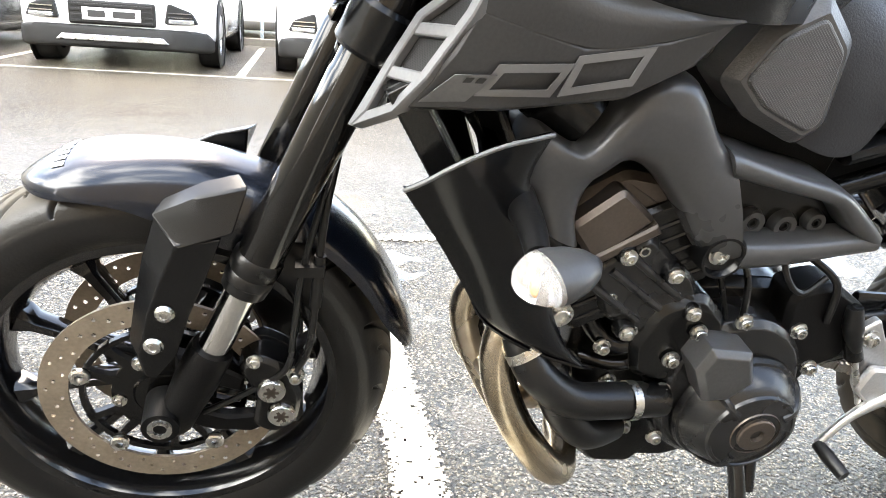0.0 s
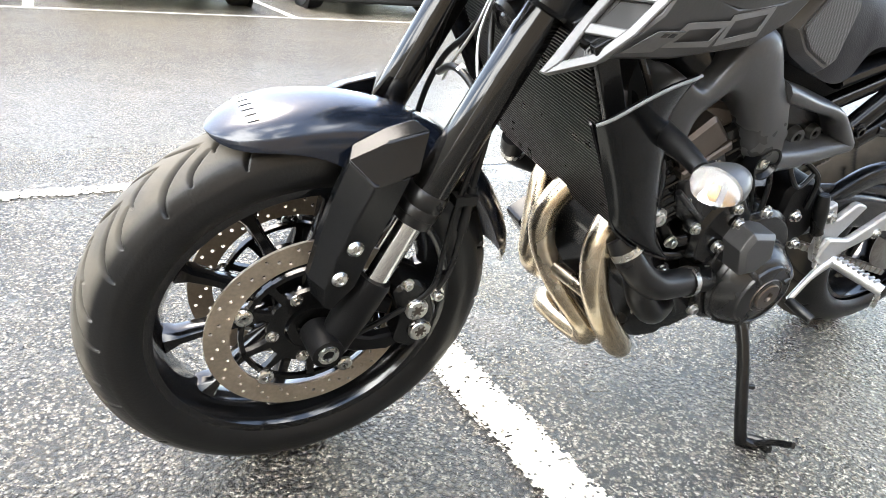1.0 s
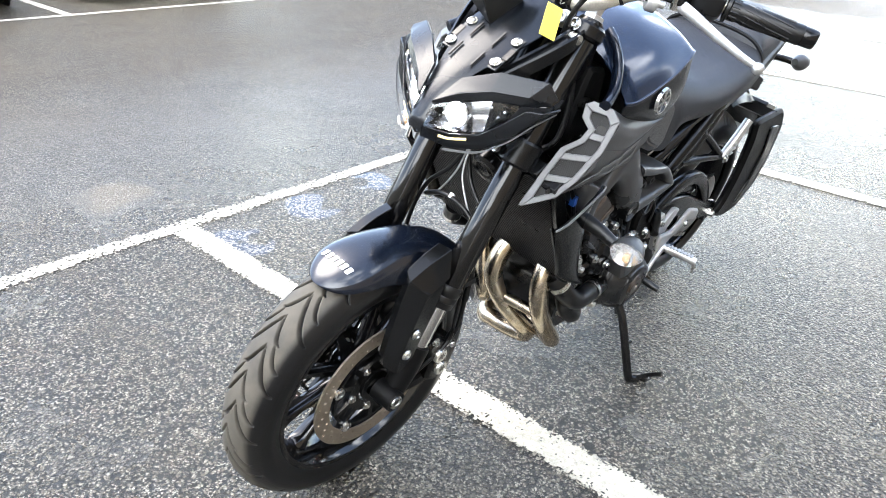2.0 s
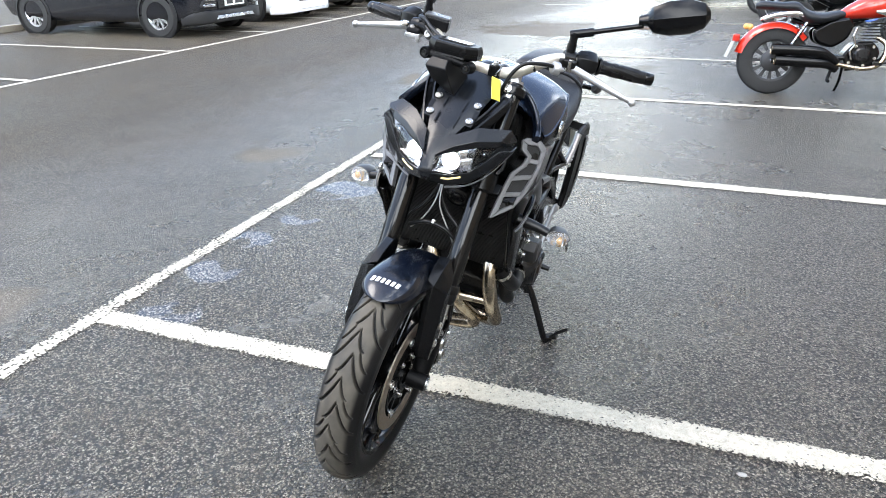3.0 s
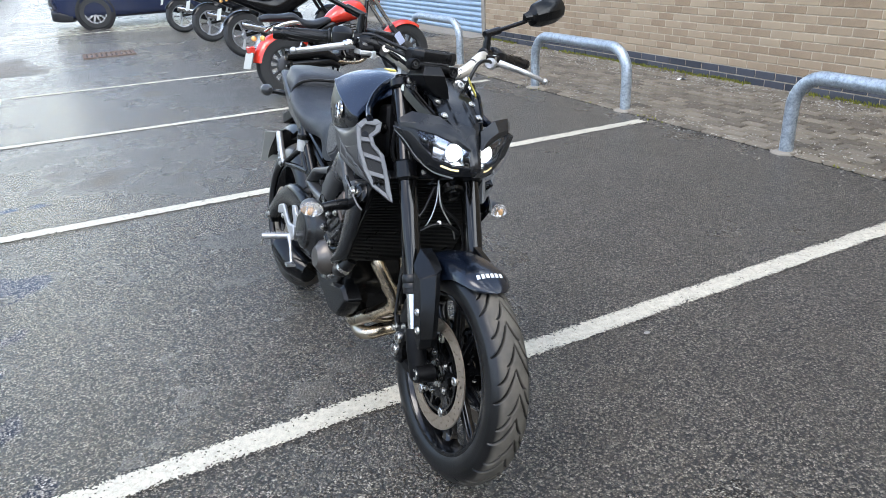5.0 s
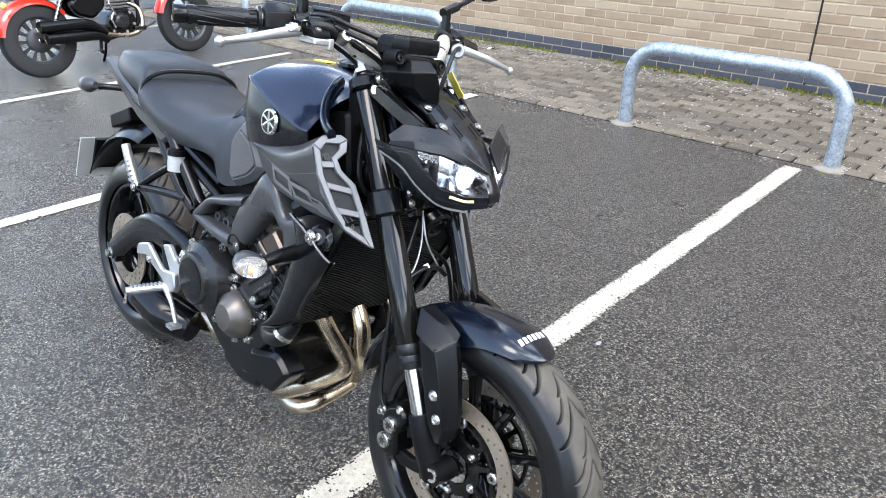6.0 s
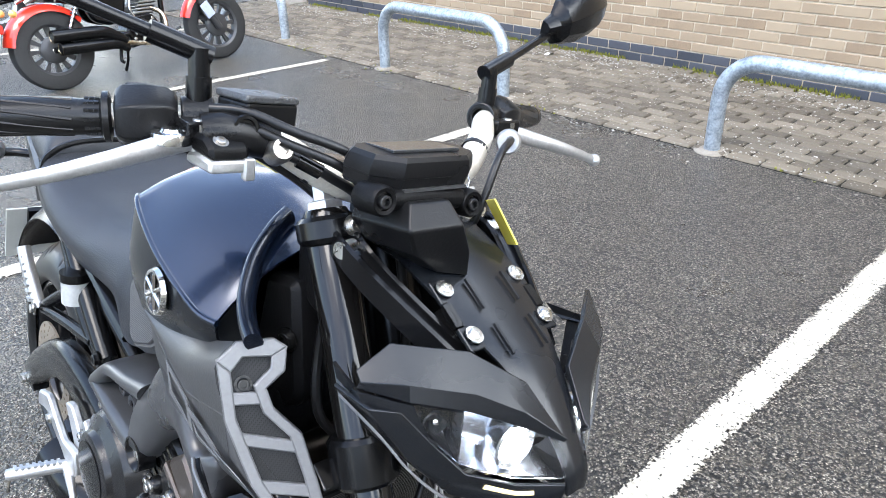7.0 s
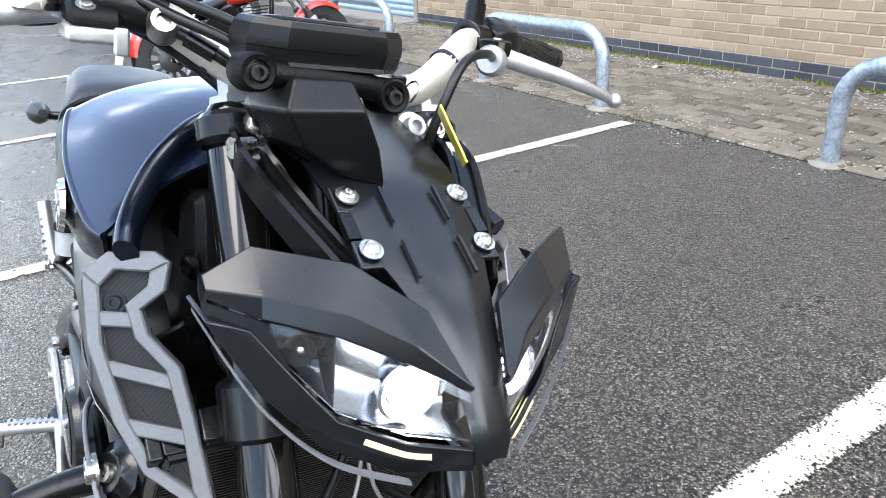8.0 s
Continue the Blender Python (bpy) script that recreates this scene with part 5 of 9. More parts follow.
# exhaust
exhaust = None
PIPES = (
    [(0.505, 0.078, 0.535), (0.470, 0.070, 0.495), (0.447, 0.058, 0.451), (0.430, 0.032, 0.400), (0.420, 0.010, 0.362), (0.420, 0.002, 0.335), (0.444, 0.010, 0.302), (0.512, 0.045, 0.247), (0.590, 0.060, 0.198), (0.64, 0.050, 0.188), (0.70, 0.03, 0.185)],
    [(0.490, -0.022, 0.530), (0.440, -0.022, 0.492), (0.404, -0.022, 0.435), (0.410, -0.030, 0.378), (0.440, -0.058, 0.316), (0.474, -0.090, 0.268), (0.496, -0.108, 0.240), (0.509, -0.100, 0.212), (0.506, -0.055, 0.200), (0.505, -0.008, 0.194), (0.516, 0.030, 0.180), (0.556, 0.050, 0.172), (0.66, 0.035, 0.178)],
    [(0.510, -0.115, 0.535), (0.452, -0.128, 0.505), (0.420, -0.142, 0.452), (0.424, -0.155, 0.390), (0.452, -0.166, 0.328), (0.482, -0.174, 0.285), (0.508, -0.176, 0.254), (0.535, -0.160, 0.232), (0.556, -0.110, 0.220), (0.58, -0.04, 0.205), (0.66, 0.0, 0.185)])
for pts in PIPES:
    o = build("exhaust_pipe", M_BRASS, bike if exhaust is None else exhaust, add_tube, pts, 0.0232, 22, 8, label="straw-tinted steel exhaust header pipe")
    exhaust = exhaust or o
    build("flange", M_BRASS, exhaust, add_lathe, [(0.024, -0.006), (0.034, -0.006), (0.036, 0), (0.034, 0.006), (0.024, 0.006)], pts[0], V(pts[0]) - V(pts[1]), 24, True)
for a, b in (((0.448, -0.160, 0.345), (0.425, -0.046, 0.345)), ((0.425, -0.046, 0.345), (0.424, 0.006, 0.350))):
    build("balance_pipe", M_BRASS, exhaust, add_cyl, a, b, 0.014)
build("collector", M_BRASS, exhaust, add_tube, [(0.69, 0.02, 0.186), (0.76, 0.02, 0.195), (0.85, 0.03, 0.215), (0.98, 0.045, 0.235), (1.10, 0.08, 0.25)], [0.038, 0.042, 0.040, 0.038, 0.036], 22, 5)
bm = bmesh.new()
add_tube(bm, [(1.0, 0.09, 0.22), (1.08, 0.13, 0.24), (1.18, 0.155, 0.27)], [0.05, 0.062, 0.05], 22, 6)
part("silencer", bm, M_SATIN, exhaust, "short black silencer")

# frame: cast side beams
BEAM = [  # outer edge x, z; inner edge x, z
    (0.425, 0.632, 0.474, 0.612), (0.398, 0.695, 0.465, 0.645), (0.408, 0.742, 0.468, 0.676), (0.456, 0.728, 0.482, 0.700), (0.508, 0.796, 0.508, 0.712),
    (0.560, 0.803, 0.545, 0.695), (0.600, 0.752, 0.587, 0.650), (0.616, 0.735, 0.630, 0.598), (0.626, 0.722, 0.682, 0.583)]
ARMS = (  # the beam parts round an open window
    [(0.616, 0.734, 0.628, 0.700), (0.700, 0.709, 0.700, 0.684), (0.775, 0.690, 0.770, 0.667), (0.820, 0.662, 0.806, 0.636), (0.858, 0.630, 0.842, 0.612)],
    [(0.676, 0.622, 0.668, 0.582), (0.740, 0.622, 0.742, 0.588), (0.800, 0.627, 0.812, 0.600), (0.850, 0.632, 0.856, 0.606)])


def beam_ring(o, i, y, s):
    """A section of the cast beam, rounded towards its outer face."""
    out = []
    for f, d in ((0.0, -0.075), (0.0, -0.026), (0.05, -0.010), (0.16, -0.001), (0.4, 0.003), (0.65, 0.002), (0.85, -0.001), (0.95, -0.010), (1.0, -0.026), (1.0, -0.075)):
        p = o.lerp(i, f)
        out.append(V((p.x, s * (y - 0.10 * max(0.0, 0.46 - p.x) - 0.04 * max(0.0, p.x - 0.66) + d), p.z)))
    return out


for s in (-1, 1):
    outer, inner = spline([(a, 0, b) for a, b, c, d in BEAM], 5), spline([(c, 0, d) for a, b, c, d in BEAM], 5)
    bm = bmesh.new()
    add_loft(bm, [beam_ring(o, i, 0.194, s) for o, i in zip(outer, inner)])
    fr = part("frame_beam", bm, M_FRAME, bike, "satin dark grey cast aluminium frame beam", sharp=60)
    for arm in ARMS:
        o, i = spline([(a, 0, b) for a, b, c, d in arm], 4), spline([(c, 0, d) for a, b, c, d in arm], 4)
        bm = bmesh.new()
        add_loft(bm, [beam_ring(p, q, 0.1955, s) for p, q in zip(o, i)])
        part("beam_arm", bm, M_FRAME, fr, sharp=60)
    bm = bmesh.new()
    add_prism(bm, round2([(0.61, 0.715), (0.66, 0.595), (0.84, 0.610), (0.80, 0.675)], 0.010), s * 0.12, s * 0.152, 0.004)
    part("frame_recess", bm, M_ENG, fr, "sunk dark panel", bevel=0.002)
    for x, z, r in ((0.694, 0.632, 0.0145), (0.738, 0.628, 0.0145), (0.778, 0.634, 0.012)):
        build("lug", M_FRAME, fr, add_lathe, [(0.0, 0.004), (r * 0.45, 0.004), (r * 0.55, 0.012), (r, 0.012), (r * 1.25, 0.0), (r * 1.25, -0.012)], (x, s * 0.152, z), (0, s, 0), 22)
        bolt(fr, (x, s * 0.156, z), (0, s, 0), r * 0.45, 0.006, M_ENG)
    bm = bmesh.new()
    add_lathe(bm, [(0.012, -0.006), (0.020, -0.004), (0.024, 0.004), (0.027, 0.004), (0.028, -0.02)], (0.648, s * 0.192, 0.603), (0, s, 0), 26)
    part("mount_boss", bm, M_BLACK, fr)
    bolt(fr, (0.648, s * 0.184, 0.603), (0, s, 0), 0.011, 0.008)
    # inner frame and head
    bm = bmesh.new()
    add_tube(bm, [(0.47, s * 0.14, 0.74), (0.40, s * 0.11, 0.79), (0.34, s * 0.06, 0.86)], [0.035, 0.04, 0.045], 12, 5)
    part("head_stay", bm, M_BLACK, fr)
    # engine mount behind the guard
    build("lower_mount", M_BLACK, engine, add_tube, [(0.41, s * 0.13, 0.66), (0.45, s * 0.16, 0.60), (0.47, s * 0.16, 0.52)], 0.018, 10, 5)
build("steering_head", M_BLACK, bike, add_tube, [(0.275, 0, 0.76), (0.385, 0, 1.0)], 0.04, 20, 1, label="black steering head")
bm = bmesh.new()
add_prism(bm, round2([(0.40, 0.76), (0.42, 0.86), (0.56, 0.88), (0.74, 0.86), (0.84, 0.74), (0.82, 0.62), (0.66, 0.60), (0.62, 0.70), (0.52, 0.72)], 0.02), -0.10, 0.10, 0.01, True)
part("airbox", bm, M_PLAST, bike, "black airbox under the tank")

# wiring and small fittings between the frame and the engine
for pts, r in (([(0.66, -0.15, 0.60), (0.68, -0.165, 0.55), (0.70, -0.17, 0.50)], 0.004), ([(0.69, -0.15, 0.60), (0.71, -0.17, 0.56), (0.72, -0.175, 0.50), (0.715, -0.18, 0.47)], 0.0045), ([(0.76, -0.14, 0.60), (0.765, -0.17, 0.56), (0.79, -0.175, 0.54), (0.82, -0.17, 0.56)], 0.004), ([(0.80, -0.15, 0.58), (0.84, -0.17, 0.55), (0.85, -0.17, 0.49)], 0.005), ([(0.37, -0.13, 0.76), (0.39, -0.16, 0.71), (0.405, -0.17, 0.66)], 0.005), ([(0.42, 0.14, 0.74), (0.43, 0.16, 0.68), (0.45, 0.16, 0.62)], 0.005), ([(0.80, 0.13, 0.60), (0.86, 0.15, 0.56), (0.90, 0.14, 0.50), (0.93, 0.13, 0.46)], 0.006), ([(0.84, 0.12, 0.62), (0.90, 0.14, 0.60), (0.96, 0.13, 0.52)], 0.007), ([(0.29, -0.10, 0.80), (0.31, -0.13, 0.84), (0.33, -0.12, 0.92), (0.32, -0.10, 1.0)], 0.006), ([(0.29, 0.09, 0.80), (0.31, 0.12, 0.84), (0.33, 0.11, 0.92), (0.32, 0.10, 1.0)], 0.006)):
    build("wire", M_RUBBER, bike, add_tube, pts, r, 8, 6)
build("blue_connector", mat("blue_plastic", (0.03, 0.12, 0.45), 0.4), bike, add_box, (0.395, -0.165, 0.695), (0.012, 0.012, 0.022))
# ---- motorcycle: tank, seat and bodywork ----
TANK = [  # x; then y, z from the ridge to the crease; then mid and foot of the side
    (0.388, (0, 1.013), (0.09, 1.004), (0.158, 0.973), (0.205, 0.930), (0.201, 0.908), (0.186, 0.889)),
    (0.420, (0, 1.030), (0.09, 1.022), (0.165, 0.985), (0.215, 0.936), (0.213, 0.910), (0.195, 0.885)),
    (0.500, (0, 1.052), (0.09, 1.046), (0.170, 1.012), (0.220, 0.966), (0.224, 0.920), (0.205, 0.872)),
    (0.575, (0, 1.058), (0.09, 1.050), (0.165, 1.026), (0.212, 0.993), (0.222, 0.930), (0.205, 0.866)),
    (0.615, (0, 1.056), (0.09, 1.046), (0.158, 1.026), (0.200, 1.004), (0.205, 0.930), (0.195, 0.864)),
    (0.655, (0, 1.044), (0.09, 1.030), (0.140, 1.005), (0.172, 0.978), (0.172, 0.915), (0.172, 0.862)),
    (0.715, (0, 1.005), (0.08, 0.990), (0.115, 0.962), (0.132, 0.925), (0.130, 0.890), (0.128, 0.852)),
    (0.780, (0, 0.950), (0.07, 0.938), (0.105, 0.915), (0.106, 0.888), (0.106, 0.860), (0.104, 0.825)),
    (0.840, (0, 0.895), (0.06, 0.888), (0.10, 0.872), (0.088, 0.850), (0.086, 0.830), (0.084, 0.80)),
]
bm = bmesh.new()
for s in (-1, 1):
    add_surf(bm, [[V((st[0], s * y, z)) for y, z in st[1:5]] for st in TANK], 6, 5)
tank = part("fuel_tank", bm, M_TANK, bike, "satin blue-black fuel tank with sharp shoulder creases", sharp=24, thick=0.004)
for s in (-1, 1):
    bm = bmesh.new()
    add_surf(bm, [[V((st[0], s * y, z)) for y, z in st[4:7]] for st in TANK], 6, 4)
    part("tank_flank", bm, M_COWL, tank, "matt black tank flank", thick=0.004)
    build("tank_edge", M_TANK, tank, add_tube, [V((st[0], s * (st[4][0] - 0.002), st[4][1] - 0.001)) for st in TANK], 0.004, 10, 6)
    c, ax = V((0.490, s * 0.2245, 0.929)), V((0.03, s, 0.06))
    em = build("emblem", M_CHROME, tank, add_lathe, [(0.0225, 0.001), (0.0225, 0.005), (0.026, 0.005), (0.028, 0.0)], c, ax, 36, label="round chrome emblem")
    build("emblem_field", M_ENG, em, add_lathe, [(0.0, 0.0025), (0.0225, 0.0025)], c, ax, 32)
    for k in range(3):
        a = math.pi / 3 * k + 0.5
        d = V((math.cos(a), 0, math.sin(a)))
        build("emblem_bar", M_CHROME, em, add_tube, [c + d * -0.0215 + ax * 0.0024, c + d * 0.0215 + ax * 0.0024], 0.0032, 6, 1, False)
build("tank_label", M_YEL, tank, add_box, (0.545, 0.05, 1.0545), (0.05, 0.03, 0.002), label="small yellow warning label")
bm = bmesh.new()
add_lathe(bm, [(0.0, 0.010), (0.03, 0.010), (0.036, 0.006), (0.044, 0.004), (0.046, -0.004)], (0.50, 0, 1.055), (0, 0, 1), 30)
part("filler_cap", bm, M_ENG, tank, "black fuel filler cap")

# arched stays from the tank's nose down to the scoops
for s in (-1, 1):
    build("tank_stay", M_MUD, bike, add_tube, mir([(0.420, 0.105, 1.028), (0.410, 0.128, 1.016), (0.396, 0.156, 0.990), (0.372, 0.178, 0.962), (0.346, 0.190, 0.945), (0.322, 0.196, 0.936)], s), 0.0135, 14, 8, flat=0.7, label="gloss blue-black curved tank stay")
    bm = bmesh.new()
    add_prism(bm, round2([(0.31, 0.99), (0.345, 1.028), (0.385, 1.02), (0.38, 0.96), (0.34, 0.94)], 0.01), s * 0.075, s * 0.115, 0.006, True)
    part("tank_nose_cover", bm, M_PLAST, bike, bevel=0.002)
    bm = bmesh.new()
    add_prism(bm, round2([(0.36, 0.975), (0.42, 0.965), (0.44, 0.86), (0.37, 0.80), (0.335, 0.84)], 0.012), s * 0.06, s * 0.13, 0.008, True)
    part("inner_cowl", bm, M_PLAST, bike, "black inner cowl under the tank", bevel=0.002)
    bolt(bike, (0.362, s * 0.131, 0.905), (-0.2, s, 0), 0.010, 0.008, M_ENG)


def scoop_y(x, z):
    """How far out the flank of the scoop lies."""
    return 0.2265 - 0.10 * max(0.0, x - 0.36) - 0.62 * max(0.0, 0.812 - z) * max(0.0, min(1.0, (0.46 - x) / 0.16))


def scoop_front(y, z, lift=0.0):
    """A point of the scoop's front, a plane that faces forwards, outwards and up."""
    return V((0.279 + 0.45 * (y - 0.18) + 0.42 * (z - 0.83), y, z)) + V((-0.852, 0.383, 0.358)) * lift


def add_front(bm, poly, s, lift, deep, c=0.0015):
    """A plate on the scoop's front from an outline of (y, z)."""
    rings = [[scoop_front(y, z, lift - deep) for y, z in poly], [scoop_front(y, z, lift - c) for y, z in poly], [scoop_front(y, z, lift) for y, z in inset2(poly, c)]]
    add_loft(bm, [mir(r, s) for r in rings])


def add_plate(bm, poly, s, lift, deep, c=0.002):
    n = inset2(poly, c)
    rings = [[V((x, s * (scoop_y(x, z) + lift - deep), z)) for x, z in poly], [V((x, s * (scoop_y(x, z) + lift - c), z)) for x, z in poly], [V((x, s * (scoop_y(x, z) + lift), z)) for x, z in n]]
    add_loft(bm, rings)


def wire_mat():
    """Fine woven wire: pale strands over dark gaps."""
    m = mat("grey_wire_mesh", (0.018, 0.018, 0.0185), 0.45, 0.0, 0.15, 40, 500, spec=0.22)
    n, l = m.node_tree.nodes, m.node_tree.links
    b = n["Principled BSDF"]
    old = b.inputs["Base Color"].links[0].from_socket
    vo = n.new("ShaderNodeTexVoronoi")
    vo.inputs["Scale"].default_value, vo.inputs["Randomness"].default_value = 560, 0.0
    co = n.new("ShaderNodeTexCoord")
    l.new(co.outputs["Object"], vo.inputs["Vector"])
    mr = n.new("ShaderNodeMapRange")
    mr.inputs["From Min"].default_value, mr.inputs["From Max"].default_value = 0.34, 0.48
    l.new(vo.outputs["Distance"], mr.inputs["Value"])
    k = n.new("ShaderNodeMix")
    k.data_type = "RGBA"
    k.inputs[6].default_value = (0.004, 0.004, 0.004, 1)
    l.new(mr.outputs["Result"], k.inputs[0])
    l.new(old, k.inputs[7])
    l.new(k.outputs[2], b.inputs["Base Color"])
    return m


M_MESH = wire_mat()
for s in (-1, 1):
    # flank in two facets that meet in a crease
    lower = [(0.318, 0.866), (0.300, 0.828), (0.264, 0.764), (0.352, 0.770), (0.471, 0.790), (0.535, 0.822), (0.572, 0.868), (0.500, 0.846), (0.420, 0.838)]
    bm = bmesh.new()
    add_plate(bm, lower, s, -0.001, 0.05, 0.003)
    scoop = part("air_scoop", bm, M_GREY, bike, "dark grey air scoop panel with a slotted front", bevel=0.002)
    bm = bmesh.new()
    top = [V((x, s * (scoop_y(x, z) - 0.022), z + 0.006)) for x, z in ((0.346, 0.922), (0.410, 0.895), (0.470, 0.884), (0.577, 0.870))]
    mid = [V((x, s * (scoop_y(x, z) + 0.002), z)) for x, z in ((0.338, 0.908), (0.415, 0.875), (0.475, 0.866), (0.572, 0.868))]
    low = [V((x, s * (scoop_y(x, z) - 0.001), z)) for x, z in ((0.316, 0.864), (0.420, 0.838), (0.500, 0.846), (0.577, 0.866))]
    add_surf(bm, [top, mid, low], 3, 5)
    part("upper_flank", bm, M_GREY, scoop, thick=0.004)
    # front: mesh behind a frame of rails and cross bars
    edge = [(0.228, 0.916), (0.2285, 0.86), (0.214, 0.800), (0.195, 0.760), (0.150, 0.728), (0.143, 0.727), (0.153, 0.800), (0.161, 0.845), (0.183, 0.870), (0.187, 0.889), (0.168, 0.905), (0.163, 0.928), (0.174, 0.936), (0.208, 0.933)]
    bm = bmesh.new()
    add_front(bm, inset2(edge, 0.004), s, -0.007, 0.004, 0.001)
    part("mesh_insert", bm, M_MESH, scoop, "grey wire mesh behind the scoop bars")
    inner = [(0.2165, 0.905), (0.2175, 0.862), (0.2035, 0.804), (0.187, 0.768), (0.160, 0.748), (0.1645, 0.800), (0.1725, 0.842), (0.1935, 0.866), (0.1985, 0.892), (0.181, 0.908), (0.1785, 0.919), (0.204, 0.919)]
    rails = ([edge[0], edge[1], edge[2], edge[3], edge[4], inner[4], inner[3], inner[2], inner[1], inner[0]],
             [edge[4], edge[5], edge[6], edge[7], edge[8], edge[9], edge[10], edge[11], inner[10], inner[9], inner[8], inner[7], inner[6], inner[5], inner[4]],
             [edge[11], edge[12], edge[13], edge[0], inner[0], inner[11], inner[10]])
    for poly in rails:
        bm = bmesh.new()
        add_front(bm, poly, s, 0.002, 0.014)
        part("scoop_rail", bm, M_SCOOP, scoop, "grey satin scoop rail")
    for (a, b), (c, d) in (((0.196, 0.880), (0.218, 0.880)), ((0.171, 0.832), (0.2125, 0.842)), ((0.164, 0.789), (0.2045, 0.797))):
        bm = bmesh.new()
        add_front(bm, [(a - 0.002, b + 0.006), (a - 0.002, b - 0.006), (c + 0.002, d - 0.006), (c + 0.002, d + 0.006)], s, 0.0005, 0.011)
        part("cross_bar", bm, M_SCOOP, scoop)
    for y, z in ((0.207, 0.893), (0.181, 0.768)):
        bolt(scoop, mir([scoop_front(y, z, -0.007)], s)[0], (-0.85, s * 0.38, 0.36), 0.0062, 0.007, M_ENG)
    bolt(scoop, (0.541, s * 0.196, 0.842), (0, s, 0), 0.010, 0.006, M_ENG)
    # outlined marks on the flank, as plain frames
    def mark(poly, inner=None, material=M_DECALDK, lift=0.0004):
        rings = [[V((x, s * (scoop_y(x, z) + lift), z)) for x, z in p] for p in ((poly, inner) if inner else (poly,))]
        bm = bmesh.new()
        if inner:
            add_loft(bm, rings, caps=False)
        else:
            bm.faces.new([bm.verts.new(p) for p in rings[0]])
        part("flank_mark", bm, material, scoop, "grey outlined mark" if inner else "grey plain mark", thick=0.0008)
    mark([(0.277, 0.775), (0.319, 0.779), (0.341, 0.810), (0.303, 0.808)], None, M_SCOOP)
    for x in (0.3155, 0.3265):
        mark([(x - 0.004, 0.8005), (x + 0.003, 0.8008), (x + 0.0055, 0.8058), (x - 0.0015, 0.8055)], None, M_INK, 0.0013)
    o = [(0.325, 0.786), (0.395, 0.790), (0.412, 0.823), (0.341, 0.820)]
    mark(o, inset2(o, 0.0075))
    o = [(0.402, 0.791), (0.474, 0.804), (0.490, 0.841), (0.414, 0.830)]
    mark(o, inset2(o, 0.0075))

# seat
def seat_block(name, rows, label, material=M_SEAT):
    bm = bmesh.new()
    rings = []
    for x, half in rows:
        ring = [V((x, y, z)) for y, z in half]
        pts = spline(ring, 4)
        rings.append(pts + [V((p.x, -p.y, p.z)) for p in reversed(pts[1:])])
    n = len(rings[0])
    cols = [spline([r[i] for r in rings], 4) for i in range(n)]
    add_loft(bm, [[c[j] for c in cols] for j in range(len(cols[0]))])
    return part(name, bm, material, bike, label, sharp=50)


seat_block("rider_seat", [
    (0.722, ((0, 0.985), (0.05, 0.965), (0.100, 0.920), (0.128, 0.83), (0.140, 0.728))),
    (0.765, ((0, 0.940), (0.06, 0.928), (0.112, 0.885), (0.143, 0.80), (0.152, 0.715))),
    (0.800, ((0, 0.908), (0.07, 0.900), (0.122, 0.862), (0.150, 0.79), (0.156, 0.725))),
    (0.828, ((0, 0.890), (0.08, 0.882), (0.130, 0.846), (0.154, 0.80), (0.156, 0.772))),
    (0.90, ((0, 0.868), (0.10, 0.862), (0.148, 0.830), (0.160, 0.798), (0.156, 0.775))),
    (1.00, ((0, 0.860), (0.115, 0.855), (0.162, 0.825), (0.168, 0.795), (0.158, 0.770))),
    (1.12, ((0, 0.872), (0.125, 0.868), (0.166, 0.842), (0.168, 0.810), (0.155, 0.785))),
    (1.225, ((0, 0.905), (0.12, 0.900), (0.155, 0.875), (0.158, 0.840), (0.145, 0.81))),
    (1.258, ((0, 0.915), (0.11, 0.910), (0.142, 0.885), (0.150, 0.845), (0.135, 0.82)))], "black vinyl rider's seat")
seat_block("pillion_seat", [
    (1.235, ((0, 0.925), (0.10, 0.920), (0.135, 0.895), (0.14, 0.865), (0.13, 0.84))),
    (1.262, ((0, 0.948), (0.10, 0.942), (0.134, 0.912), (0.14, 0.875), (0.13, 0.85))),
    (1.34, ((0, 0.958), (0.095, 0.952), (0.125, 0.922), (0.132, 0.89), (0.125, 0.865))),
    (1.45, ((0, 0.962), (0.085, 0.956), (0.108, 0.930), (0.115, 0.90), (0.11, 0.88))),
    (1.54, ((0, 0.955), (0.06, 0.950), (0.078, 0.930), (0.085, 0.905), (0.08, 0.89))),
    (1.565, ((0, 0.935), (0.05, 0.932), (0.062, 0.920), (0.066, 0.905), (0.06, 0.895)))], "black vinyl pillion seat")
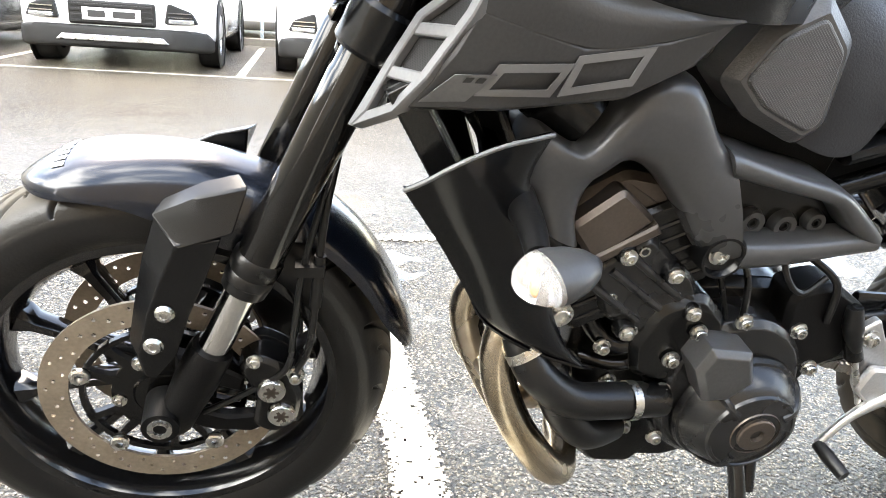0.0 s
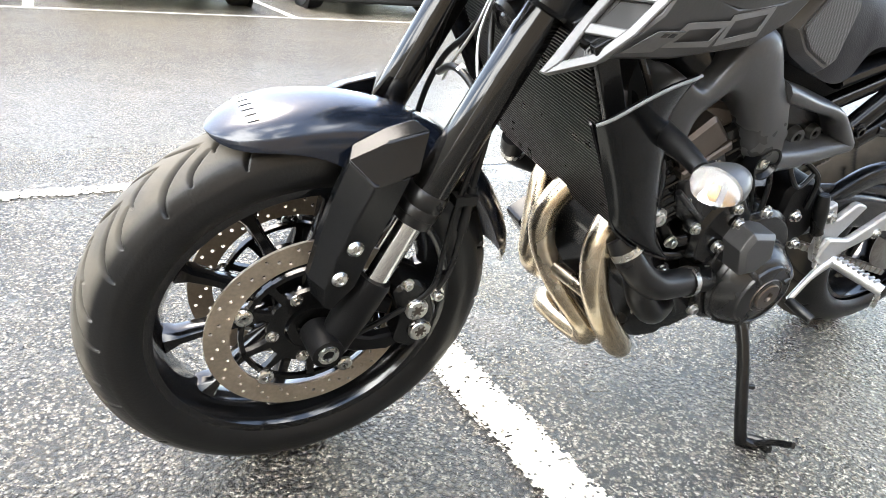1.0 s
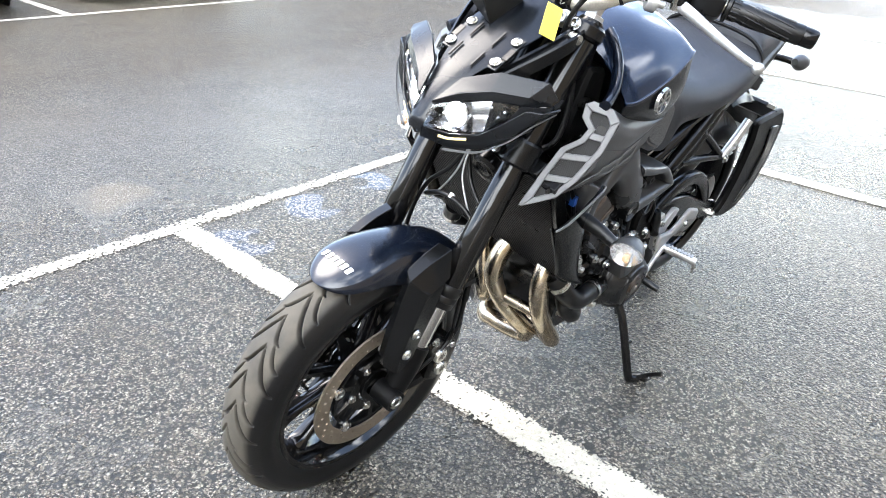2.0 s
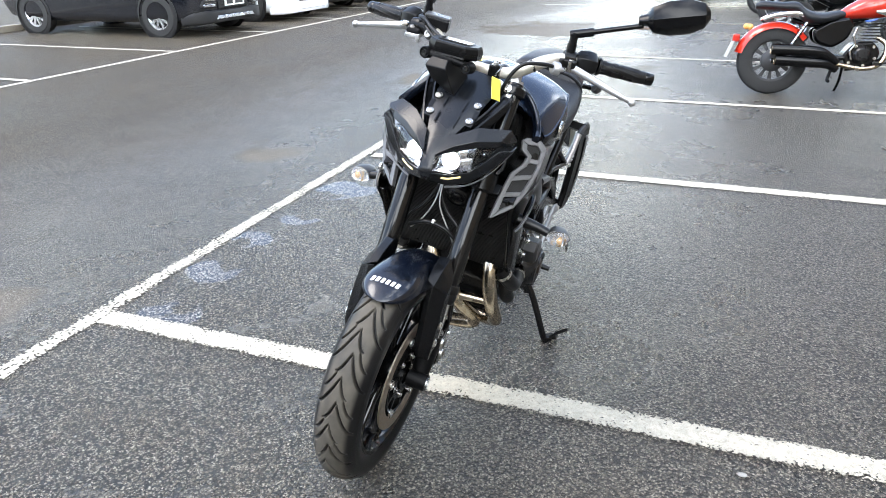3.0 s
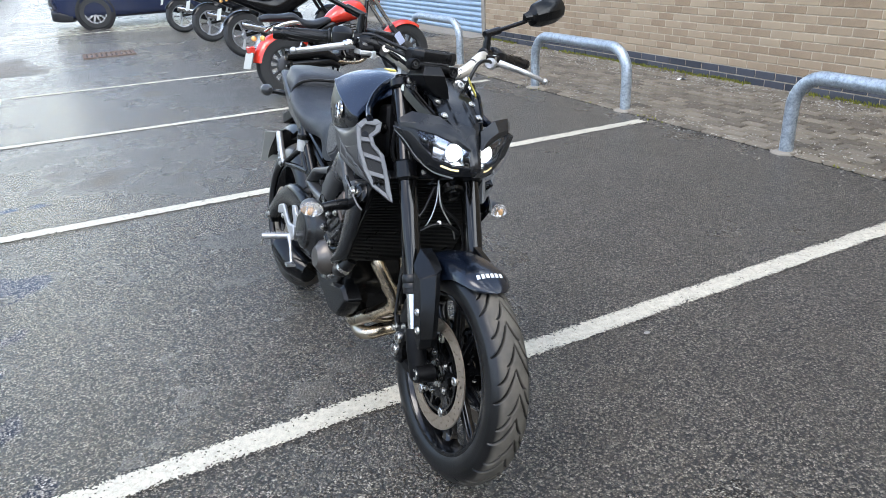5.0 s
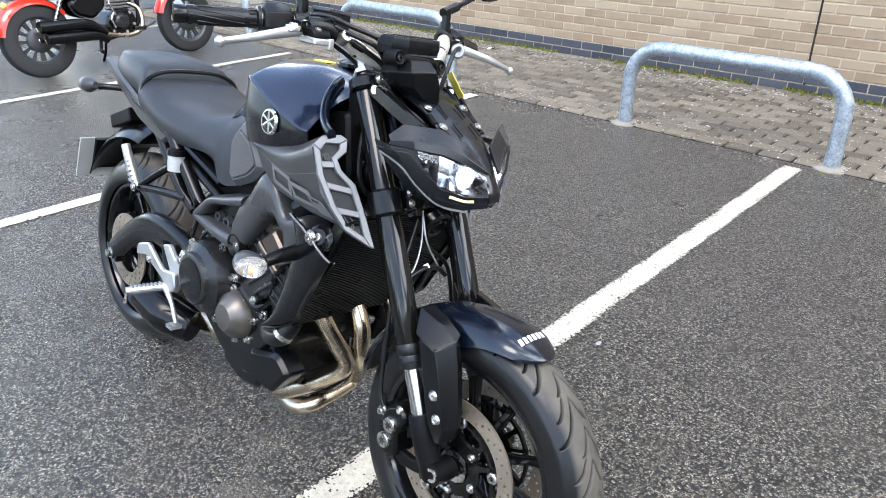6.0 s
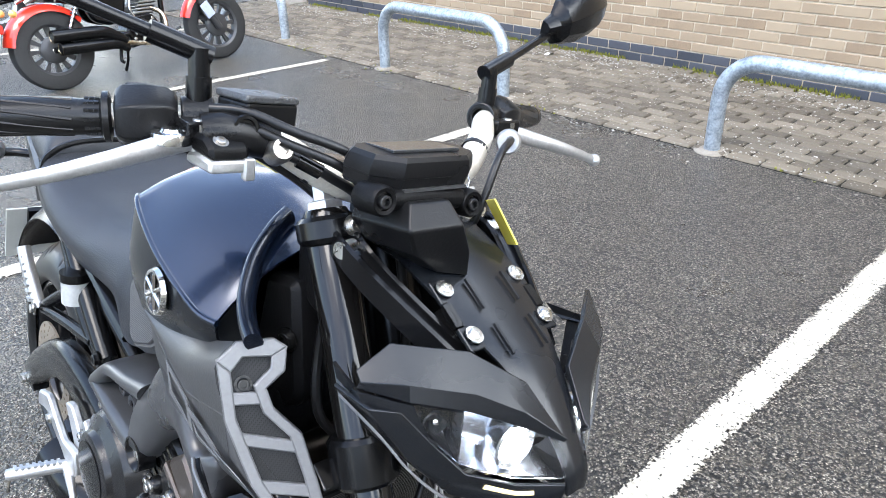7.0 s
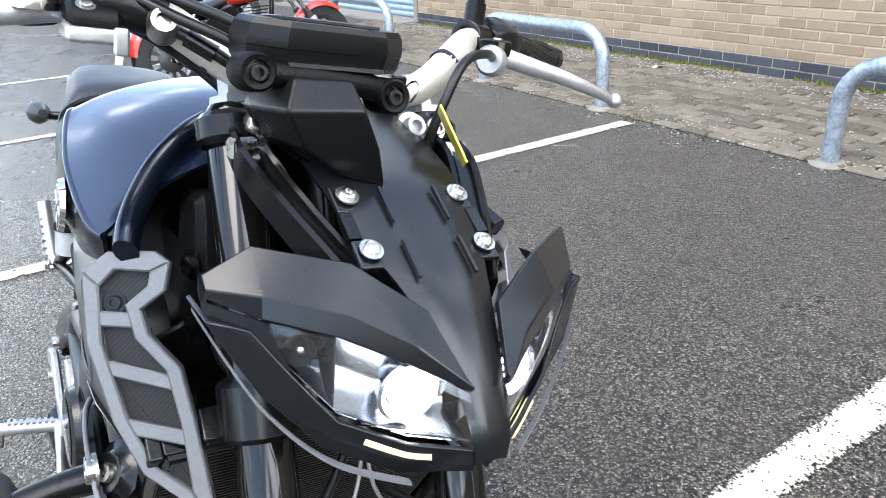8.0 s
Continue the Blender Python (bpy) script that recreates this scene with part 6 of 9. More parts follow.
for s in (-1, 1):
    bm = bmesh.new()
    cov = [(0.690, 0.892), (0.738, 0.845), (0.742, 0.752), (0.712, 0.728), (0.640, 0.758), (0.596, 0.798), (0.632, 0.860)]
    add_prism(bm, round2(cov, 0.012), s * 0.09, s * 0.168, 0.014)
    sc = part("side_cover", bm, M_SIDE, bike, "dark grey textured side cover", bevel=0.002)
    bm = bmesh.new()
    add_prism(bm, round2(inset2([(x, z) for x, z in cov], 0.018), 0.008), s * 0.165, s * 0.172, 0.003)
    part("cover_inset", bm, M_CARBON, sc, "grey woven-textured inset", bevel=0.001)
    build("seat_brace", M_BLACK, bike, add_tube, mir([(0.976, 0.135, 0.766), (0.885, 0.138, 0.742), (0.795, 0.138, 0.714)], s), 0.013, 10, 4, flat=1.5, label="flat black bar under the seat")
    # tail panels and rails
    bm = bmesh.new()
    add_prism(bm, round2([(1.05, 0.785), (1.25, 0.835), (1.45, 0.885), (1.60, 0.925), (1.615, 0.905), (1.45, 0.840), (1.28, 0.785), (1.12, 0.745)], 0.012), s * 0.085, s * 0.146, 0.008, bulge=lambda x, z, s=s: -s * 0.14 * max(0, x - 1.25))
    part("tail_panel", bm, M_GREY, bike, "black tail panel", bevel=0.002)
    build("subframe_rail", M_BLACK, bike, add_tube, mir([(0.80, 0.125, 0.655), (0.97, 0.13, 0.72), (1.15, 0.12, 0.785), (1.40, 0.095, 0.855)], s), 0.014, 12, 5, label="black steel subframe rail")
    build("subframe_rail", M_BLACK, bike, add_tube, mir([(0.94, 0.135, 0.60), (1.03, 0.14, 0.66), (1.20, 0.125, 0.79), (1.34, 0.115, 0.835)], s), 0.016, 12, 5, label="black steel subframe rail")
    build("subframe_brace", M_BLACK, bike, add_tube, mir([(0.90, 0.13, 0.61), (0.99, 0.13, 0.69), (1.06, 0.125, 0.755)], s), 0.012, 10, 4)
    # pillion peg and its hanger
    build("peg_hanger", M_BLACK, bike, add_tube, mir([(0.97, 0.145, 0.625), (1.09, 0.155, 0.615), (1.20, 0.165, 0.60)], s), 0.011, 10, 4)
    hang = build("peg_hanger", M_BLACK, bike, add_tube, mir([(1.05, 0.14, 0.70), (1.12, 0.15, 0.66), (1.20, 0.165, 0.605)], s), 0.011, 10, 4)
    peg = build("pillion_peg", M_ALU, bike, add_tube, mir([(1.205, 0.172, 0.60), (1.235, 0.178, 0.655), (1.262, 0.182, 0.712)], s), [0.012, 0.0135, 0.0125], 12, 4, label="folded ribbed aluminium pillion peg")
    for k in range(7):
        c = V((1.215 + 0.0065 * k, s * (0.186), 0.618 + 0.013 * k))
        build("peg_rib", M_ALU, peg, add_box, c, (0.020, 0.010, 0.005))
    bolt(hang, (1.205, s * 0.182, 0.600), (0, s, 0), 0.009, 0.008)
    # rear indicators
    st = build("rear_indicator", M_BLACK, bike, add_tube, mir([(1.50, 0.075, 0.835), (1.55, 0.115, 0.832), (1.565, 0.150, 0.83)], s), 0.010, 10, 4, label="black rear indicator")
    build("indicator_head", M_GREY, st, add_tube, mir([(1.535, 0.155, 0.838), (1.57, 0.16, 0.834), (1.605, 0.158, 0.83), (1.635, 0.155, 0.828)], s), [0.010, 0.025, 0.023, 0.008], 16, 4)
build("tail_lamp", mat("dark_red_lens", (0.30, 0.015, 0.015), 0.2), bike, add_tube, [(1.58, -0.05, 0.895), (1.60, 0.0, 0.90), (1.58, 0.05, 0.895)], 0.018, 12, 5, label="dark red tail lamp")
build("under_seat", M_PLAST, bike, add_prism, round2([(0.80, 0.80), (1.05, 0.82), (1.52, 0.90), (1.50, 0.85), (1.20, 0.74), (0.98, 0.66), (0.82, 0.62)], 0.02), -0.085, 0.085, 0.008, True, label="black tray under the seat")

# rear wheel, mudguard and plate
rear_wheel = build("rear_wheel", M_WHEEL, bike, rim, RX, 0.072, label="gloss black ten-spoke cast wheel")
spokes(rear_wheel, RX, 10)
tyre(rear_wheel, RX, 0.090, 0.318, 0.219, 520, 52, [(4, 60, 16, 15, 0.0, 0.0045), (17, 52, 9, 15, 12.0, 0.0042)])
build("brake_disc", M_DISC, rear_wheel, disc_rotor, RX, 0.095, 0.075, 0.122, [(0.088, 16, 0, 0.004), (0.100, 16, 0.33, 0.004), (0.112, 16, 0.66, 0.004)], label="drilled rear brake disc")
build("sprocket", M_CHAIN, rear_wheel, add_lathe, [(0.06, -0.098), (0.108, -0.098), (0.112, -0.095), (0.108, -0.091), (0.06, -0.091)], RX, (0, 1, 0), 60, True)


def arc_guard(c, r, a0, a1, w, drop):
    rings = []
    for k in range(19):
        a = radians(a0 + (a1 - a0) * k / 18)
        d = V((math.sin(a), 0, math.cos(a)))
        rings.append([c + d * (r - drop * abs(q) ** 2.5) + V((0, w * q, 0)) for q in (-1, -0.85, -0.5, 0, 0.5, 0.85, 1)])
    return rings


bm = bmesh.new()
add_loft(bm, arc_guard(RX, 0.415, -8, 61, 0.088, 0.045), closed=False, caps=False)
rg = part("rear_mudguard", bm, M_BLACK, bike, "black rear mudguard carrying the number plate", thick=0.004)
bm = bmesh.new()
add_prism(bm, round2([(1.41, 0.665), (1.455, 0.590), (1.475, 0.466), (1.465, 0.36), (1.43, 0.325), (1.50, 0.285), (1.62, 0.290), (1.715, 0.36), (1.735, 0.46), (1.705, 0.597), (1.64, 0.672)], 0.03), -0.145, -0.172, 0.010, True)
part("guard_arm", bm, M_PLAST, rg, "long black arm beside the rear wheel", bevel=0.002)
bm = bmesh.new()
add_prism(bm, round2([(1.555, 0.625), (1.605, 0.52), (1.600, 0.40), (1.55, 0.33), (1.61, 0.325), (1.670, 0.40), (1.680, 0.50), (1.645, 0.615)], 0.02), -0.168, -0.179, 0.004)
part("arm_rib", bm, M_BLACK, rg, bevel=0.002)
build("arm_bridge", M_PLAST, rg, add_box, (1.615, -0.075, 0.64), (0.10, 0.18, 0.03), Matrix.Rotation(0.35, 3, "Y"))
bm = bmesh.new()
add_box(bm, (1.585, 0.0, 0.728), (0.15, 0.12, 0.045), Matrix.Rotation(0.35, 3, "Y"))
part("lamp_box", bm, M_PLAST, rg, bevel=0.006)
PR = Matrix.Rotation(-0.30, 3, "Y")
bm = bmesh.new()
add_box(bm, (1.852, 0, 0.535), (0.006, 0.18, 0.155), PR)
pl_ = part("number_plate", bm, M_PLATE, rg, "yellow number plate with plain bars")
for k in (-1, 1):
    build("plate_bar", M_INK, pl_, add_box, (1.8565 - 0.011 * k, 0, 0.535 + 0.036 * k), (0.002, 0.15, 0.045), PR)
bm = bmesh.new()
add_box(bm, (1.838, -0.012, 0.552), (0.018, 0.105, 0.115), PR)
part("plate_holder", bm, M_PLAST, rg)

# swing arm, shock, chain
def blade(pts, half, y, w):
    """A box-section arm along points of (x, z)."""
    rings = []
    p2 = spline([(x, 0, z) for x, z in pts], 5)
    for i, p in enumerate(p2):
        d = (p2[min(i + 1, len(p2) - 1)] - p2[max(i - 1, 0)]).normalized()
        n = V((-d.z, 0, d.x))
        f = i / (len(p2) - 1)
        h = half[0] + (half[1] - half[0]) * f
        rings.append([p + n * a * h + V((0, y + b * w, 0)) for a, b in ((-1, -0.35), (-0.87, -0.72), (-0.6, -0.96), (0.6, -0.96), (0.87, -0.72), (1, -0.35), (1, 0.35), (0.87, 0.72), (0.6, 0.96), (-0.6, 0.96), (-0.87, 0.72), (-1, 0.35))])
    return rings


for s in (-1, 1):
    bm = bmesh.new()
    if s > 0:
        add_loft(bm, blade([(0.88, 0.43), (1.02, 0.475), (1.18, 0.48), (1.31, 0.420), (1.425, 0.335)], (0.054, 0.034), s * 0.130, 0.026))
    else:
        add_loft(bm, blade([(0.88, 0.425), (1.0, 0.445), (1.16, 0.425), (1.30, 0.37), (1.46, 0.318)], (0.042, 0.034), s * 0.128, 0.02))
        add_loft(bm, blade([(0.98, 0.465), (1.08, 0.515), (1.20, 0.51), (1.30, 0.45), (1.38, 0.36)], (0.022, 0.022), s * 0.128, 0.016))
    sw = part("swing_arm", bm, M_BLACK, bike, "satin black swing arm", bevel=0.002)
    bm = bmesh.new()
    add_box(bm, (1.440, s * 0.13, 0.318), (0.07, 0.035, 0.05))
    part("axle_block", bm, M_BLACK, sw, bevel=0.003)
    build("axle_nut", M_STEEL, sw, add_lathe, [(0.0, 0.016), (0.012, 0.016), (0.012, 0.004), (0.020, 0.004), (0.020, 0.0)], RX + V((0, s * 0.148, 0)), (0, s, 0), 6)
build("chain_guard", M_BLACK, bike, add_tube, [(0.93, -0.12, 0.49), (1.10, -0.118, 0.47), (1.30, -0.112, 0.455), (1.42, -0.11, 0.45)], [0.014, 0.02, 0.02, 0.008], 10, 4, flat=0.5, label="black chain guard")
bm = bmesh.new()
add_tube(bm, [(0.98, 0.02, 0.64), (1.08, 0.03, 0.56)], 0.03, 16, 1, False)
part("shock_absorber", bm, M_ENG, bike, "black rear shock absorber")
chain = None
for a, b in (((0.88, 0.468), (1.42, 0.428)), ((0.88, 0.385), (1.42, 0.208))):
    n = 40
    for k in range(n):
        f = (k + 0.5) / n
        x, z = a[0] + (b[0] - a[0]) * f, a[1] + (b[1] - a[1]) * f
        rot = Matrix.Rotation(math.atan2(a[1] - b[1], b[0] - a[0]), 3, "Y")
        bm = bmesh.new()
        add_box(bm, (x, -0.1025 - (0.003 if k % 2 else 0.0), z), (0.0165, 0.004, 0.013), rot)
        add_box(bm, (x, -0.0875 + (0.003 if k % 2 else 0.0), z), (0.0165, 0.004, 0.013), rot)
        add_cyl(bm, (x, -0.104, z), (x, -0.086, z), 0.0045, 0.0045, 8)
        o = part("chain_link", bm, M_CHAIN, bike if chain is None else chain)
        chain = chain or o
bm = bmesh.new()
add_tube(bm, [(0.99, 0.165, 0.70), (0.99, 0.165, 0.742)], 0.024, 16, 1, False)
rs = part("brake_reservoir", bm, mat("cloudy_plastic", (0.36, 0.37, 0.36), 0.3, 0, 0.1, 30, 200), bike, "translucent white rear brake reservoir")
build("reservoir_cap", M_ENG, rs, add_cyl, (0.99, 0.165, 0.742), (0.99, 0.165, 0.757), 0.026)

# strap between the two seats
build("seat_strap", M_RUBBER, bike, add_tube, [(1.235, -0.150, 0.845), (1.238, -0.140, 0.895), (1.240, -0.090, 0.922), (1.240, 0.0, 0.928), (1.240, 0.090, 0.922), (1.238, 0.140, 0.895), (1.235, 0.150, 0.845)], 0.006, 8, 6, flat=1.8, label="black strap across the seat")
for s in (-1, 1):
    build("seat_strut", M_BLACK, bike, add_tube, mir([(1.06, 0.150, 0.795), (0.97, 0.152, 0.715), (0.883, 0.150, 0.632)], s), 0.0175, 14, 4, label="thick black frame strut under the seat")
    bolt(bike, (0.885, s * 0.166, 0.636), (0, s, 0), 0.010, 0.008, M_ENG)

# rider's foot controls
for s in (-1, 1):
    brk = round2([(0.895, 0.475), (0.925, 0.500), (0.955, 0.455), (0.995, 0.490), (1.03, 0.480), (0.985, 0.415), (0.985, 0.375), (0.955, 0.358), (0.935, 0.385), (0.93, 0.425)], 0.008)
    bm = bmesh.new()
    add_prism(bm, brk, s * 0.165, s * 0.180, 0.003, True)
    hb = part("footrest_bracket", bm, M_ALU, bike, "bare cast aluminium footrest bracket", bevel=0.001)
    bm = bmesh.new()
    add_prism(bm, round2([(1.150, 0.448), (1.085, 0.470), (1.050, 0.448), (1.000, 0.418), (0.935, 0.428), (0.925, 0.385), (0.955, 0.362), (1.005, 0.392), (1.060, 0.412), (1.100, 0.428), (1.155, 0.412)], 0.009), s * 0.182, s * 0.196, 0.004, True)
    part("heel_plate", bm, M_ALU, hb, "bare aluminium heel plate", bevel=0.001)
    bolt(hb, (1.075, s * 0.196, 0.425), (0, s, 0), 0.008, 0.006)
    bolt(hb, (0.918, s * 0.181, 0.470), (0, s, 0), 0.009, 0.010)
    bolt(hb, (0.965, s * 0.181, 0.385), (0, s, 0), 0.012, 0.012)
    fp = build("footpeg", M_ALU, bike, add_tube, mir([(0.975, 0.182, 0.375), (0.995, 0.225, 0.37), (1.02, 0.285, 0.362)], s), [0.011, 0.0125, 0.011], 12, 4, label="serrated aluminium footpeg")
    for k in range(8):
        f = 0.15 + 0.1 * k
        build("peg_tooth", M_ALU, fp, add_box, (0.978 + 0.042 * f, s * (0.192 + 0.093 * f), 0.386 - 0.012 * f), (0.015, 0.005, 0.005))
    build("peg_feeler", M_STEEL, fp, add_cyl, (1.02, s * 0.283, 0.355), (1.022, s * 0.286, 0.325), 0.005)
    bm = bmesh.new()
    add_tube(bm, mir([(0.975, 0.195, 0.372), (0.93, 0.20, 0.345), (0.897, 0.203, 0.298)], s), [0.010, 0.0065, 0.0062], 10, 4)
    lv = part("shift_lever" if s < 0 else "brake_pedal", bm, M_ALU, bike, "bare aluminium gear lever" if s < 0 else "bare aluminium brake pedal")
    if s < 0:
        build("toe_rubber", M_RUBBER, lv, add_tube, [(0.897, -0.203, 0.298), (0.901, -0.228, 0.294), (0.906, -0.256, 0.290)], [0.009, 0.0105, 0.009], 12, 4, label="ribbed black toe rubber")
        build("shift_rod", M_STEEL, lv, add_cyl, (0.945, -0.19, 0.36), (0.880, -0.172, 0.505), 0.0045)
        build("rod_boot", M_RUBBER, lv, add_tube, [(0.905, -0.18, 0.45), (0.890, -0.175, 0.485), (0.882, -0.172, 0.515)], [0.009, 0.014, 0.010], 12, 4)
        build("shift_sensor", M_ENG, lv, add_cyl, (0.912, -0.178, 0.435), (0.898, -0.174, 0.465), 0.012)
    else:
        build("pedal_pad", M_ALU, lv, add_box, (0.900, 0.207, 0.290), (0.030, 0.032, 0.010))

# side stand, out on the left
stand = build("side_stand", M_ENG, bike, add_tube, [(0.775, -0.175, 0.300), (0.770, -0.235, 0.245), (0.765, -0.318, 0.095), (0.772, -0.328, 0.078), (0.790, -0.342, 0.0775)], 0.0115, 14, 5, label="black steel side stand, down")
build("stand_foot", M_ENG, stand, add_tube, [(0.785, -0.325, 0.076), (0.80, -0.345, 0.080), (0.80, -0.365, 0.084)], [0.014, 0.018, 0.012], 12, 3, flat=0.55)
build("stand_tang", M_ENG, stand, add_tube, [(0.785, -0.34, 0.082), (0.795, -0.365, 0.110), (0.798, -0.395, 0.135)], 0.006, 8, 4)
build("stand_spring", M_ENG, stand, add_tube, [(0.806, -0.182, 0.285), (0.80, -0.215, 0.225)], 0.0125, 14, 1, False)
build("stand_pivot", M_ENG, stand, add_box, (0.785, -0.155, 0.305), (0.06, 0.05, 0.05))
build("stand_lug", M_ENG, stand, add_cyl, (0.78, -0.275, 0.17), (0.80, -0.278, 0.165), 0.005)
# ---- motorcycle: headlamp, cockpit ----
bm = bmesh.new()
rows = []
for x, z, w, sag in ((0.325, 1.058, 0.062, 0.012), (0.275, 1.036, 0.070, 0.012), (0.215, 1.012, 0.066, 0.007), (0.165, 0.984, 0.052, 0.005), (0.120, 0.955, 0.036, 0.005), (0.078, 0.915, 0.023, 0.005), (0.052, 0.880, 0.017, 0.004), (0.048, 0.858, 0.014, 0.003)):
    rows.append([V((x + (sag * 0.5 if abs(q) == 1 else 0), w * q, z + sag * (1 - q * q) - 0.002)) for q in (-1, -0.5, 0, 0.5, 1)])
add_surf(bm, rows, 5, 4)
cowl = part("nose_cowl", bm, M_COWL, bike, "matt black ridged nose cowl", thick=0.004)
for s in (-1, 1):
    for x, z in ((0.211, 1.008), (0.163, 0.979)):
        build("screw_pad", M_COWL, cowl, add_box, (x + 0.002, s * 0.053, z - 0.001), (0.028, 0.023, 0.006), Matrix.Rotation(-0.56, 3, "Y"), bevel=0.002)
        bolt(cowl, (x, s * 0.053, z + 0.004), (-0.5, 0, 0.86), 0.0066, 0.005)
    for x, z in ((0.195, 1.008), (0.148, 0.979)):
        bm = bmesh.new()
        add_box(bm, (x, s * 0.026, z + 0.0010), (0.036, 0.0028, 0.0036), Matrix.Rotation(-0.56, 3, "Y"))
        part("groove_rib", bm, M_COWL, cowl)
    # slot between the two screws
    bm = bmesh.new()
    add_box(bm, (0.1885, s * 0.0600, 0.9925), (0.026, 0.011, 0.007), Matrix.Rotation(-0.56, 3, "Y"))
    part("cowl_slot", bm, M_ENG, cowl, "dark slot between the screws")
    # channelled stay beside the nose
    path = spline(mir([(0.345, 0.112, 1.046), (0.286, 0.117, 1.030), (0.232, 0.101, 1.001), (0.184, 0.080, 0.972), (0.150, 0.064, 0.950)], s), 5)
    rings = []
    for k, p in enumerate(path):
        d = (path[min(k + 1, len(path) - 1)] - path[max(k - 1, 0)]).normalized()
        w = d.cross(V((0, 0, 1))).normalized()
        w = w if w.y * s < 0 else -w          # towards the nose
        u = d.cross(w).normalized()
        u = u if u.z > 0 else -u
        rings.append([p + w * a + u * b for a, b in ((0.0, -0.020), (0.0, 0.003), (0.004, 0.0055), (0.007, 0.003), (0.008, -0.002), (0.021, -0.002), (0.022, 0.003), (0.025, 0.0055), (0.029, 0.003), (0.030, -0.020))])
    bm = bmesh.new()
    add_loft(bm, rings)
    part("cowl_stay", bm, M_SATIN, bike, "satin black channelled stay beside the nose cowl", sharp=30)
    build("stay_bolt", M_STEEL, bike, add_cyl, V((0.305, s * 0.098, 1.03)), V((0.300, s * 0.118, 1.03)), 0.009)

for s in (-1, 1):
    T = mir([(0.068, 0.018, 0.916), (0.108, 0.032, 0.955), (0.142, 0.080, 0.983), (0.186, 0.138, 0.985), (0.188, 0.172, 0.965)], s)
    if s < 0:  # the steering is turned a little, so this side lies further forward and out
        T[2:] = [V((0.137, -0.088, 0.983)), V((0.182, -0.158, 0.986)), V((0.192, -0.177, 0.962))]
    Bo = mir([(0.064, 0.016, 0.908), (0.088, 0.055, 0.924), (0.112, 0.096, 0.939), (0.146, 0.141, 0.944), (0.188, 0.170, 0.946)], s)
    Mi = [a.lerp(b, 0.72) + V((-0.006, 0, 0.004)) for a, b in zip(T, Bo)]
    bm = bmesh.new()
    add_surf(bm, [T, Mi, Bo], 1, 1)
    part("headlamp_brow", bm, M_COWL, bike, "matt black headlamp brow", sharp=20, thick=0.006, bevel=0.0015)
    # bezel under and round the lens
    Lo = mir([(0.057, 0.014, 0.869), (0.085, 0.052, 0.866), (0.113, 0.094, 0.877), (0.138, 0.124, 0.909), (0.153, 0.147, 0.936)], s)
    lip = mir([(0.062, 0.004, 0.846), (0.092, 0.050, 0.837), (0.124, 0.095, 0.848), (0.140, 0.140, 0.893), (0.164, 0.172, 0.942)], s)
    bm = bmesh.new()
    add_surf(bm, [[p + V((-0.002, 0, 0)) for p in Lo], [a.lerp(b, 0.5) + V((-0.002, 0, 0)) for a, b in zip(Lo, lip)], lip, [p + V((0.05, 0, -0.002)) for p in lip]], 1, 1)
    shell = part("headlamp_shell", bm, M_COWL, bike, "matt black faceted headlamp shell", sharp=20, thick=0.004, bevel=0.0012)
    # cheek outside of the lens: flat panels from the brow's tip down to the lip
    bm = bmesh.new()
    add_surf(bm, [[Bo[3] + V((-0.004, 0, 0)), Lo[3] + V((-0.004, 0, 0)), lip[3]], [Bo[4] + V((-0.006, s * 0.003, 0)), (Bo[4] + lip[4]) / 2 + V((-0.006, s * 0.003, -0.004)), lip[4]], [Bo[4] + V((0.05, -s * 0.01, 0)), (Bo[4] + lip[4]) / 2 + V((0.05, -s * 0.008, -0.008)), lip[4] + V((0.05, -s * 0.01, -0.01))]], 1, 1)
    part("cheek", bm, M_COWL, shell, sharp=20, thick=0.003)
    # lens
    top = [a.lerp(b, 0.04) + V((0.003, 0, 0)) for a, b in zip(Bo[:4], Lo[:4])]
    mid = [a.lerp(b, 0.5) + V((-0.004, 0, 0)) for a, b in zip(Bo[:4], Lo[:4])]
    low = [a.lerp(b, 0.96) + V((0.001, 0, 0)) for a, b in zip(Bo[:4], Lo[:4])]
    bm = bmesh.new()
    add_surf(bm, [top, mid, low], 4, 1)
    ln = part("headlamp_lens", bm, M_LENS, bike, "clear headlamp lens", thick=0.002)
    ln.visible_shadow = False
    # bowl in two parts, bright round the projector and dark outside of it
    def across(row, f):
        g = f * (len(row) - 1)
        k = min(int(g), len(row) - 2)
        return row[k].lerp(row[k + 1], g - k)
    for f0, f1, deep, material, label in ((0.0, 0.68, 0.040, M_REFL, "bright lamp reflector"), (0.68, 1.0, 0.034, M_SMOKE, "dark smoked lamp bowl")):
        fs = [f0 + (f1 - f0) * k / 4 for k in range(5)]
        bm = bmesh.new()
        add_surf(bm, [[across(top, f) + V((0.006, 0, 0)) for f in fs], [across(mid, f) + V((deep, 0, 0.006)) for f in fs], [across(mid, f) + V((deep, 0, -0.008)) for f in fs], [across(low, f) + V((0.006, 0, 0)) for f in fs]], 4, 4)
        part("lamp_bowl", bm, material, shell, label)
    bm = bmesh.new()   # wall between the two
    f = 0.68
    add_surf(bm, [[across(top, f) + V((0.006, 0, 0)), across(low, f) + V((0.006, 0, 0))], [across(top, f) + V((0.042, 0, -0.01)), across(low, f) + V((0.042, 0, 0.01))]], 2, 3)
    part("bowl_wall", bm, M_SMOKE, shell, thick=0.0015)
    pc, pa = V((0.098, s * 0.047, 0.898)), V((-1, s * 0.1, -0.02))
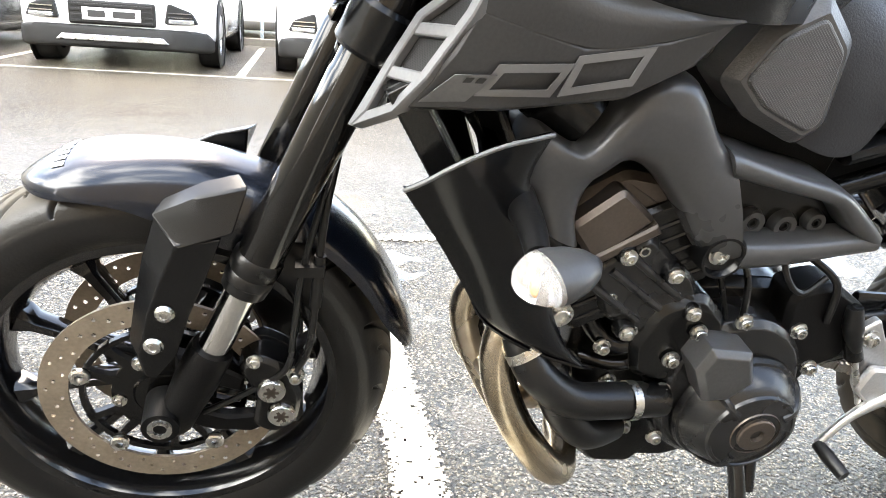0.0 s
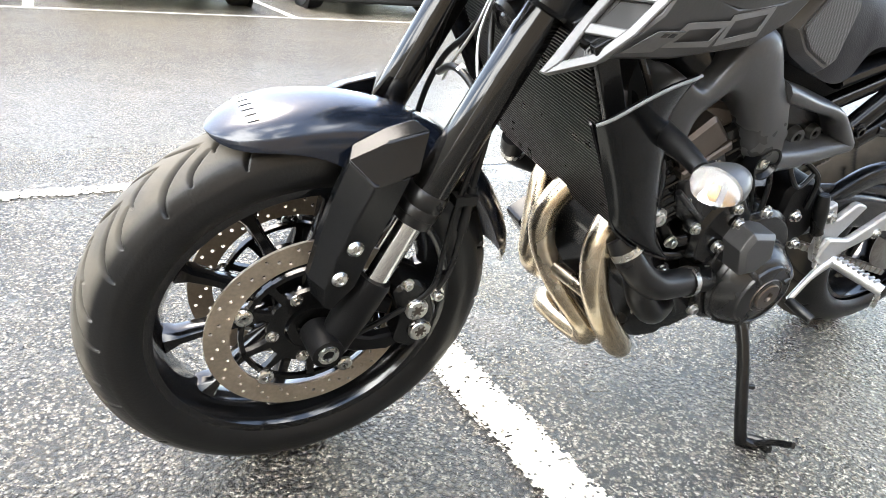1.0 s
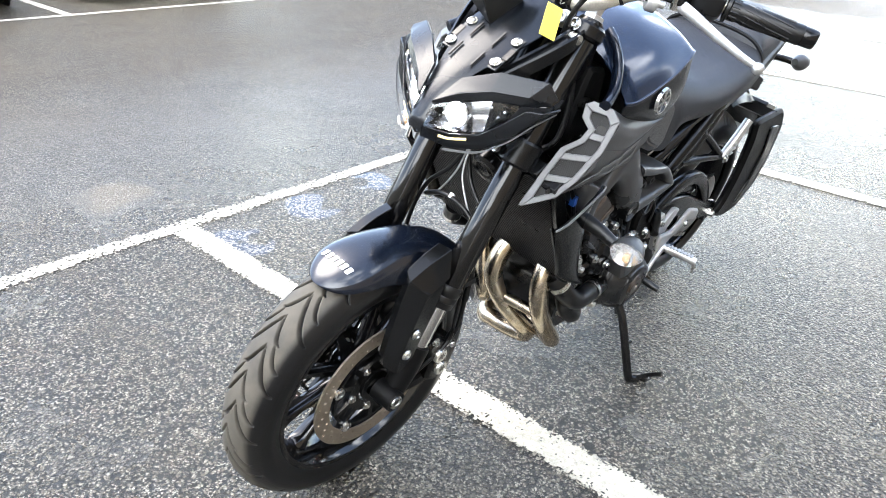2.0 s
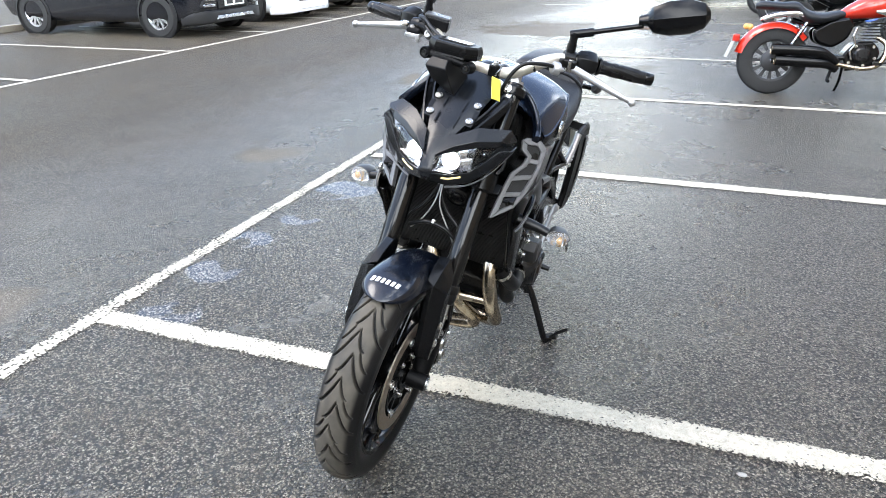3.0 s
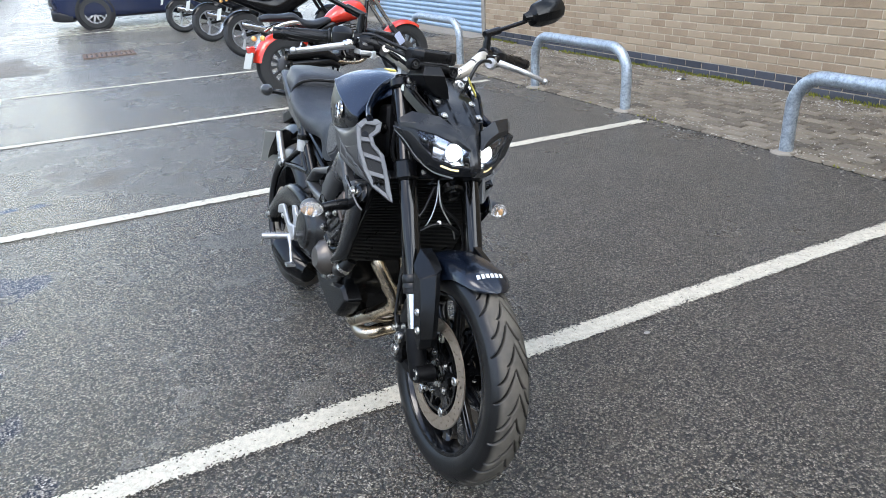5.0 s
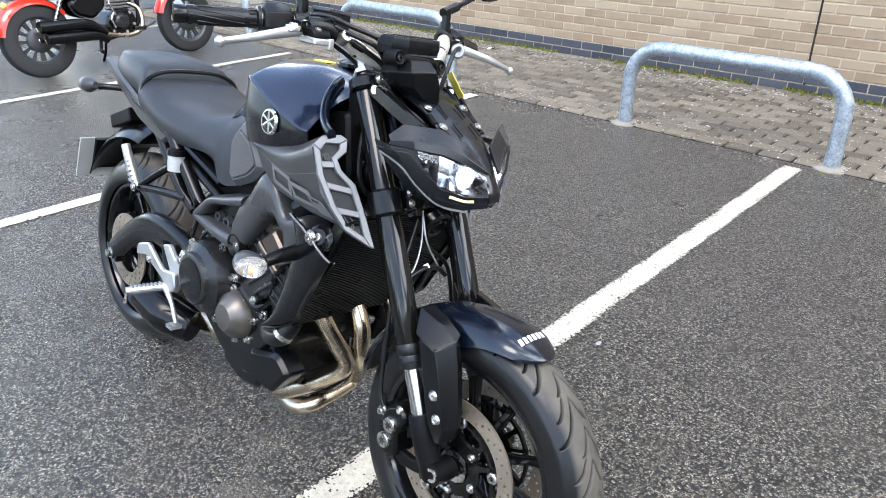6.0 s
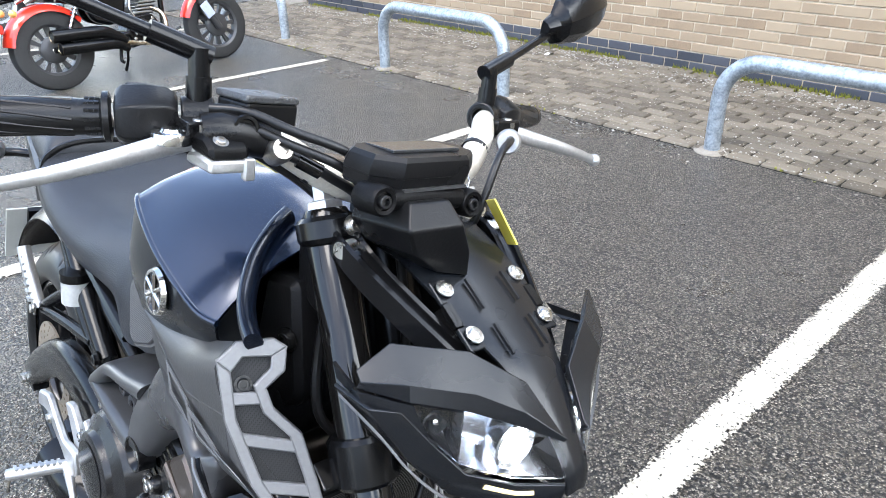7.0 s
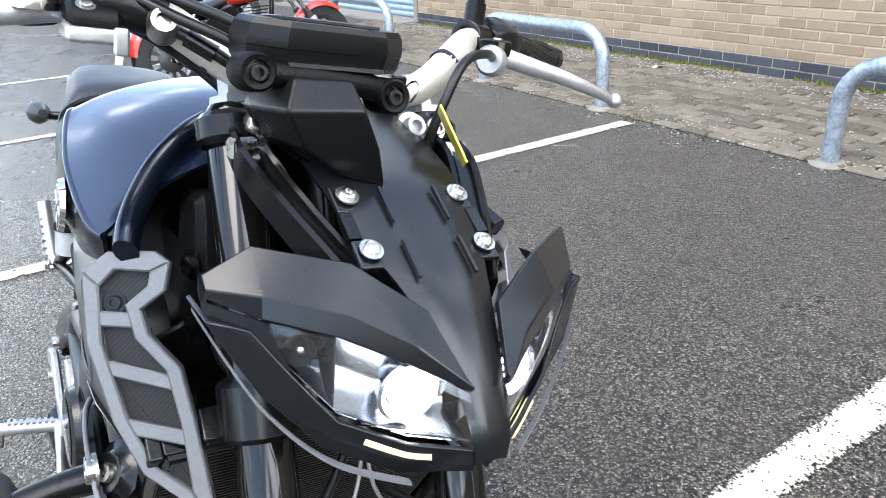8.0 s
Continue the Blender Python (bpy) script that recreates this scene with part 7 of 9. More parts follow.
    build("projector", M_REFL, shell, add_lathe, [(0.012, -0.03), (0.022, -0.010), (0.0250, 0.002), (0.0225, 0.004), (0.0155, -0.005)], pc, pa, 30, label="bright projector rim")
    build("lit_lens", M_LED, shell, add_lathe, [(0.0, 0.012), (0.005, 0.011), (0.010, 0.008), (0.0138, 0.003), (0.0152, -0.003)], pc, pa, 26, label="lit white projector lamp")
    oc = across(mid, 0.84) + V((0.016, 0, 0.004))
    build("side_reflector", M_SMOKE, shell, add_lathe, [(0.0, -0.010), (0.005, -0.009), (0.0095, -0.002), (0.0115, 0.004), (0.0125, 0.002), (0.010, -0.008)], oc, V((-1, s * 0.35, 0)), 22, label="small round smoked reflector")
    build("side_bulb", M_REFL, shell, add_ball, oc + V((-0.001, 0, 0)), 0.0038, 10)
    bm = bmesh.new()
    add_surf(bm, [[V((0.080, s * 0.024, 0.870)), V((0.106, s * 0.078, 0.872))], [V((0.118, s * 0.024, 0.876)), V((0.140, s * 0.082, 0.880))]], 2, 3)
    part("lamp_step", bm, M_REFL, shell, thick=0.002)
    build("position_lamp", M_POS, shell, add_tube, [p + V((-0.0015, 0, -0.0105)) for p in (Lo[1].lerp(Lo[0], 0.4), Lo[1], Lo[1].lerp(Lo[2], 0.6))], 0.0036, 8, 3, label="thin lit warm position lamp strip")
    # pale winglet strip under the lamp
    wing = mir([(0.074, 0.050, 0.833), (0.098, 0.088, 0.839), (0.114, 0.114, 0.853), (0.132, 0.142, 0.880), (0.155, 0.162, 0.910), (0.204, 0.172, 0.928)], s)
    bm = bmesh.new()
    add_loft(bm, [[p, p + V((0.0, 0, 0.0035)), p + V((0.0045, 0, 0.0038)), p + V((0.0045, 0, 0.0003))] for p in spline(wing, 5)])
    part("winglet", bm, M_WING, bike, "pale grey winglet strip under the headlamp")
build("lamp_back", M_PLAST, bike, add_tube, [(0.10, 0, 0.90), (0.17, 0, 0.92), (0.25, 0, 0.95)], [0.028, 0.040, 0.030], 14, 4, flat=1.3, label="black lamp housing")

# handlebar
BAR = [(0.352, 0.0, 1.072), (0.352, 0.060, 1.074), (0.358, 0.105, 1.092), (0.385, 0.152, 1.122), (0.420, 0.190, 1.134), (0.450, 0.24, 1.134), (0.490, 0.33, 1.129), (0.522, 0.410, 1.121)]
bar_pts = [V((x, -y, z)) for x, y, z in BAR[:0:-1]] + [V(p) for p in BAR]
build("handlebar", M_BAR, bike, add_tube, bar_pts, [0.011, 0.011, 0.0120, 0.0145, 0.016, 0.016, 0.0150, 0.0145, 0.0150, 0.016, 0.016, 0.0145, 0.0120, 0.011, 0.011], 18, 6, label="pale anodised tapered handlebar")
for s in (-1, 1):
    bm = bmesh.new()
    add_box(bm, (0.352, s * 0.042, 1.066), (0.042, 0.032, 0.052))
    cl = part("bar_clamp", bm, M_BLACK, bike, "black bar clamp", bevel=0.004)
    for dx in (-0.013, 0.013):
        bolt(cl, (0.352 + dx, s * 0.042, 1.092), (0, 0, 1), 0.0065, 0.008)
    def at(f, s=s):
        p = V(BAR[5]).lerp(V(BAR[7]), f)
        return V((p.x, s * p.y, p.z))
    ax = (at(1) - at(0)).normalized()
    L = (at(1) - at(0)).length
    grip = build("grip", M_RUBBER, bike, add_lathe, [(0.0145, 0.22 * L), (0.024, 0.23 * L), (0.024, 0.26 * L), (0.0165, 0.275 * L), (0.0178, 0.45 * L), (0.0182, 0.60 * L), (0.0168, 0.80 * L), (0.0175, 0.93 * L), (0.017, 0.945 * L), (0.0, 0.945 * L)], at(0), ax, 28, label="black rubber grip")
    u, w = frame_of(ax)
    for k in range(10):
        a = 2 * math.pi * k / 10
        pts = []
        for f in (0.40, 0.55, 0.70, 0.85):
            b = a + (f - 0.4) * 1.4
            pts.append(at(f) + (u * math.cos(b) + w * math.sin(b)) * 0.0172)
        build("grip_rib", M_RUBBER, grip, add_tube, pts, 0.0016, 6, 3)
    for k in range(12):
        a = 2 * math.pi * k / 12
        for f in (0.285, 0.31, 0.335):
            p = at(f) + (u * math.cos(a) + w * math.sin(a)) * 0.0165
            build("grip_knurl", M_RUBBER, grip, add_tube, [p - ax * 0.002, p + ax * 0.002], 0.0022, 5, 1, False)
    build("bar_end", M_ENG, bike, add_lathe, [(0.0, 0.94 * L), (0.0155, 0.945 * L), (0.0165, 0.96 * L), (0.0165, 1.06 * L), (0.0145, 1.075 * L), (0.0, 1.075 * L)], at(0), ax, 24, label="black bar end weight")
    # switch housing
    bm = bmesh.new()
    ring = []
    for f, r in ((-0.10, 0.020), (-0.04, 0.027), (0.06, 0.029), (0.16, 0.028), (0.205, 0.022)):
        ring.append([at(f) + (u * math.cos(t) * 1.15 + w * math.sin(t)) * r * (1.12 if k % 2 else 1.0) for k, t in enumerate(2 * math.pi * q / 12 for q in range(12))])
    add_loft(bm, ring)
    sw = part("switch_housing", bm, M_DASH, bike, "black switch housing", bevel=0.003)
    bm = bmesh.new()
    add_box(bm, at(0.06) + V((0.012, 0, 0.024)), (0.030, 0.022, 0.010))
    part("switch", bm, M_PLAST, sw, bevel=0.002)
    bm = bmesh.new()
    add_box(bm, at(0.12) + V((0.024, 0, 0.012)), (0.012, 0.016, 0.012))
    part("switch", bm, M_GREY, sw, bevel=0.002)
    build("switch_mark", M_WHITE, sw, add_box, at(0.12) + V((0.0305, 0, 0.012)), (0.001, 0.006, 0.003))
    # lever, its perch and pivot
    piv = at(-0.12) + V((-0.038, 0, -0.012))
    tip = V((0.398, 0.401, 1.088)) if s > 0 else V((0.374, -0.400, 1.083))
    lv_pts = [piv, piv.lerp(tip, 0.25) + V((-0.004, 0, 0.001)), piv.lerp(tip, 0.5) + V((-0.012, 0, 0.002)), piv.lerp(tip, 0.78) + V((-0.010, 0, 0.001)), tip]
    lever = build("lever", M_ALU, bike, add_tube, lv_pts, [0.011, 0.0105, 0.0088, 0.007, 0.0058], 12, 6, flat=0.62, label="silver ball-ended lever")
    build("lever_ball", M_ALU, lever, add_ball, tip, 0.0098, 16)
    build("lever_pivot", M_STEEL, lever, add_lathe, [(0.0, 0.018), (0.006, 0.018), (0.007, 0.014), (0.011, 0.014), (0.011, -0.012)], piv, (0, 0, 1), 18)
    bm = bmesh.new()
    add_box(bm, at(-0.16) + V((-0.022, 0, -0.006)), (0.046, 0.046, 0.020))
    add_lathe(bm, [(0.0112, -0.016), (0.021, -0.016), (0.021, 0.016), (0.0112, 0.016)], at(-0.2), ax, 20, True)
    perch = part("lever_perch", bm, M_ENG if s < 0 else M_DASH, bike, "black lever perch", bevel=0.003)
    if s > 0:
        dial = piv.lerp(tip, 0.16) + V((-0.003, 0, 0.006))
        build("adjuster_dial", M_CHROME, lever, add_lathe, [(0.0, 0.010), (0.009, 0.010), (0.011, 0.007), (0.0175, 0.006), (0.0185, 0.002), (0.0185, -0.004)], dial, (0, 0, 1), 24, label="chrome lever adjuster dial")
        bm = bmesh.new()
        add_prism(bm, round2([(0.354, 1.100), (0.354, 1.112), (0.385, 1.114), (0.405, 1.110), (0.405, 1.100)], 0.003), 0.194, 0.232, 0.003, True)
        add_prism(bm, round2([(0.352, 1.092), (0.352, 1.114), (0.360, 1.114), (0.360, 1.092)], 0.002), 0.186, 0.198, 0.002, True)
        bk = bmesh.new()
        add_prism(bk, round2([(0.356, 1.112), (0.358, 1.124), (0.372, 1.132), (0.405, 1.130), (0.405, 1.112)], 0.004), 0.190, 0.230, 0.004, True)
        part("perch_cap", bk, M_PLAST, perch, "black cap over the lever pivot", bevel=0.002)
        bolt(perch, (0.366, 0.216, 1.128), (-0.5, 0, 0.85), 0.005, 0.003, M_CHAIN)
        part("perch_bracket", bm, M_ALU, perch, "bare aluminium lever bracket", bevel=0.0015)
    # mirror on a cranked stem
    base = at(-0.2) + V((0.0, 0, 0.012))
    elbow = V((0.437, s * 0.206, 1.200))
    head = V((0.485, s * 0.385, 1.262))
    bm = bmesh.new()
    add_tube(bm, [base, base.lerp(elbow, 0.55)], 0.0125, 14, 1, False)
    mr = part("mirror", bm, M_BLACK, bike, "black mirror on a cranked stem", sharp=50)
    build("mirror_post", M_BLACK, mr, add_tube, [base.lerp(elbow, 0.5), elbow + V((0, 0, 0.004))], 0.0105, 14, 1, False)
    build("mirror_socket", M_BLACK, mr, add_tube, [elbow - V((0, s * 0.012, 0.004)), elbow + (head - elbow) * 0.25], 0.011, 14, 1, False)
    build("mirror_arm", M_BLACK, mr, add_tube, [elbow + (head - elbow) * 0.2, head - (head - elbow) * 0.12], 0.0065, 12, 1, False)
    dv = V((0.16, s * 0.93, 0.28)).normalized()
    up = V((-0.25, -s * 0.22, 0.94)).normalized()
    up = (up - dv * up.dot(dv)).normalized()
    fw = dv.cross(up) * s
    if fw.x > 0:
        fw = -fw
    rings = []
    for f, hu, hf in ((-0.035, 0.011, 0.011), (-0.012, 0.016, 0.018), (0.0, 0.034, 0.028), (0.04, 0.045, 0.034), (0.09, 0.044, 0.032), (0.125, 0.032, 0.022), (0.138, 0.012, 0.008)):
        c = head + dv * f + up * 0.012
        rings.append([c + up * hu * a + fw * (hf if b > 0 else hf * 0.35) * b for a, b in ((-1, 0), (-0.9, -0.9), (-0.3, -1), (0.4, -1), (0.95, -0.9), (1, 0), (0.75, 0.6), (0.3, 1), (-0.3, 1), (-0.75, 0.6))])
    bm = bmesh.new()
    add_loft(bm, rings)
    part("mirror_shell", bm, M_BLACK, mr, sharp=30)
    bm = bmesh.new()
    gl = [head + dv * (0.066 + 0.058 * math.cos(t)) + up * (0.012 + 0.034 * math.sin(t)) - fw * 0.0135 for t in (2 * math.pi * k / 20 for k in range(20))]
    bm.faces.new([bm.verts.new(p) for p in gl])
    part("mirror_glass", bm, mat("mirror_silver", (0.9, 0.9, 0.9), 0.02, 1, 0, 5, 5, 0, 0), mr, "mirror glass", thick=0.002)

# right: master cylinder with its square reservoir; left: clutch cable
bm = bmesh.new()
RROT2 = Matrix.Rotation(radians(12), 3, "Z") @ Matrix.Rotation(radians(4), 3, "X")
add_box(bm, (0.402, 0.160, 1.146), (0.046, 0.066, 0.030), RROT2)
rsv = part("brake_fluid_reservoir", bm, M_DASH, bike, "square black brake fluid reservoir", bevel=0.004)
bm = bmesh.new()
add_box(bm, (0.402, 0.160, 1.164), (0.048, 0.068, 0.008), RROT2)
part("reservoir_lid", bm, mat("stippled_reservoir_lid", (0.05, 0.052, 0.055), 0.3, 0.2, 0.15, 30, 260, 0.9), rsv, "grey stippled reservoir lid", bevel=0.003)
build("sight_glass", M_ENG, rsv, add_lathe, [(0.0, 0.0), (0.008, 0.0), (0.009, 0.003), (0.012, 0.003), (0.013, 0.0)], (0.368, 0.190, 1.140), (-1, 0.2, 0.1), 20)
bm = bmesh.new()
add_tube(bm, [(0.392, 0.222, 1.130), (0.384, 0.195, 1.132), (0.374, 0.155, 1.122)], [0.019, 0.021, 0.016], 14, 3)
part("master_cylinder", bm, M_DASH, bike, "black brake master cylinder")
build("banjo_bolt", M_CHAIN, bike, add_lathe, [(0.0, 0.010), (0.005, 0.010), (0.006, 0.014), (0.010, 0.014), (0.013, 0.008), (0.013, -0.012)], (0.358, 0.160, 1.119), (-0.9, 0.15, 0.4), 18, label="bright banjo bolt")
for k, (z0, dy) in enumerate(((1.150, 0.0), (1.136, 0.012))):
    build("throttle_cable", M_RUBBER, bike, add_tube, [(0.398, 0.212, z0 + 0.003), (0.374, 0.186, z0 + 0.004), (0.344, 0.152, z0 - 0.009), (0.318, 0.110 + 0.5 * dy, z0 - 0.023), (0.318, 0.088, z0 - 0.045), (0.33, 0.06, 1.05)], 0.0048, 10, 6)
build("brake_hose", M_RUBBER, bike, add_tube, [(0.356, 0.158, 1.119), (0.345, 0.135, 1.109), (0.335, 0.112, 1.096), (0.325, 0.080, 1.075), (0.315, 0.03, 1.02), (0.29, 0.02, 0.90)], 0.0055, 10, 6)
build("hose_crimp", M_ENG, bike, add_cyl, (0.349, 0.143, 1.112), (0.339, 0.122, 1.101), 0.0078)
build("clutch_cable", M_RUBBER, bike, add_tube, [(0.385, -0.205, 1.115), (0.345, -0.165, 1.125), (0.315, -0.115, 1.115), (0.305, -0.085, 1.06), (0.32, -0.07, 0.98)], 0.005, 10, 6)
build("cable_adjuster", M_ALU, bike, add_lathe, [(0.0, 0.012), (0.014, 0.012), (0.017, 0.008), (0.017, -0.006), (0.006, -0.008), (0.006, -0.02)], (0.372, -0.192, 1.117), (-0.6, 0.75, 0.1), 18, label="silver clutch cable adjuster")
build("switch_wire", M_RUBBER, bike, add_tube, [(0.43, -0.215, 1.128), (0.40, -0.16, 1.112), (0.375, -0.11, 1.082), (0.35, -0.075, 1.03)], 0.0045, 8, 6)
build("switch_wire", M_RUBBER, bike, add_tube, [(0.43, 0.215, 1.128), (0.40, 0.16, 1.105), (0.375, 0.11, 1.072), (0.35, 0.075, 1.03)], 0.0045, 8, 6)
for y in (-0.13, 0.115):
    p = V((0.366 if y > 0 else 0.372, y, 1.098 if y > 0 else 1.108))
    build("cable_band", M_RUBBER, bike, add_lathe, [(0.0155, -0.003), (0.0175, -0.003), (0.0175, 0.003), (0.0155, 0.003)], p, (0.35 * (1 if y > 0 else -1), 0.7, 0.45 * (1 if y > 0 else -1)), 18, True)

# dash, set off to the right, and its cover
bm = bmesh.new()
plan = [(0.240, 0.014), (0.240, 0.098), (0.262, 0.122), (0.300, 0.124), (0.315, 0.112), (0.315, -0.002), (0.298, -0.014), (0.262, -0.012)]
pc = V((0.279, 0.055, 0))
rings = []
for z, k in ((1.104, 0.90), (1.108, 0.97), (1.1175, 0.985), (1.1180, 1.0), (1.124, 1.0), (1.1335, 0.93), (1.138, 0.84)):
    rings.append([V((pc.x + (x - pc.x) * k - (z - 1.117) * 0.2, pc.y + (y - pc.y) * (0.5 + 0.5 * k), z)) for x, y in plan])
add_loft(bm, rings)
dash = part("instrument_display", bm, M_DASH, bike, "black instrument display pod", sharp=20, bevel=0.002)
bm = bmesh.new()
add_surf(bm, [[V((0.3155, 0.010, 1.121)), V((0.3155, 0.100, 1.121))], [V((0.3130, 0.010, 1.129)), V((0.3130, 0.100, 1.129))]], 2, 3)
part("display_glass", bm, mat("display_glass", (0.02, 0.022, 0.02), 0.08, 0, 0.1, 5, 20), dash, thick=0.001)
bm = bmesh.new()
add_box(bm, (0.281, 0.055, 1.1385), (0.044, 0.086, 0.0035), Matrix.Rotation(0.05, 3, "Y"))
part("display_visor", bm, mat("glossy_visor", (0.03, 0.031, 0.032), 0.12, 0.2, 0.1, 5, 40), dash, "glossy grey visor over the display", bevel=0.001)
bm = bmesh.new()
add_box(bm, (0.2405, 0.056, 1.107), (0.004, 0.080, 0.003))
part("pod_seam", bm, M_GREY, dash)
bm = bmesh.new()
add_tube(bm, [(0.250, 0.000, 1.086), (0.248, 0.025, 1.094), (0.247, 0.060, 1.097), (0.247, 0.095, 1.098), (0.248, 0.118, 1.098)], 0.0105, 14, 6, flat=1.1)
dm = part("display_bracket", bm, M_PLAST, bike, "black display bracket")
for y, z in ((0.120, 1.099), (0.004, 1.087)):
    build("bracket_boss", M_PLAST, dm, add_lathe, [(0.0085, 0.006), (0.009, 0.012), (0.0125, 0.013), (0.0148, 0.010), (0.0155, -0.02), (0.0, -0.02)], (0.248, y, z), (-0.9, 0.05, 0.1), 24)
    bolt(dm, (0.243, y, z), (-0.9, 0.05, 0.1), 0.0065, 0.010, M_COVER)
bm = bmesh.new()
rings = [[V(p) for p in r] for r in (
    [(0.224, 0.050, 1.100), (0.228, 0.096, 1.099), (0.300, 0.100, 1.093), (0.300, 0.030, 1.090)],
    [(0.203, 0.046, 1.080), (0.213, 0.106, 1.076), (0.298, 0.112, 1.066), (0.298, 0.015, 1.064)],
    [(0.205, 0.030, 1.050), (0.222, 0.088, 1.048), (0.292, 0.096, 1.044), (0.292, 0.010, 1.042)],
    [(0.216, 0.016, 1.018), (0.228, 0.046, 1.022), (0.285, 0.060, 1.018), (0.285, 0.008, 1.016)])]
add_loft(bm, rings)
part("meter_cover", bm, M_DASH, bike, "faceted black cover under the display", sharp=15, bevel=0.003)
# ignition key with its yellow tag
bm = bmesh.new()
add_box(bm, (0.335, -0.052, 1.082), (0.022, 0.012, 0.03))
key = part("ignition_key", bm, M_ENG, bike, "black ignition key", bevel=0.002)
build("key_ring", M_STEEL, key, add_tube, [(0.318 + 0.012 * math.cos(t), -0.058 - 0.006 * math.sin(t), 1.082 + 0.012 * math.sin(t)) for t in (2 * math.pi * k / 12 for k in range(13))], 0.0012, 6, 1, False)
bm = bmesh.new()
TD = V((-0.50, -0.30, -0.80)).normalized()
TN = V((0.22, 0.58, -0.33)).normalized()
add_box(bm, (0.262, -0.076, 1.052), (0.058, 0.034, 0.0022), Matrix((TD, TN.cross(TD), TN)).transposed())
part("key_tag", bm, M_YEL, key, "bright yellow plastic key tag", bevel=0.0008)
# ---- other vehicles ----
M_RED = mat("red_paint", (0.62, 0.035, 0.018), 0.16, 0, 0.06, 5, 100, 0, 0.04, coat=0.6)
M_WCAR = mat("white_car_paint", (0.78, 0.79, 0.80), 0.16, 0, 0.03, 2, 60, 0, 0.03, coat=0.6)
M_BCAR = mat("black_car_paint", (0.010, 0.011, 0.014), 0.14, 0, 0.1, 2, 60, 0, 0.03, coat=0.6)
M_GCAR = mat("dark_grey_car_paint", (0.045, 0.050, 0.055), 0.18, 0.3, 0.08, 2, 60, 0, 0.03, coat=0.6)
M_NAVY = mat("navy_car_paint", (0.012, 0.018, 0.045), 0.14, 0, 0.1, 2, 60, 0, 0.03, coat=0.6)
M_CARPL = mat("black_bumper_plastic", (0.014, 0.014, 0.0145), 0.55, 0, 0.15, 4, 160, 0.1, spec=0.3)
M_GLASSCAR = mat("dark_car_glass", (0.02, 0.024, 0.028), 0.05, 0, 0.1, 2, 30)
M_ALLOY = mat("silver_alloy_wheel", (0.55, 0.56, 0.57), 0.3, 0.8, 0.06, 8, 80)
M_CTYRE = mat("car_tyre_rubber", (0.020, 0.020, 0.020), 0.7, 0, 0.2, 8, 90, 0.2)
M_HEAD = mat("car_lamp_silver", (0.6, 0.63, 0.66), 0.12, 0.8, 0.15, 12, 40)
M_CHROME2 = mat("motorcycle_chrome", (0.66, 0.66, 0.66), 0.1, 1, 0.06, 14, 120)


def car_wheel(parent, x, y, s, r=0.34, w=0.22):
    wh = build("wheel", M_CTYRE, parent, add_lathe, [(r * 0.66, -w / 2), (r * 0.93, -w / 2), (r * 0.985, -w * 0.42), (r, -w * 0.3), (r, w * 0.3), (r * 0.985, w * 0.42), (r * 0.93, w / 2), (r * 0.66, w / 2)], (x, y, r), (0, 1, 0), 44, True, label="black tyre on an alloy wheel")
    bm = bmesh.new()
    c = V((x, y + s * w * 0.36, r))
    add_lathe(bm, [(r * 0.58, -0.05), (r * 0.68, 0.0), (r * 0.70, 0.012 * 1), (r * 0.62, 0.012), (r * 0.58, -0.01)], c, (0, s, 0), 40)
    for k in range(10):
        a = 2 * math.pi * k / 10
        d, t = V((math.cos(a), 0, math.sin(a))), V((-math.sin(a), 0, math.cos(a)))
        add_loft(bm, [[c + d * rr + t * hw * q + V((0, s * p, 0)) for q, p in ((-1, -0.03), (1, -0.03), (1, 0.004), (-1, 0.004))] for rr, hw in ((r * 0.1, 0.022), (r * 0.62, 0.016))])
    add_lathe(bm, [(0.0, 0.012), (r * 0.12, 0.012), (r * 0.16, 0.0), (r * 0.16, -0.04)], c, (0, s, 0), 20)
    part("rim", bm, M_ALLOY, wh)
    # a dark disc stands in for the shade behind the spokes
    bm = bmesh.new()
    add_lathe(bm, [(0.0, -0.06), (r * 0.62, -0.06)], c, (0, s, 0), 30)
    part("brake_shadow_plate", bm, M_CARPL, wh)


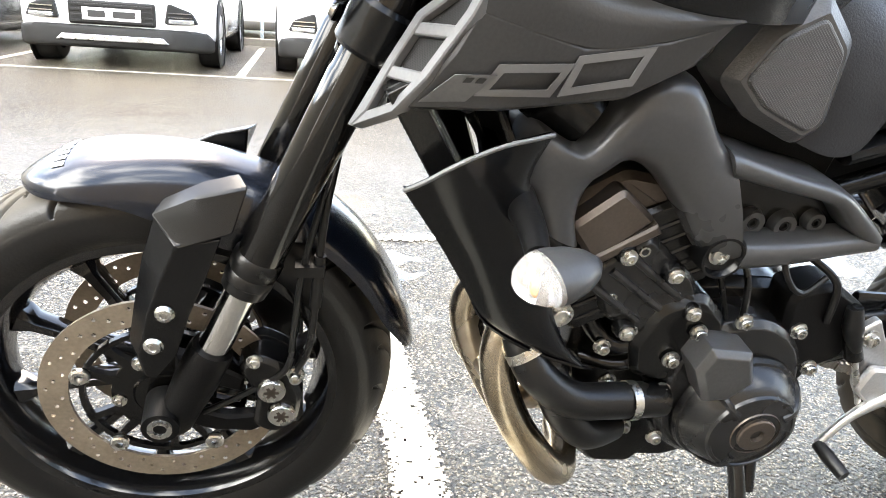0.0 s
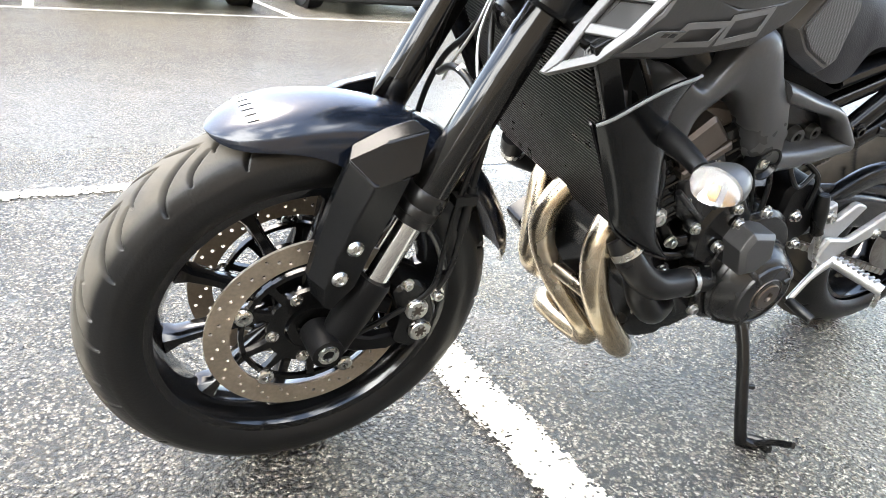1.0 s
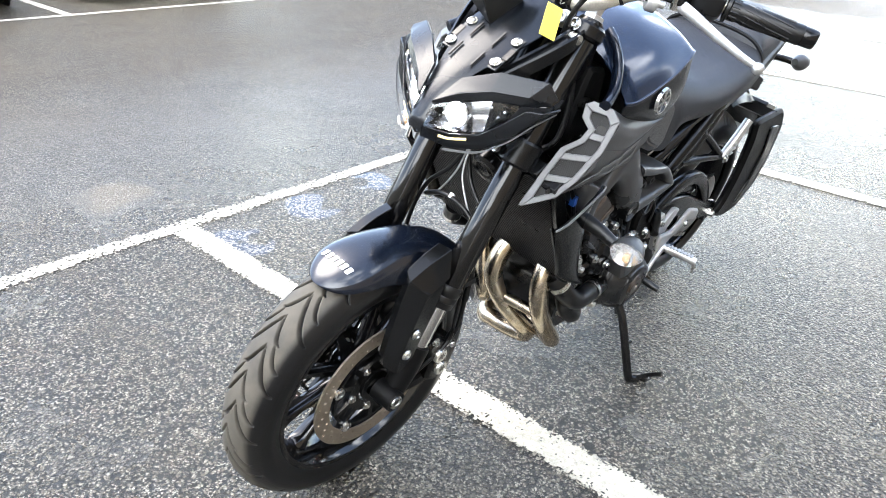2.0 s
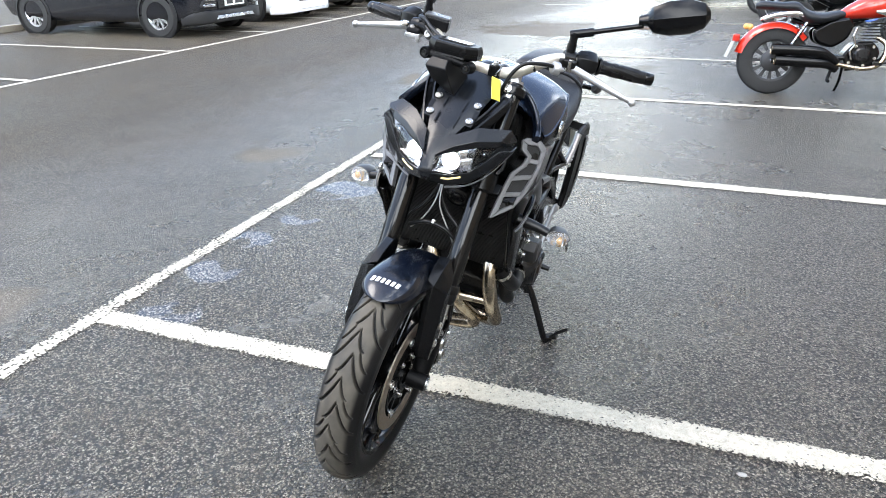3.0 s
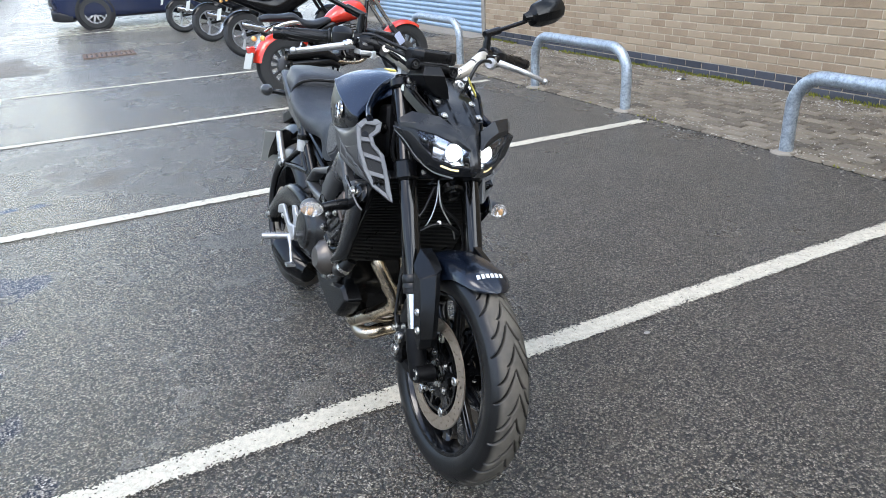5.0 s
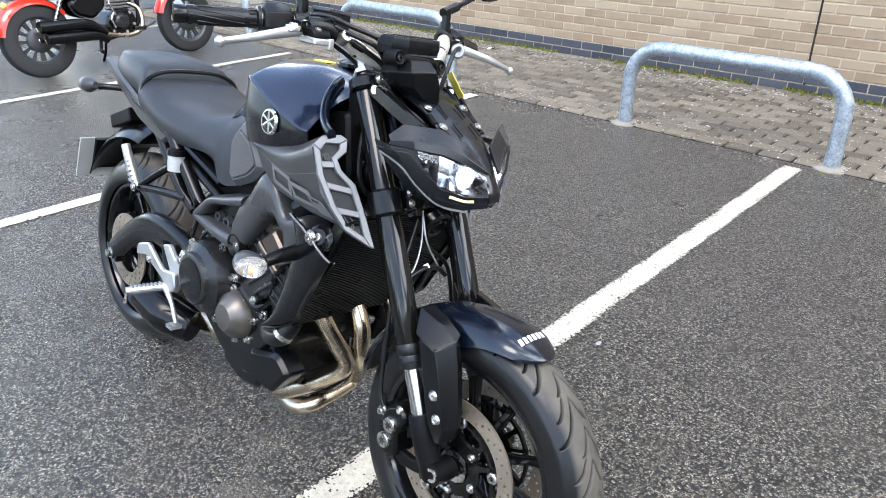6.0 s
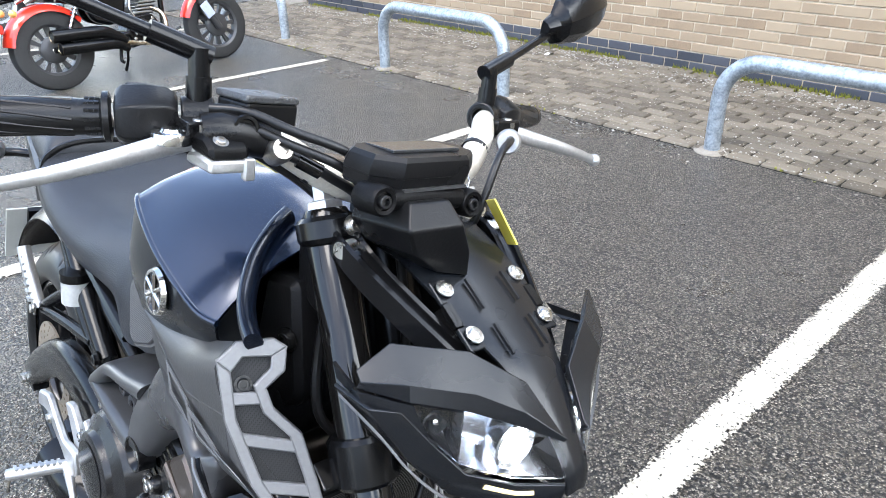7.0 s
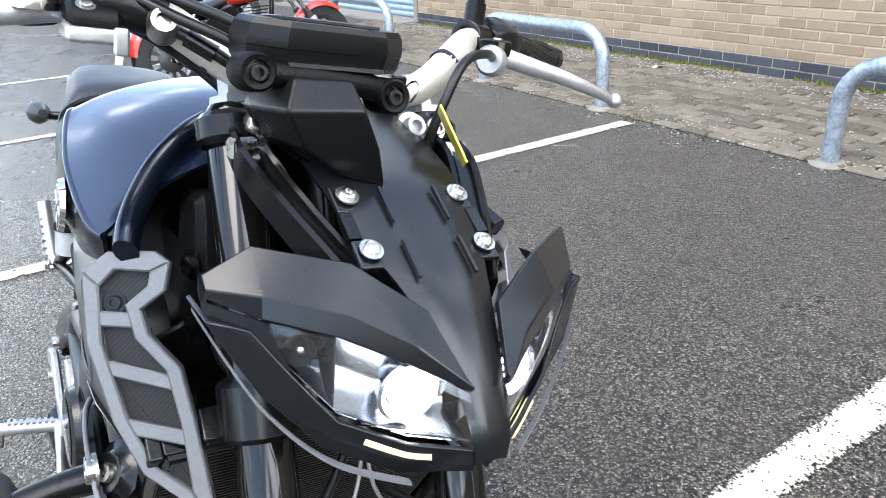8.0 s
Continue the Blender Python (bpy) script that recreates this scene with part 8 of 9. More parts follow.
def car(name, m, paint, label, L=4.5, W=1.84, H=1.66, suv=True, lower=None, group="parked cars facing the aisle"):
    """A parked car; its nose looks to -x, its front bumper stands at x = 0."""
    t = thing(name, m, label, "car", group)
    hw = W / 2
    sill = 0.22 if suv else 0.16
    belt = 0.98 if suv else 0.86
    hood = 0.94 if suv else 0.76

    def sec(x, w, z0, z1, rnd=0.10):
        pts = []
        for sx, sz in ((-1, 0), (1, 0), (1, 1), (-1, 1)):
            pts.append((sx * w, z0 if sz == 0 else z1))
        ring = round2(pts, rnd, 4)
        return [V((x, y, z)) for y, z in ring]

    bm = bmesh.new()
    add_loft(bm, [sec(0.03, hw * 0.62, sill + 0.22, hood - 0.22, 0.10), sec(0.0 + 0.05, hw * 0.78, sill + 0.12, hood - 0.12, 0.14), sec(0.14, hw * 0.92, sill + 0.06, hood - 0.05, 0.16), sec(0.36, hw * 0.99, sill, hood - 0.01, 0.16), sec(1.0, hw, sill, hood + 0.05, 0.16), sec(1.5, hw, sill, belt, 0.15), sec(L - 0.9, hw, sill, belt + 0.03, 0.15), sec(L - 0.25, hw * 0.97, sill + 0.06, belt + 0.02, 0.16), sec(L - 0.02, hw * 0.86, sill + 0.2, belt - 0.06, 0.14)])
    part("body", bm, paint, t, sharp=50)
    bm = bmesh.new()
    roof = H - 0.02
    add_loft(bm, [sec(1.12, hw * 0.90, belt - 0.06, belt, 0.02), sec(1.75, hw * 0.80, belt - 0.06, roof - 0.06, 0.12), sec(2.2, hw * 0.78, belt - 0.06, roof, 0.14), sec(L - 1.0, hw * 0.77, belt - 0.06, roof - 0.02, 0.14), sec(L - 0.35, hw * 0.80, belt - 0.06, belt + 0.1, 0.05)])
    part("windows", bm, M_GLASSCAR, t, "dark car windows", sharp=50)
    bm = bmesh.new()
    add_loft(bm, [sec(1.80, hw * 0.70, roof - 0.05, roof - 0.02, 0.012), sec(2.2, hw * 0.74, roof - 0.02, roof + 0.02, 0.02), sec(L - 1.0, hw * 0.74, roof - 0.03, roof + 0.012, 0.02), sec(L - 0.75, hw * 0.70, roof - 0.12, roof - 0.09, 0.012)])
    part("roof", bm, paint, t)
    for y0 in (-1, 1):
        for x0 in (0.86, L - 0.86):
            bm = bmesh.new()
            add_lathe(bm, [(0.30, 0.0), (0.40, 0.0), (0.405, 0.012), (0.37, 0.02)], (x0, y0 * (hw - 0.006), 0.34), (0, y0, 0), 40)
            part("wheel_arch", bm, M_CARPL, t, "black wheel arch trim")
            car_wheel(t, x0, y0 * (hw - 0.105), y0)
    # front
    low = lower or M_CARPL
    bm = bmesh.new()
    add_loft(bm, [sec(-0.01, hw * 0.60, sill + 0.01, sill + 0.17, 0.05), sec(0.02, hw * 0.80, sill - 0.01, sill + 0.19, 0.06), sec(0.16, hw * 0.95, sill - 0.03, sill + 0.18, 0.06), sec(0.40, hw * 0.985, sill - 0.04, sill + 0.12, 0.05), sec(0.5, hw * 0.6, sill - 0.02, sill + 0.08, 0.03)])
    bump = part("lower_bumper", bm, low, t, "dark lower bumper")
    bm = bmesh.new()
    add_prism(bm, [(-hw * 0.56, sill + 0.05), (hw * 0.56, sill + 0.05), (hw * 0.50, sill + 0.105), (-hw * 0.50, sill + 0.105)], 0.0, 0.03, 0.01)
    bmesh.ops.transform(bm, matrix=Matrix(((0, -1, 0, 0.0), (1, 0, 0, 0), (0, 0, 1, 0), (0, 0, 0, 1))), verts=bm.verts[:])
    part("skid_plate", bm, M_ALLOY if suv else paint, bump, "silver skid plate")
    gz0, gz1 = (sill + 0.20, sill + 0.42) if suv else (sill + 0.20, sill + 0.40)
    bm = bmesh.new()
    add_box(bm, (0.028, 0, (gz0 + gz1) / 2), (0.05, hw * 0.86, gz1 - gz0))
    grille = part("grille", bm, M_CARPL, t, "black slatted grille", bevel=0.02)
    for k in range(4):
        bm = bmesh.new()
        add_box(bm, (0.0, 0, gz0 + (gz1 - gz0) * (k + 0.6) / 4.4), (0.02, hw * 0.80, 0.022))
        part("grille_slat", bm, M_CARPL if suv else M_CHROME2, grille, bevel=0.004)
    for s in (-1, 1):
        bm = bmesh.new()
        add_prism(bm, round2([(s * hw * 0.52, sill + 0.24), (s * hw * 0.86, sill + 0.25), (s * hw * 0.80, sill + 0.36), (s * hw * 0.56, sill + 0.44)], 0.03), 0.0, 0.05, 0.01)
        for v in bm.verts:
            y = v.co.x
            v.co = V((0.030 - v.co.y + 0.22 * max(0, abs(y) - hw * 0.52), y, v.co.z))
        fg = part("fog_recess", bm, M_CARPL, t, "black fog lamp recess")
        for k in range(2):
            build("recess_slat", M_CHROME2 if suv else M_CARPL, fg, add_box, (-0.002, s * hw * 0.68, sill + 0.31 + 0.04 * k), (0.02, 0.22, 0.010), Matrix.Rotation(-s * 0.22, 3, "Z"))
        build("fog_lamp", M_HEAD, fg, add_box, (0.012, s * hw * 0.69, sill + 0.272), (0.03, 0.24, 0.045), Matrix.Rotation(-s * 0.24, 3, "Z"), bevel=0.012)
        bm = bmesh.new()
        add_loft(bm, [[V((0.12, s * hw * 0.50, hood - 0.20)), V((0.10, s * hw * 0.50, hood - 0.12)), V((0.20, s * hw * 0.50, hood - 0.07))], [V((0.24, s * hw * 0.84, hood - 0.18)), V((0.22, s * hw * 0.84, hood - 0.07)), V((0.32, s * hw * 0.84, hood - 0.03))], [V((0.52, s * hw * 0.985, hood - 0.11)), V((0.50, s * hw * 0.99, hood - 0.04)), V((0.55, s * hw * 0.95, hood - 0.015))]])
        part("headlamp", bm, M_HEAD, t, "clear car headlamp")
        bm = bmesh.new()
        add_box(bm, (1.35, s * (hw + 0.10), belt + 0.08), (0.12, 0.2, 0.14))
        part("door_mirror", bm, paint, t, bevel=0.04)
    bm = bmesh.new()
    add_box(bm, (-0.014, 0, gz0 + 0.10), (0.012, 0.53, 0.115))
    pl = part("number_plate", bm, M_PLATEW, t, "white number plate with plain bars", bevel=0.003)
    for y0, w0 in ((-0.115, 0.20), (0.135, 0.155)):
        build("plate_bar", M_INK, pl, add_box, (-0.022, y0, gz0 + 0.10), (0.004, w0, 0.062))
    return t


FAR_Y = 5.25
car("parked_car", pose(-2.02, FAR_Y, 0, 0, 0, 90), M_WCAR, "white family SUV with a black lower bumper, parked nose out")
car("parked_car", pose(0.43, FAR_Y + 0.12, 0, 0, 0, 90), M_WCAR, "white SUV with a grey bumper and skid plate, parked nose out", H=1.7)
car("parked_car", pose(2.95, FAR_Y + 0.3, 0, 0, 0, 90), M_BCAR, "black hatchback parked nose out", 4.2, 1.78, 1.46, False)
car("parked_car", pose(-4.55, FAR_Y + 0.25, 0, 0, 0, 90), M_GCAR, "dark grey hatchback parked nose out", 4.2, 1.78, 1.46, False)
car("parked_car", pose(8.72, FAR_Y + 0.5, 0, 0, 0, 90), M_BCAR, "black SUV with silver alloy wheels, parked nose out", 4.5, 1.84, 1.66, True)
car("parked_car", pose(11.3, FAR_Y + 0.55, 0, 0, 0, 90), M_WCAR, "white saloon with dark alloy wheels, parked nose out", 4.6, 1.82, 1.44, False, M_WCAR)
car("parked_car", pose(13.6, FAR_Y + 0.75, 0, 0, 0, 90), M_GCAR, "dark grey SUV parked nose out", 4.5, 1.85, 1.66, True)
car("parked_car", pose(16.1, FAR_Y + 0.8, 0, 0, 0, 90), M_NAVY, "dark blue hatchback parked nose out", 4.2, 1.78, 1.46, False)
car("parked_car", pose(18.5, FAR_Y + 0.9, 0, 0, 0, 90), M_GCAR, "dark grey saloon parked nose out", 4.5, 1.8, 1.46, False)
car("parked_car", pose(20.9, FAR_Y + 0.9, 0, 0, 0, 90), M_BCAR, "black hatchback parked nose out", 4.2, 1.78, 1.46, False)
car("parked_car", pose(17.0, -0.42, 0, 0, 0, -90), M_NAVY, "dark blue off-roader with bright alloy wheels, parked across the aisle", 4.6, 1.9, 1.75, True, group="cars beyond the motorcycles")
car("parked_car", pose(-1.3, 15.4, 0, 0, 0, -90), M_WCAR, "white car parked beyond the kerb", 4.2, 1.78, 1.46, False, group="cars beyond the motorcycles")


def spoke_wheel(parent, c, r, w, spokes, rim_r, material):
    wh = build("wheel", M_CTYRE, parent, add_lathe, [(rim_r, -w * 0.42), (r * 0.88, -w * 0.5), (r * 0.95, -w * 0.42), (r * 0.99, -w * 0.22), (r, 0), (r * 0.99, w * 0.22), (r * 0.95, w * 0.42), (r * 0.88, w * 0.5), (rim_r, w * 0.42)], c, (0, 1, 0), 48, True, label="black motorcycle tyre")
    bm = bmesh.new()
    add_lathe(bm, [(rim_r * 1.02, -w * 0.42), (rim_r * 1.02, w * 0.42), (rim_r * 0.9, w * 0.3), (rim_r * 0.88, 0), (rim_r * 0.9, -w * 0.3)], c, (0, 1, 0), 44, True)
    for k in range(spokes):
        a = 2 * math.pi * k / spokes
        d, t = V((math.cos(a), 0, math.sin(a))), V((-math.sin(a), 0, math.cos(a)))
        add_loft(bm, [[c + d * rr + t * hw * q + V((0, p * 0.016, 0)) for q, p in ((-1, -1), (1, -1), (1, 1), (-1, 1))] for rr, hw in ((0.03, 0.016), (rim_r * 0.6, 0.012), (rim_r * 0.92, 0.02))])
    add_lathe(bm, [(0.0, -0.05), (0.045, -0.05), (0.05, 0.0), (0.045, 0.05), (0.0, 0.05)], c, (0, 1, 0), 24)
    part("rim", bm, material, wh)
    return wh


def fender(c, r, w, a0, a1, drop=0.03):
    return [[c + V((math.sin(a), 0, math.cos(a))) * (r - drop * abs(q) ** 2.4) + V((0, w * q, 0)) for q in (-1, -0.9, -0.6, 0, 0.6, 0.9, 1)] for a in (radians(a0 + (a1 - a0) * k / 16) for k in range(17))]


# red cruiser on its stand
cr = thing("cruiser_motorcycle", pose(5.62, -4.03, 0, 5, 0, 96), "bright red cruiser motorcycle with twin black silencers", "motorcycle", "other parked motorcycles")
FW, RW = V((0, 0, 0.30)), V((1.42, 0, 0.305))
M_CRIM = mat("dark_cast_rim", (0.06, 0.06, 0.062), 0.4, 0.4, 0.1, 12, 100)
spoke_wheel(cr, FW, 0.30, 0.10, 12, 0.20, M_CRIM)
spoke_wheel(cr, RW, 0.305, 0.13, 12, 0.19, M_CRIM)
for c, s in ((FW, 1), (RW, 1)):
    build("brake_drum", M_CRIM, cr, add_lathe, [(0.0, 0.06), (0.05, 0.06), (0.085, 0.05), (0.10, 0.04), (0.10, 0.0)], c, (0, 1, 0), 28)
    build("axle_nut", M_CHROME2, cr, add_lathe, [(0.0, 0.085), (0.014, 0.085), (0.016, 0.07), (0.024, 0.066), (0.024, 0.05)], c, (0, 1, 0), 6)
bm = bmesh.new()
add_loft(bm, fender(FW, 0.335, 0.075, -38, 72, 0.05), closed=False, caps=False)
part("front_mudguard", bm, M_RED, cr, "red front mudguard", thick=0.004)
bm = bmesh.new()
add_loft(bm, fender(RW, 0.345, 0.095, -52, 78, 0.06), closed=False, caps=False)
part("rear_mudguard", bm, M_RED, cr, "deep red rear mudguard", thick=0.004)
bm = bmesh.new()
rings = []
for x, w, zt, zb in ((0.44, 0.05, 0.80, 0.72), (0.50, 0.105, 0.865, 0.695), (0.60, 0.135, 0.885, 0.675), (0.72, 0.13, 0.865, 0.67), (0.84, 0.105, 0.80, 0.665), (0.92, 0.05, 0.735, 0.665)):
    rings.append([V((x, w * math.cos(a), (zt + zb) / 2 + (zt - zb) / 2 * math.sin(a))) for a in (2 * math.pi * k / 18 for k in range(18))])
cols = [spline([r[i] for r in rings], 4) for i in range(18)]
add_loft(bm, [[c[j] for c in cols] for j in range(len(cols[0]))])
part("fuel_tank", bm, M_RED, cr, "glossy red teardrop fuel tank", sharp=60)
build("tank_badge", M_CHROME2, cr, add_tube, [(0.50, 0.12, 0.735), (0.58, 0.135, 0.728), (0.66, 0.134, 0.735)], [0.012, 0.03, 0.008], 12, 4, flat=0.35)
bm = bmesh.new()
rings = []
for x, w, z, h in ((0.86, 0.07, 0.715, 0.03), (0.95, 0.12, 0.695, 0.045), (1.08, 0.15, 0.675, 0.05), (1.20, 0.145, 0.70, 0.06), (1.27, 0.11, 0.765, 0.05), (1.40, 0.105, 0.775, 0.04), (1.55, 0.09, 0.785, 0.04), (1.62, 0.05, 0.78, 0.025)):
    rings.append([V((x, w * math.cos(a), z + h * math.sin(a))) for a in (2 * math.pi * k / 16 for k in range(16))])
cols = [spline([r[i] for r in rings], 4) for i in range(16)]
add_loft(bm, [[c[j] for c in cols] for j in range(len(cols[0]))])
part("seat", bm, M_SEAT, cr, "stepped black seat", sharp=60)
for s in (-1, 1):
    d = V((math.sin(radians(30)), 0, math.cos(radians(30))))
    o = FW + V((0.02, s * 0.085, 0))
    build("fork_leg", M_CHROME2, cr, add_lathe, [(0.022, 0.30), (0.022, 0.72), (0.03, 0.725), (0.03, 0.80)], o, d, 20, label="chromed fork tube")
    build("fork_slider", M_CRIM, cr, add_lathe, [(0.0, -0.04), (0.028, -0.03), (0.03, 0.05), (0.03, 0.33), (0.025, 0.335)], o, d, 20)
    sh = build("shock_absorber", M_CHROME2, cr, add_cyl, (1.36, s * 0.125, 0.33), (1.19, s * 0.125, 0.64), 0.014)
    for k in range(9):
        p = V((1.34, s * 0.125, 0.36)).lerp(V((1.21, s * 0.125, 0.61)), k / 8)
        build("spring_coil", M_CHROME2, sh, add_lathe, [(0.020, -0.006), (0.027, 0.0), (0.020, 0.006)], p, V((-0.17, 0, 0.31)), 16)
    build("side_rail", M_CHROME2, cr, add_tube, [(1.16, s * 0.108, 0.68), (1.28, s * 0.108, 0.715), (1.45, s * 0.105, 0.70), (1.55, s * 0.10, 0.66)], [0.008, 0.022, 0.022, 0.012], 12, 5, flat=0.4)
    build("indicator", M_AMBER, cr, add_ball, (1.66, s * 0.13, 0.60), 0.028, 12, label="amber rear indicator")
    build("handlebar", M_CHROME2, cr, add_tube, [(0.43, 0.0, 1.0), (0.44, s * 0.12, 1.03), (0.50, s * 0.24, 1.10), (0.62, s * 0.36, 1.06)], 0.012, 12, 6)
    build("grip", M_RUBBER, cr, add_tube, [(0.60, s * 0.34, 1.067), (0.69, s * 0.43, 1.04)], 0.018, 12, 1, False)
    bm = bmesh.new()
    add_prism(bm, round2([(0.80, 0.62), (0.84, 0.69), (1.00, 0.66), (1.14, 0.57), (1.10, 0.47), (0.96, 0.42), (0.84, 0.50)], 0.04), s * 0.06, s * 0.12, 0.02)
    part("side_cover", bm, M_SATIN, cr, "glossy black side cover", bevel=0.004)
# engine
bm = bmesh.new()
add_prism(bm, round2([(0.58, 0.28), (0.56, 0.40), (0.62, 0.48), (0.78, 0.47), (0.86, 0.36), (0.82, 0.26)], 0.03), -0.10, 0.10, 0.012, True)
ce = part("engine", bm, M_ENG, cr, "black finned engine", bevel=0.003)
for k in range(7):
    z = 0.48 + 0.026 * k
    build("cooling_fin", M_ENG, ce, add_box, (0.665 - 0.012 * k, 0, z), (0.15, 0.18, 0.010), bevel=0.003)
build("clutch_cover", M_COVER, ce, add_lathe, [(0.0, 0.045), (0.05, 0.042), (0.075, 0.02), (0.08, 0.0)], (0.71, 0.10, 0.37), (0, 1, 0), 30)
build("kick_pipe", M_CHROME2, ce, add_tube, [(0.78, 0.11, 0.60), (0.80, 0.125, 0.53), (0.78, 0.125, 0.46), (0.81, 0.125, 0.40), (0.79, 0.125, 0.33)], 0.010, 10, 6)
for x, z in ((0.60, 0.34), (0.62, 0.44), (0.76, 0.44), (0.80, 0.30), (0.68, 0.28)):
    bolt(ce, (x, 0.105, z), (0, 1, 0), 0.009, 0.01)
for k, (z0, z1, x1) in enumerate(((0.40, 0.375, 1.46), (0.305, 0.265, 1.42))):
    ex = build("silencer", M_BLACK, cr, add_tube, [(0.90, 0.16, z0 - 0.10 + 0.03 * k), (0.98, 0.165, z0 - 0.05 + 0.03 * k), (1.10, 0.17, z0 - 0.005), (x1, 0.175, z0 + 0.01)], [0.028, 0.040, 0.046, 0.048], 20, 6, label="matt black slash-cut silencer")
    build("silencer_tip", M_BRASS, ex, add_lathe, [(0.0, -0.02), (0.040, -0.02), (0.044, 0.004), (0.047, 0.004)], (x1, 0.175, z0 + 0.01), (1, 0, 0.1), 24)
build("header_pipe", M_BRASS, cr, add_tube, [(0.60, 0.06, 0.52), (0.52, 0.10, 0.45), (0.56, 0.15, 0.30), (0.70, 0.16, 0.255), (0.92, 0.16, 0.29)], 0.020, 16, 6)
for pts, r in (([(0.40, 0, 0.86), (0.46, 0, 0.60), (0.52, 0, 0.32), (0.80, 0, 0.24)], 0.022), ([(0.45, 0, 0.74), (0.80, 0, 0.66), (1.10, 0, 0.62), (1.30, 0, 0.66)], 0.022), ([(0.84, 0.09, 0.34), (1.15, 0.10, 0.33), (1.44, 0.10, 0.305)], 0.022), ([(0.84, -0.09, 0.34), (1.15, -0.10, 0.33), (1.44, -0.10, 0.305)], 0.022)):
    build("frame_tube", M_SATIN, cr, add_tube, pts, r, 12, 6)
build("footpeg", M_RUBBER, cr, add_cyl, (0.60, 0.12, 0.30), (0.58, 0.24, 0.30), 0.016)
build("brake_pedal", M_SATIN, cr, add_tube, [(0.62, 0.14, 0.30), (0.50, 0.16, 0.31), (0.42, 0.16, 0.34)], 0.009, 8, 4)
hl = build("headlamp", M_CHROME2, cr, add_lathe, [(0.0, -0.10), (0.05, -0.09), (0.085, -0.03), (0.09, 0.02), (0.084, 0.03)], (0.30, 0, 0.90), (-1, 0, 0), 30, label="round chrome headlamp")
build("headlamp_glass", M_HEAD, hl, add_lathe, [(0.0, 0.045), (0.05, 0.038), (0.084, 0.025)], (0.30, 0, 0.90), (-1, 0, 0), 26)
bm = bmesh.new()
add_box(bm, (0.115, 0.125, 0.44), (0.085, 0.012, 0.13), Matrix.Rotation(0.5, 3, "Y"))
part("hanging_card", bm, mat("pale_blue_card", (0.42, 0.46, 0.60), 0.5), cr, "pale blue-grey card hung on the fork", bevel=0.004)
build("tail_lamp", mat("red_tail_lens", (0.55, 0.03, 0.02), 0.2), cr, add_box, (1.755, 0, 0.50), (0.06, 0.12, 0.07), label="red tail lamp", bevel=0.015)
bm = bmesh.new()
add_box(bm, (1.80, 0, 0.40), (0.006, 0.22, 0.16), Matrix.Rotation(-0.35, 3, "Y"))
part("number_plate", bm, M_PLATE, cr, "yellow number plate")
build("kick_stand", M_SATIN, cr, add_tube, [(0.80, -0.08, 0.25), (0.79, -0.16, 0.12), (0.80, -0.23, 0.025)], 0.012, 10, 4)
build("centre_stand", M_SATIN, cr, add_tube, [(0.92, 0.06, 0.24), (0.94, 0.06, 0.15), (0.93, 0.08, 0.13)], 0.014, 10, 4)


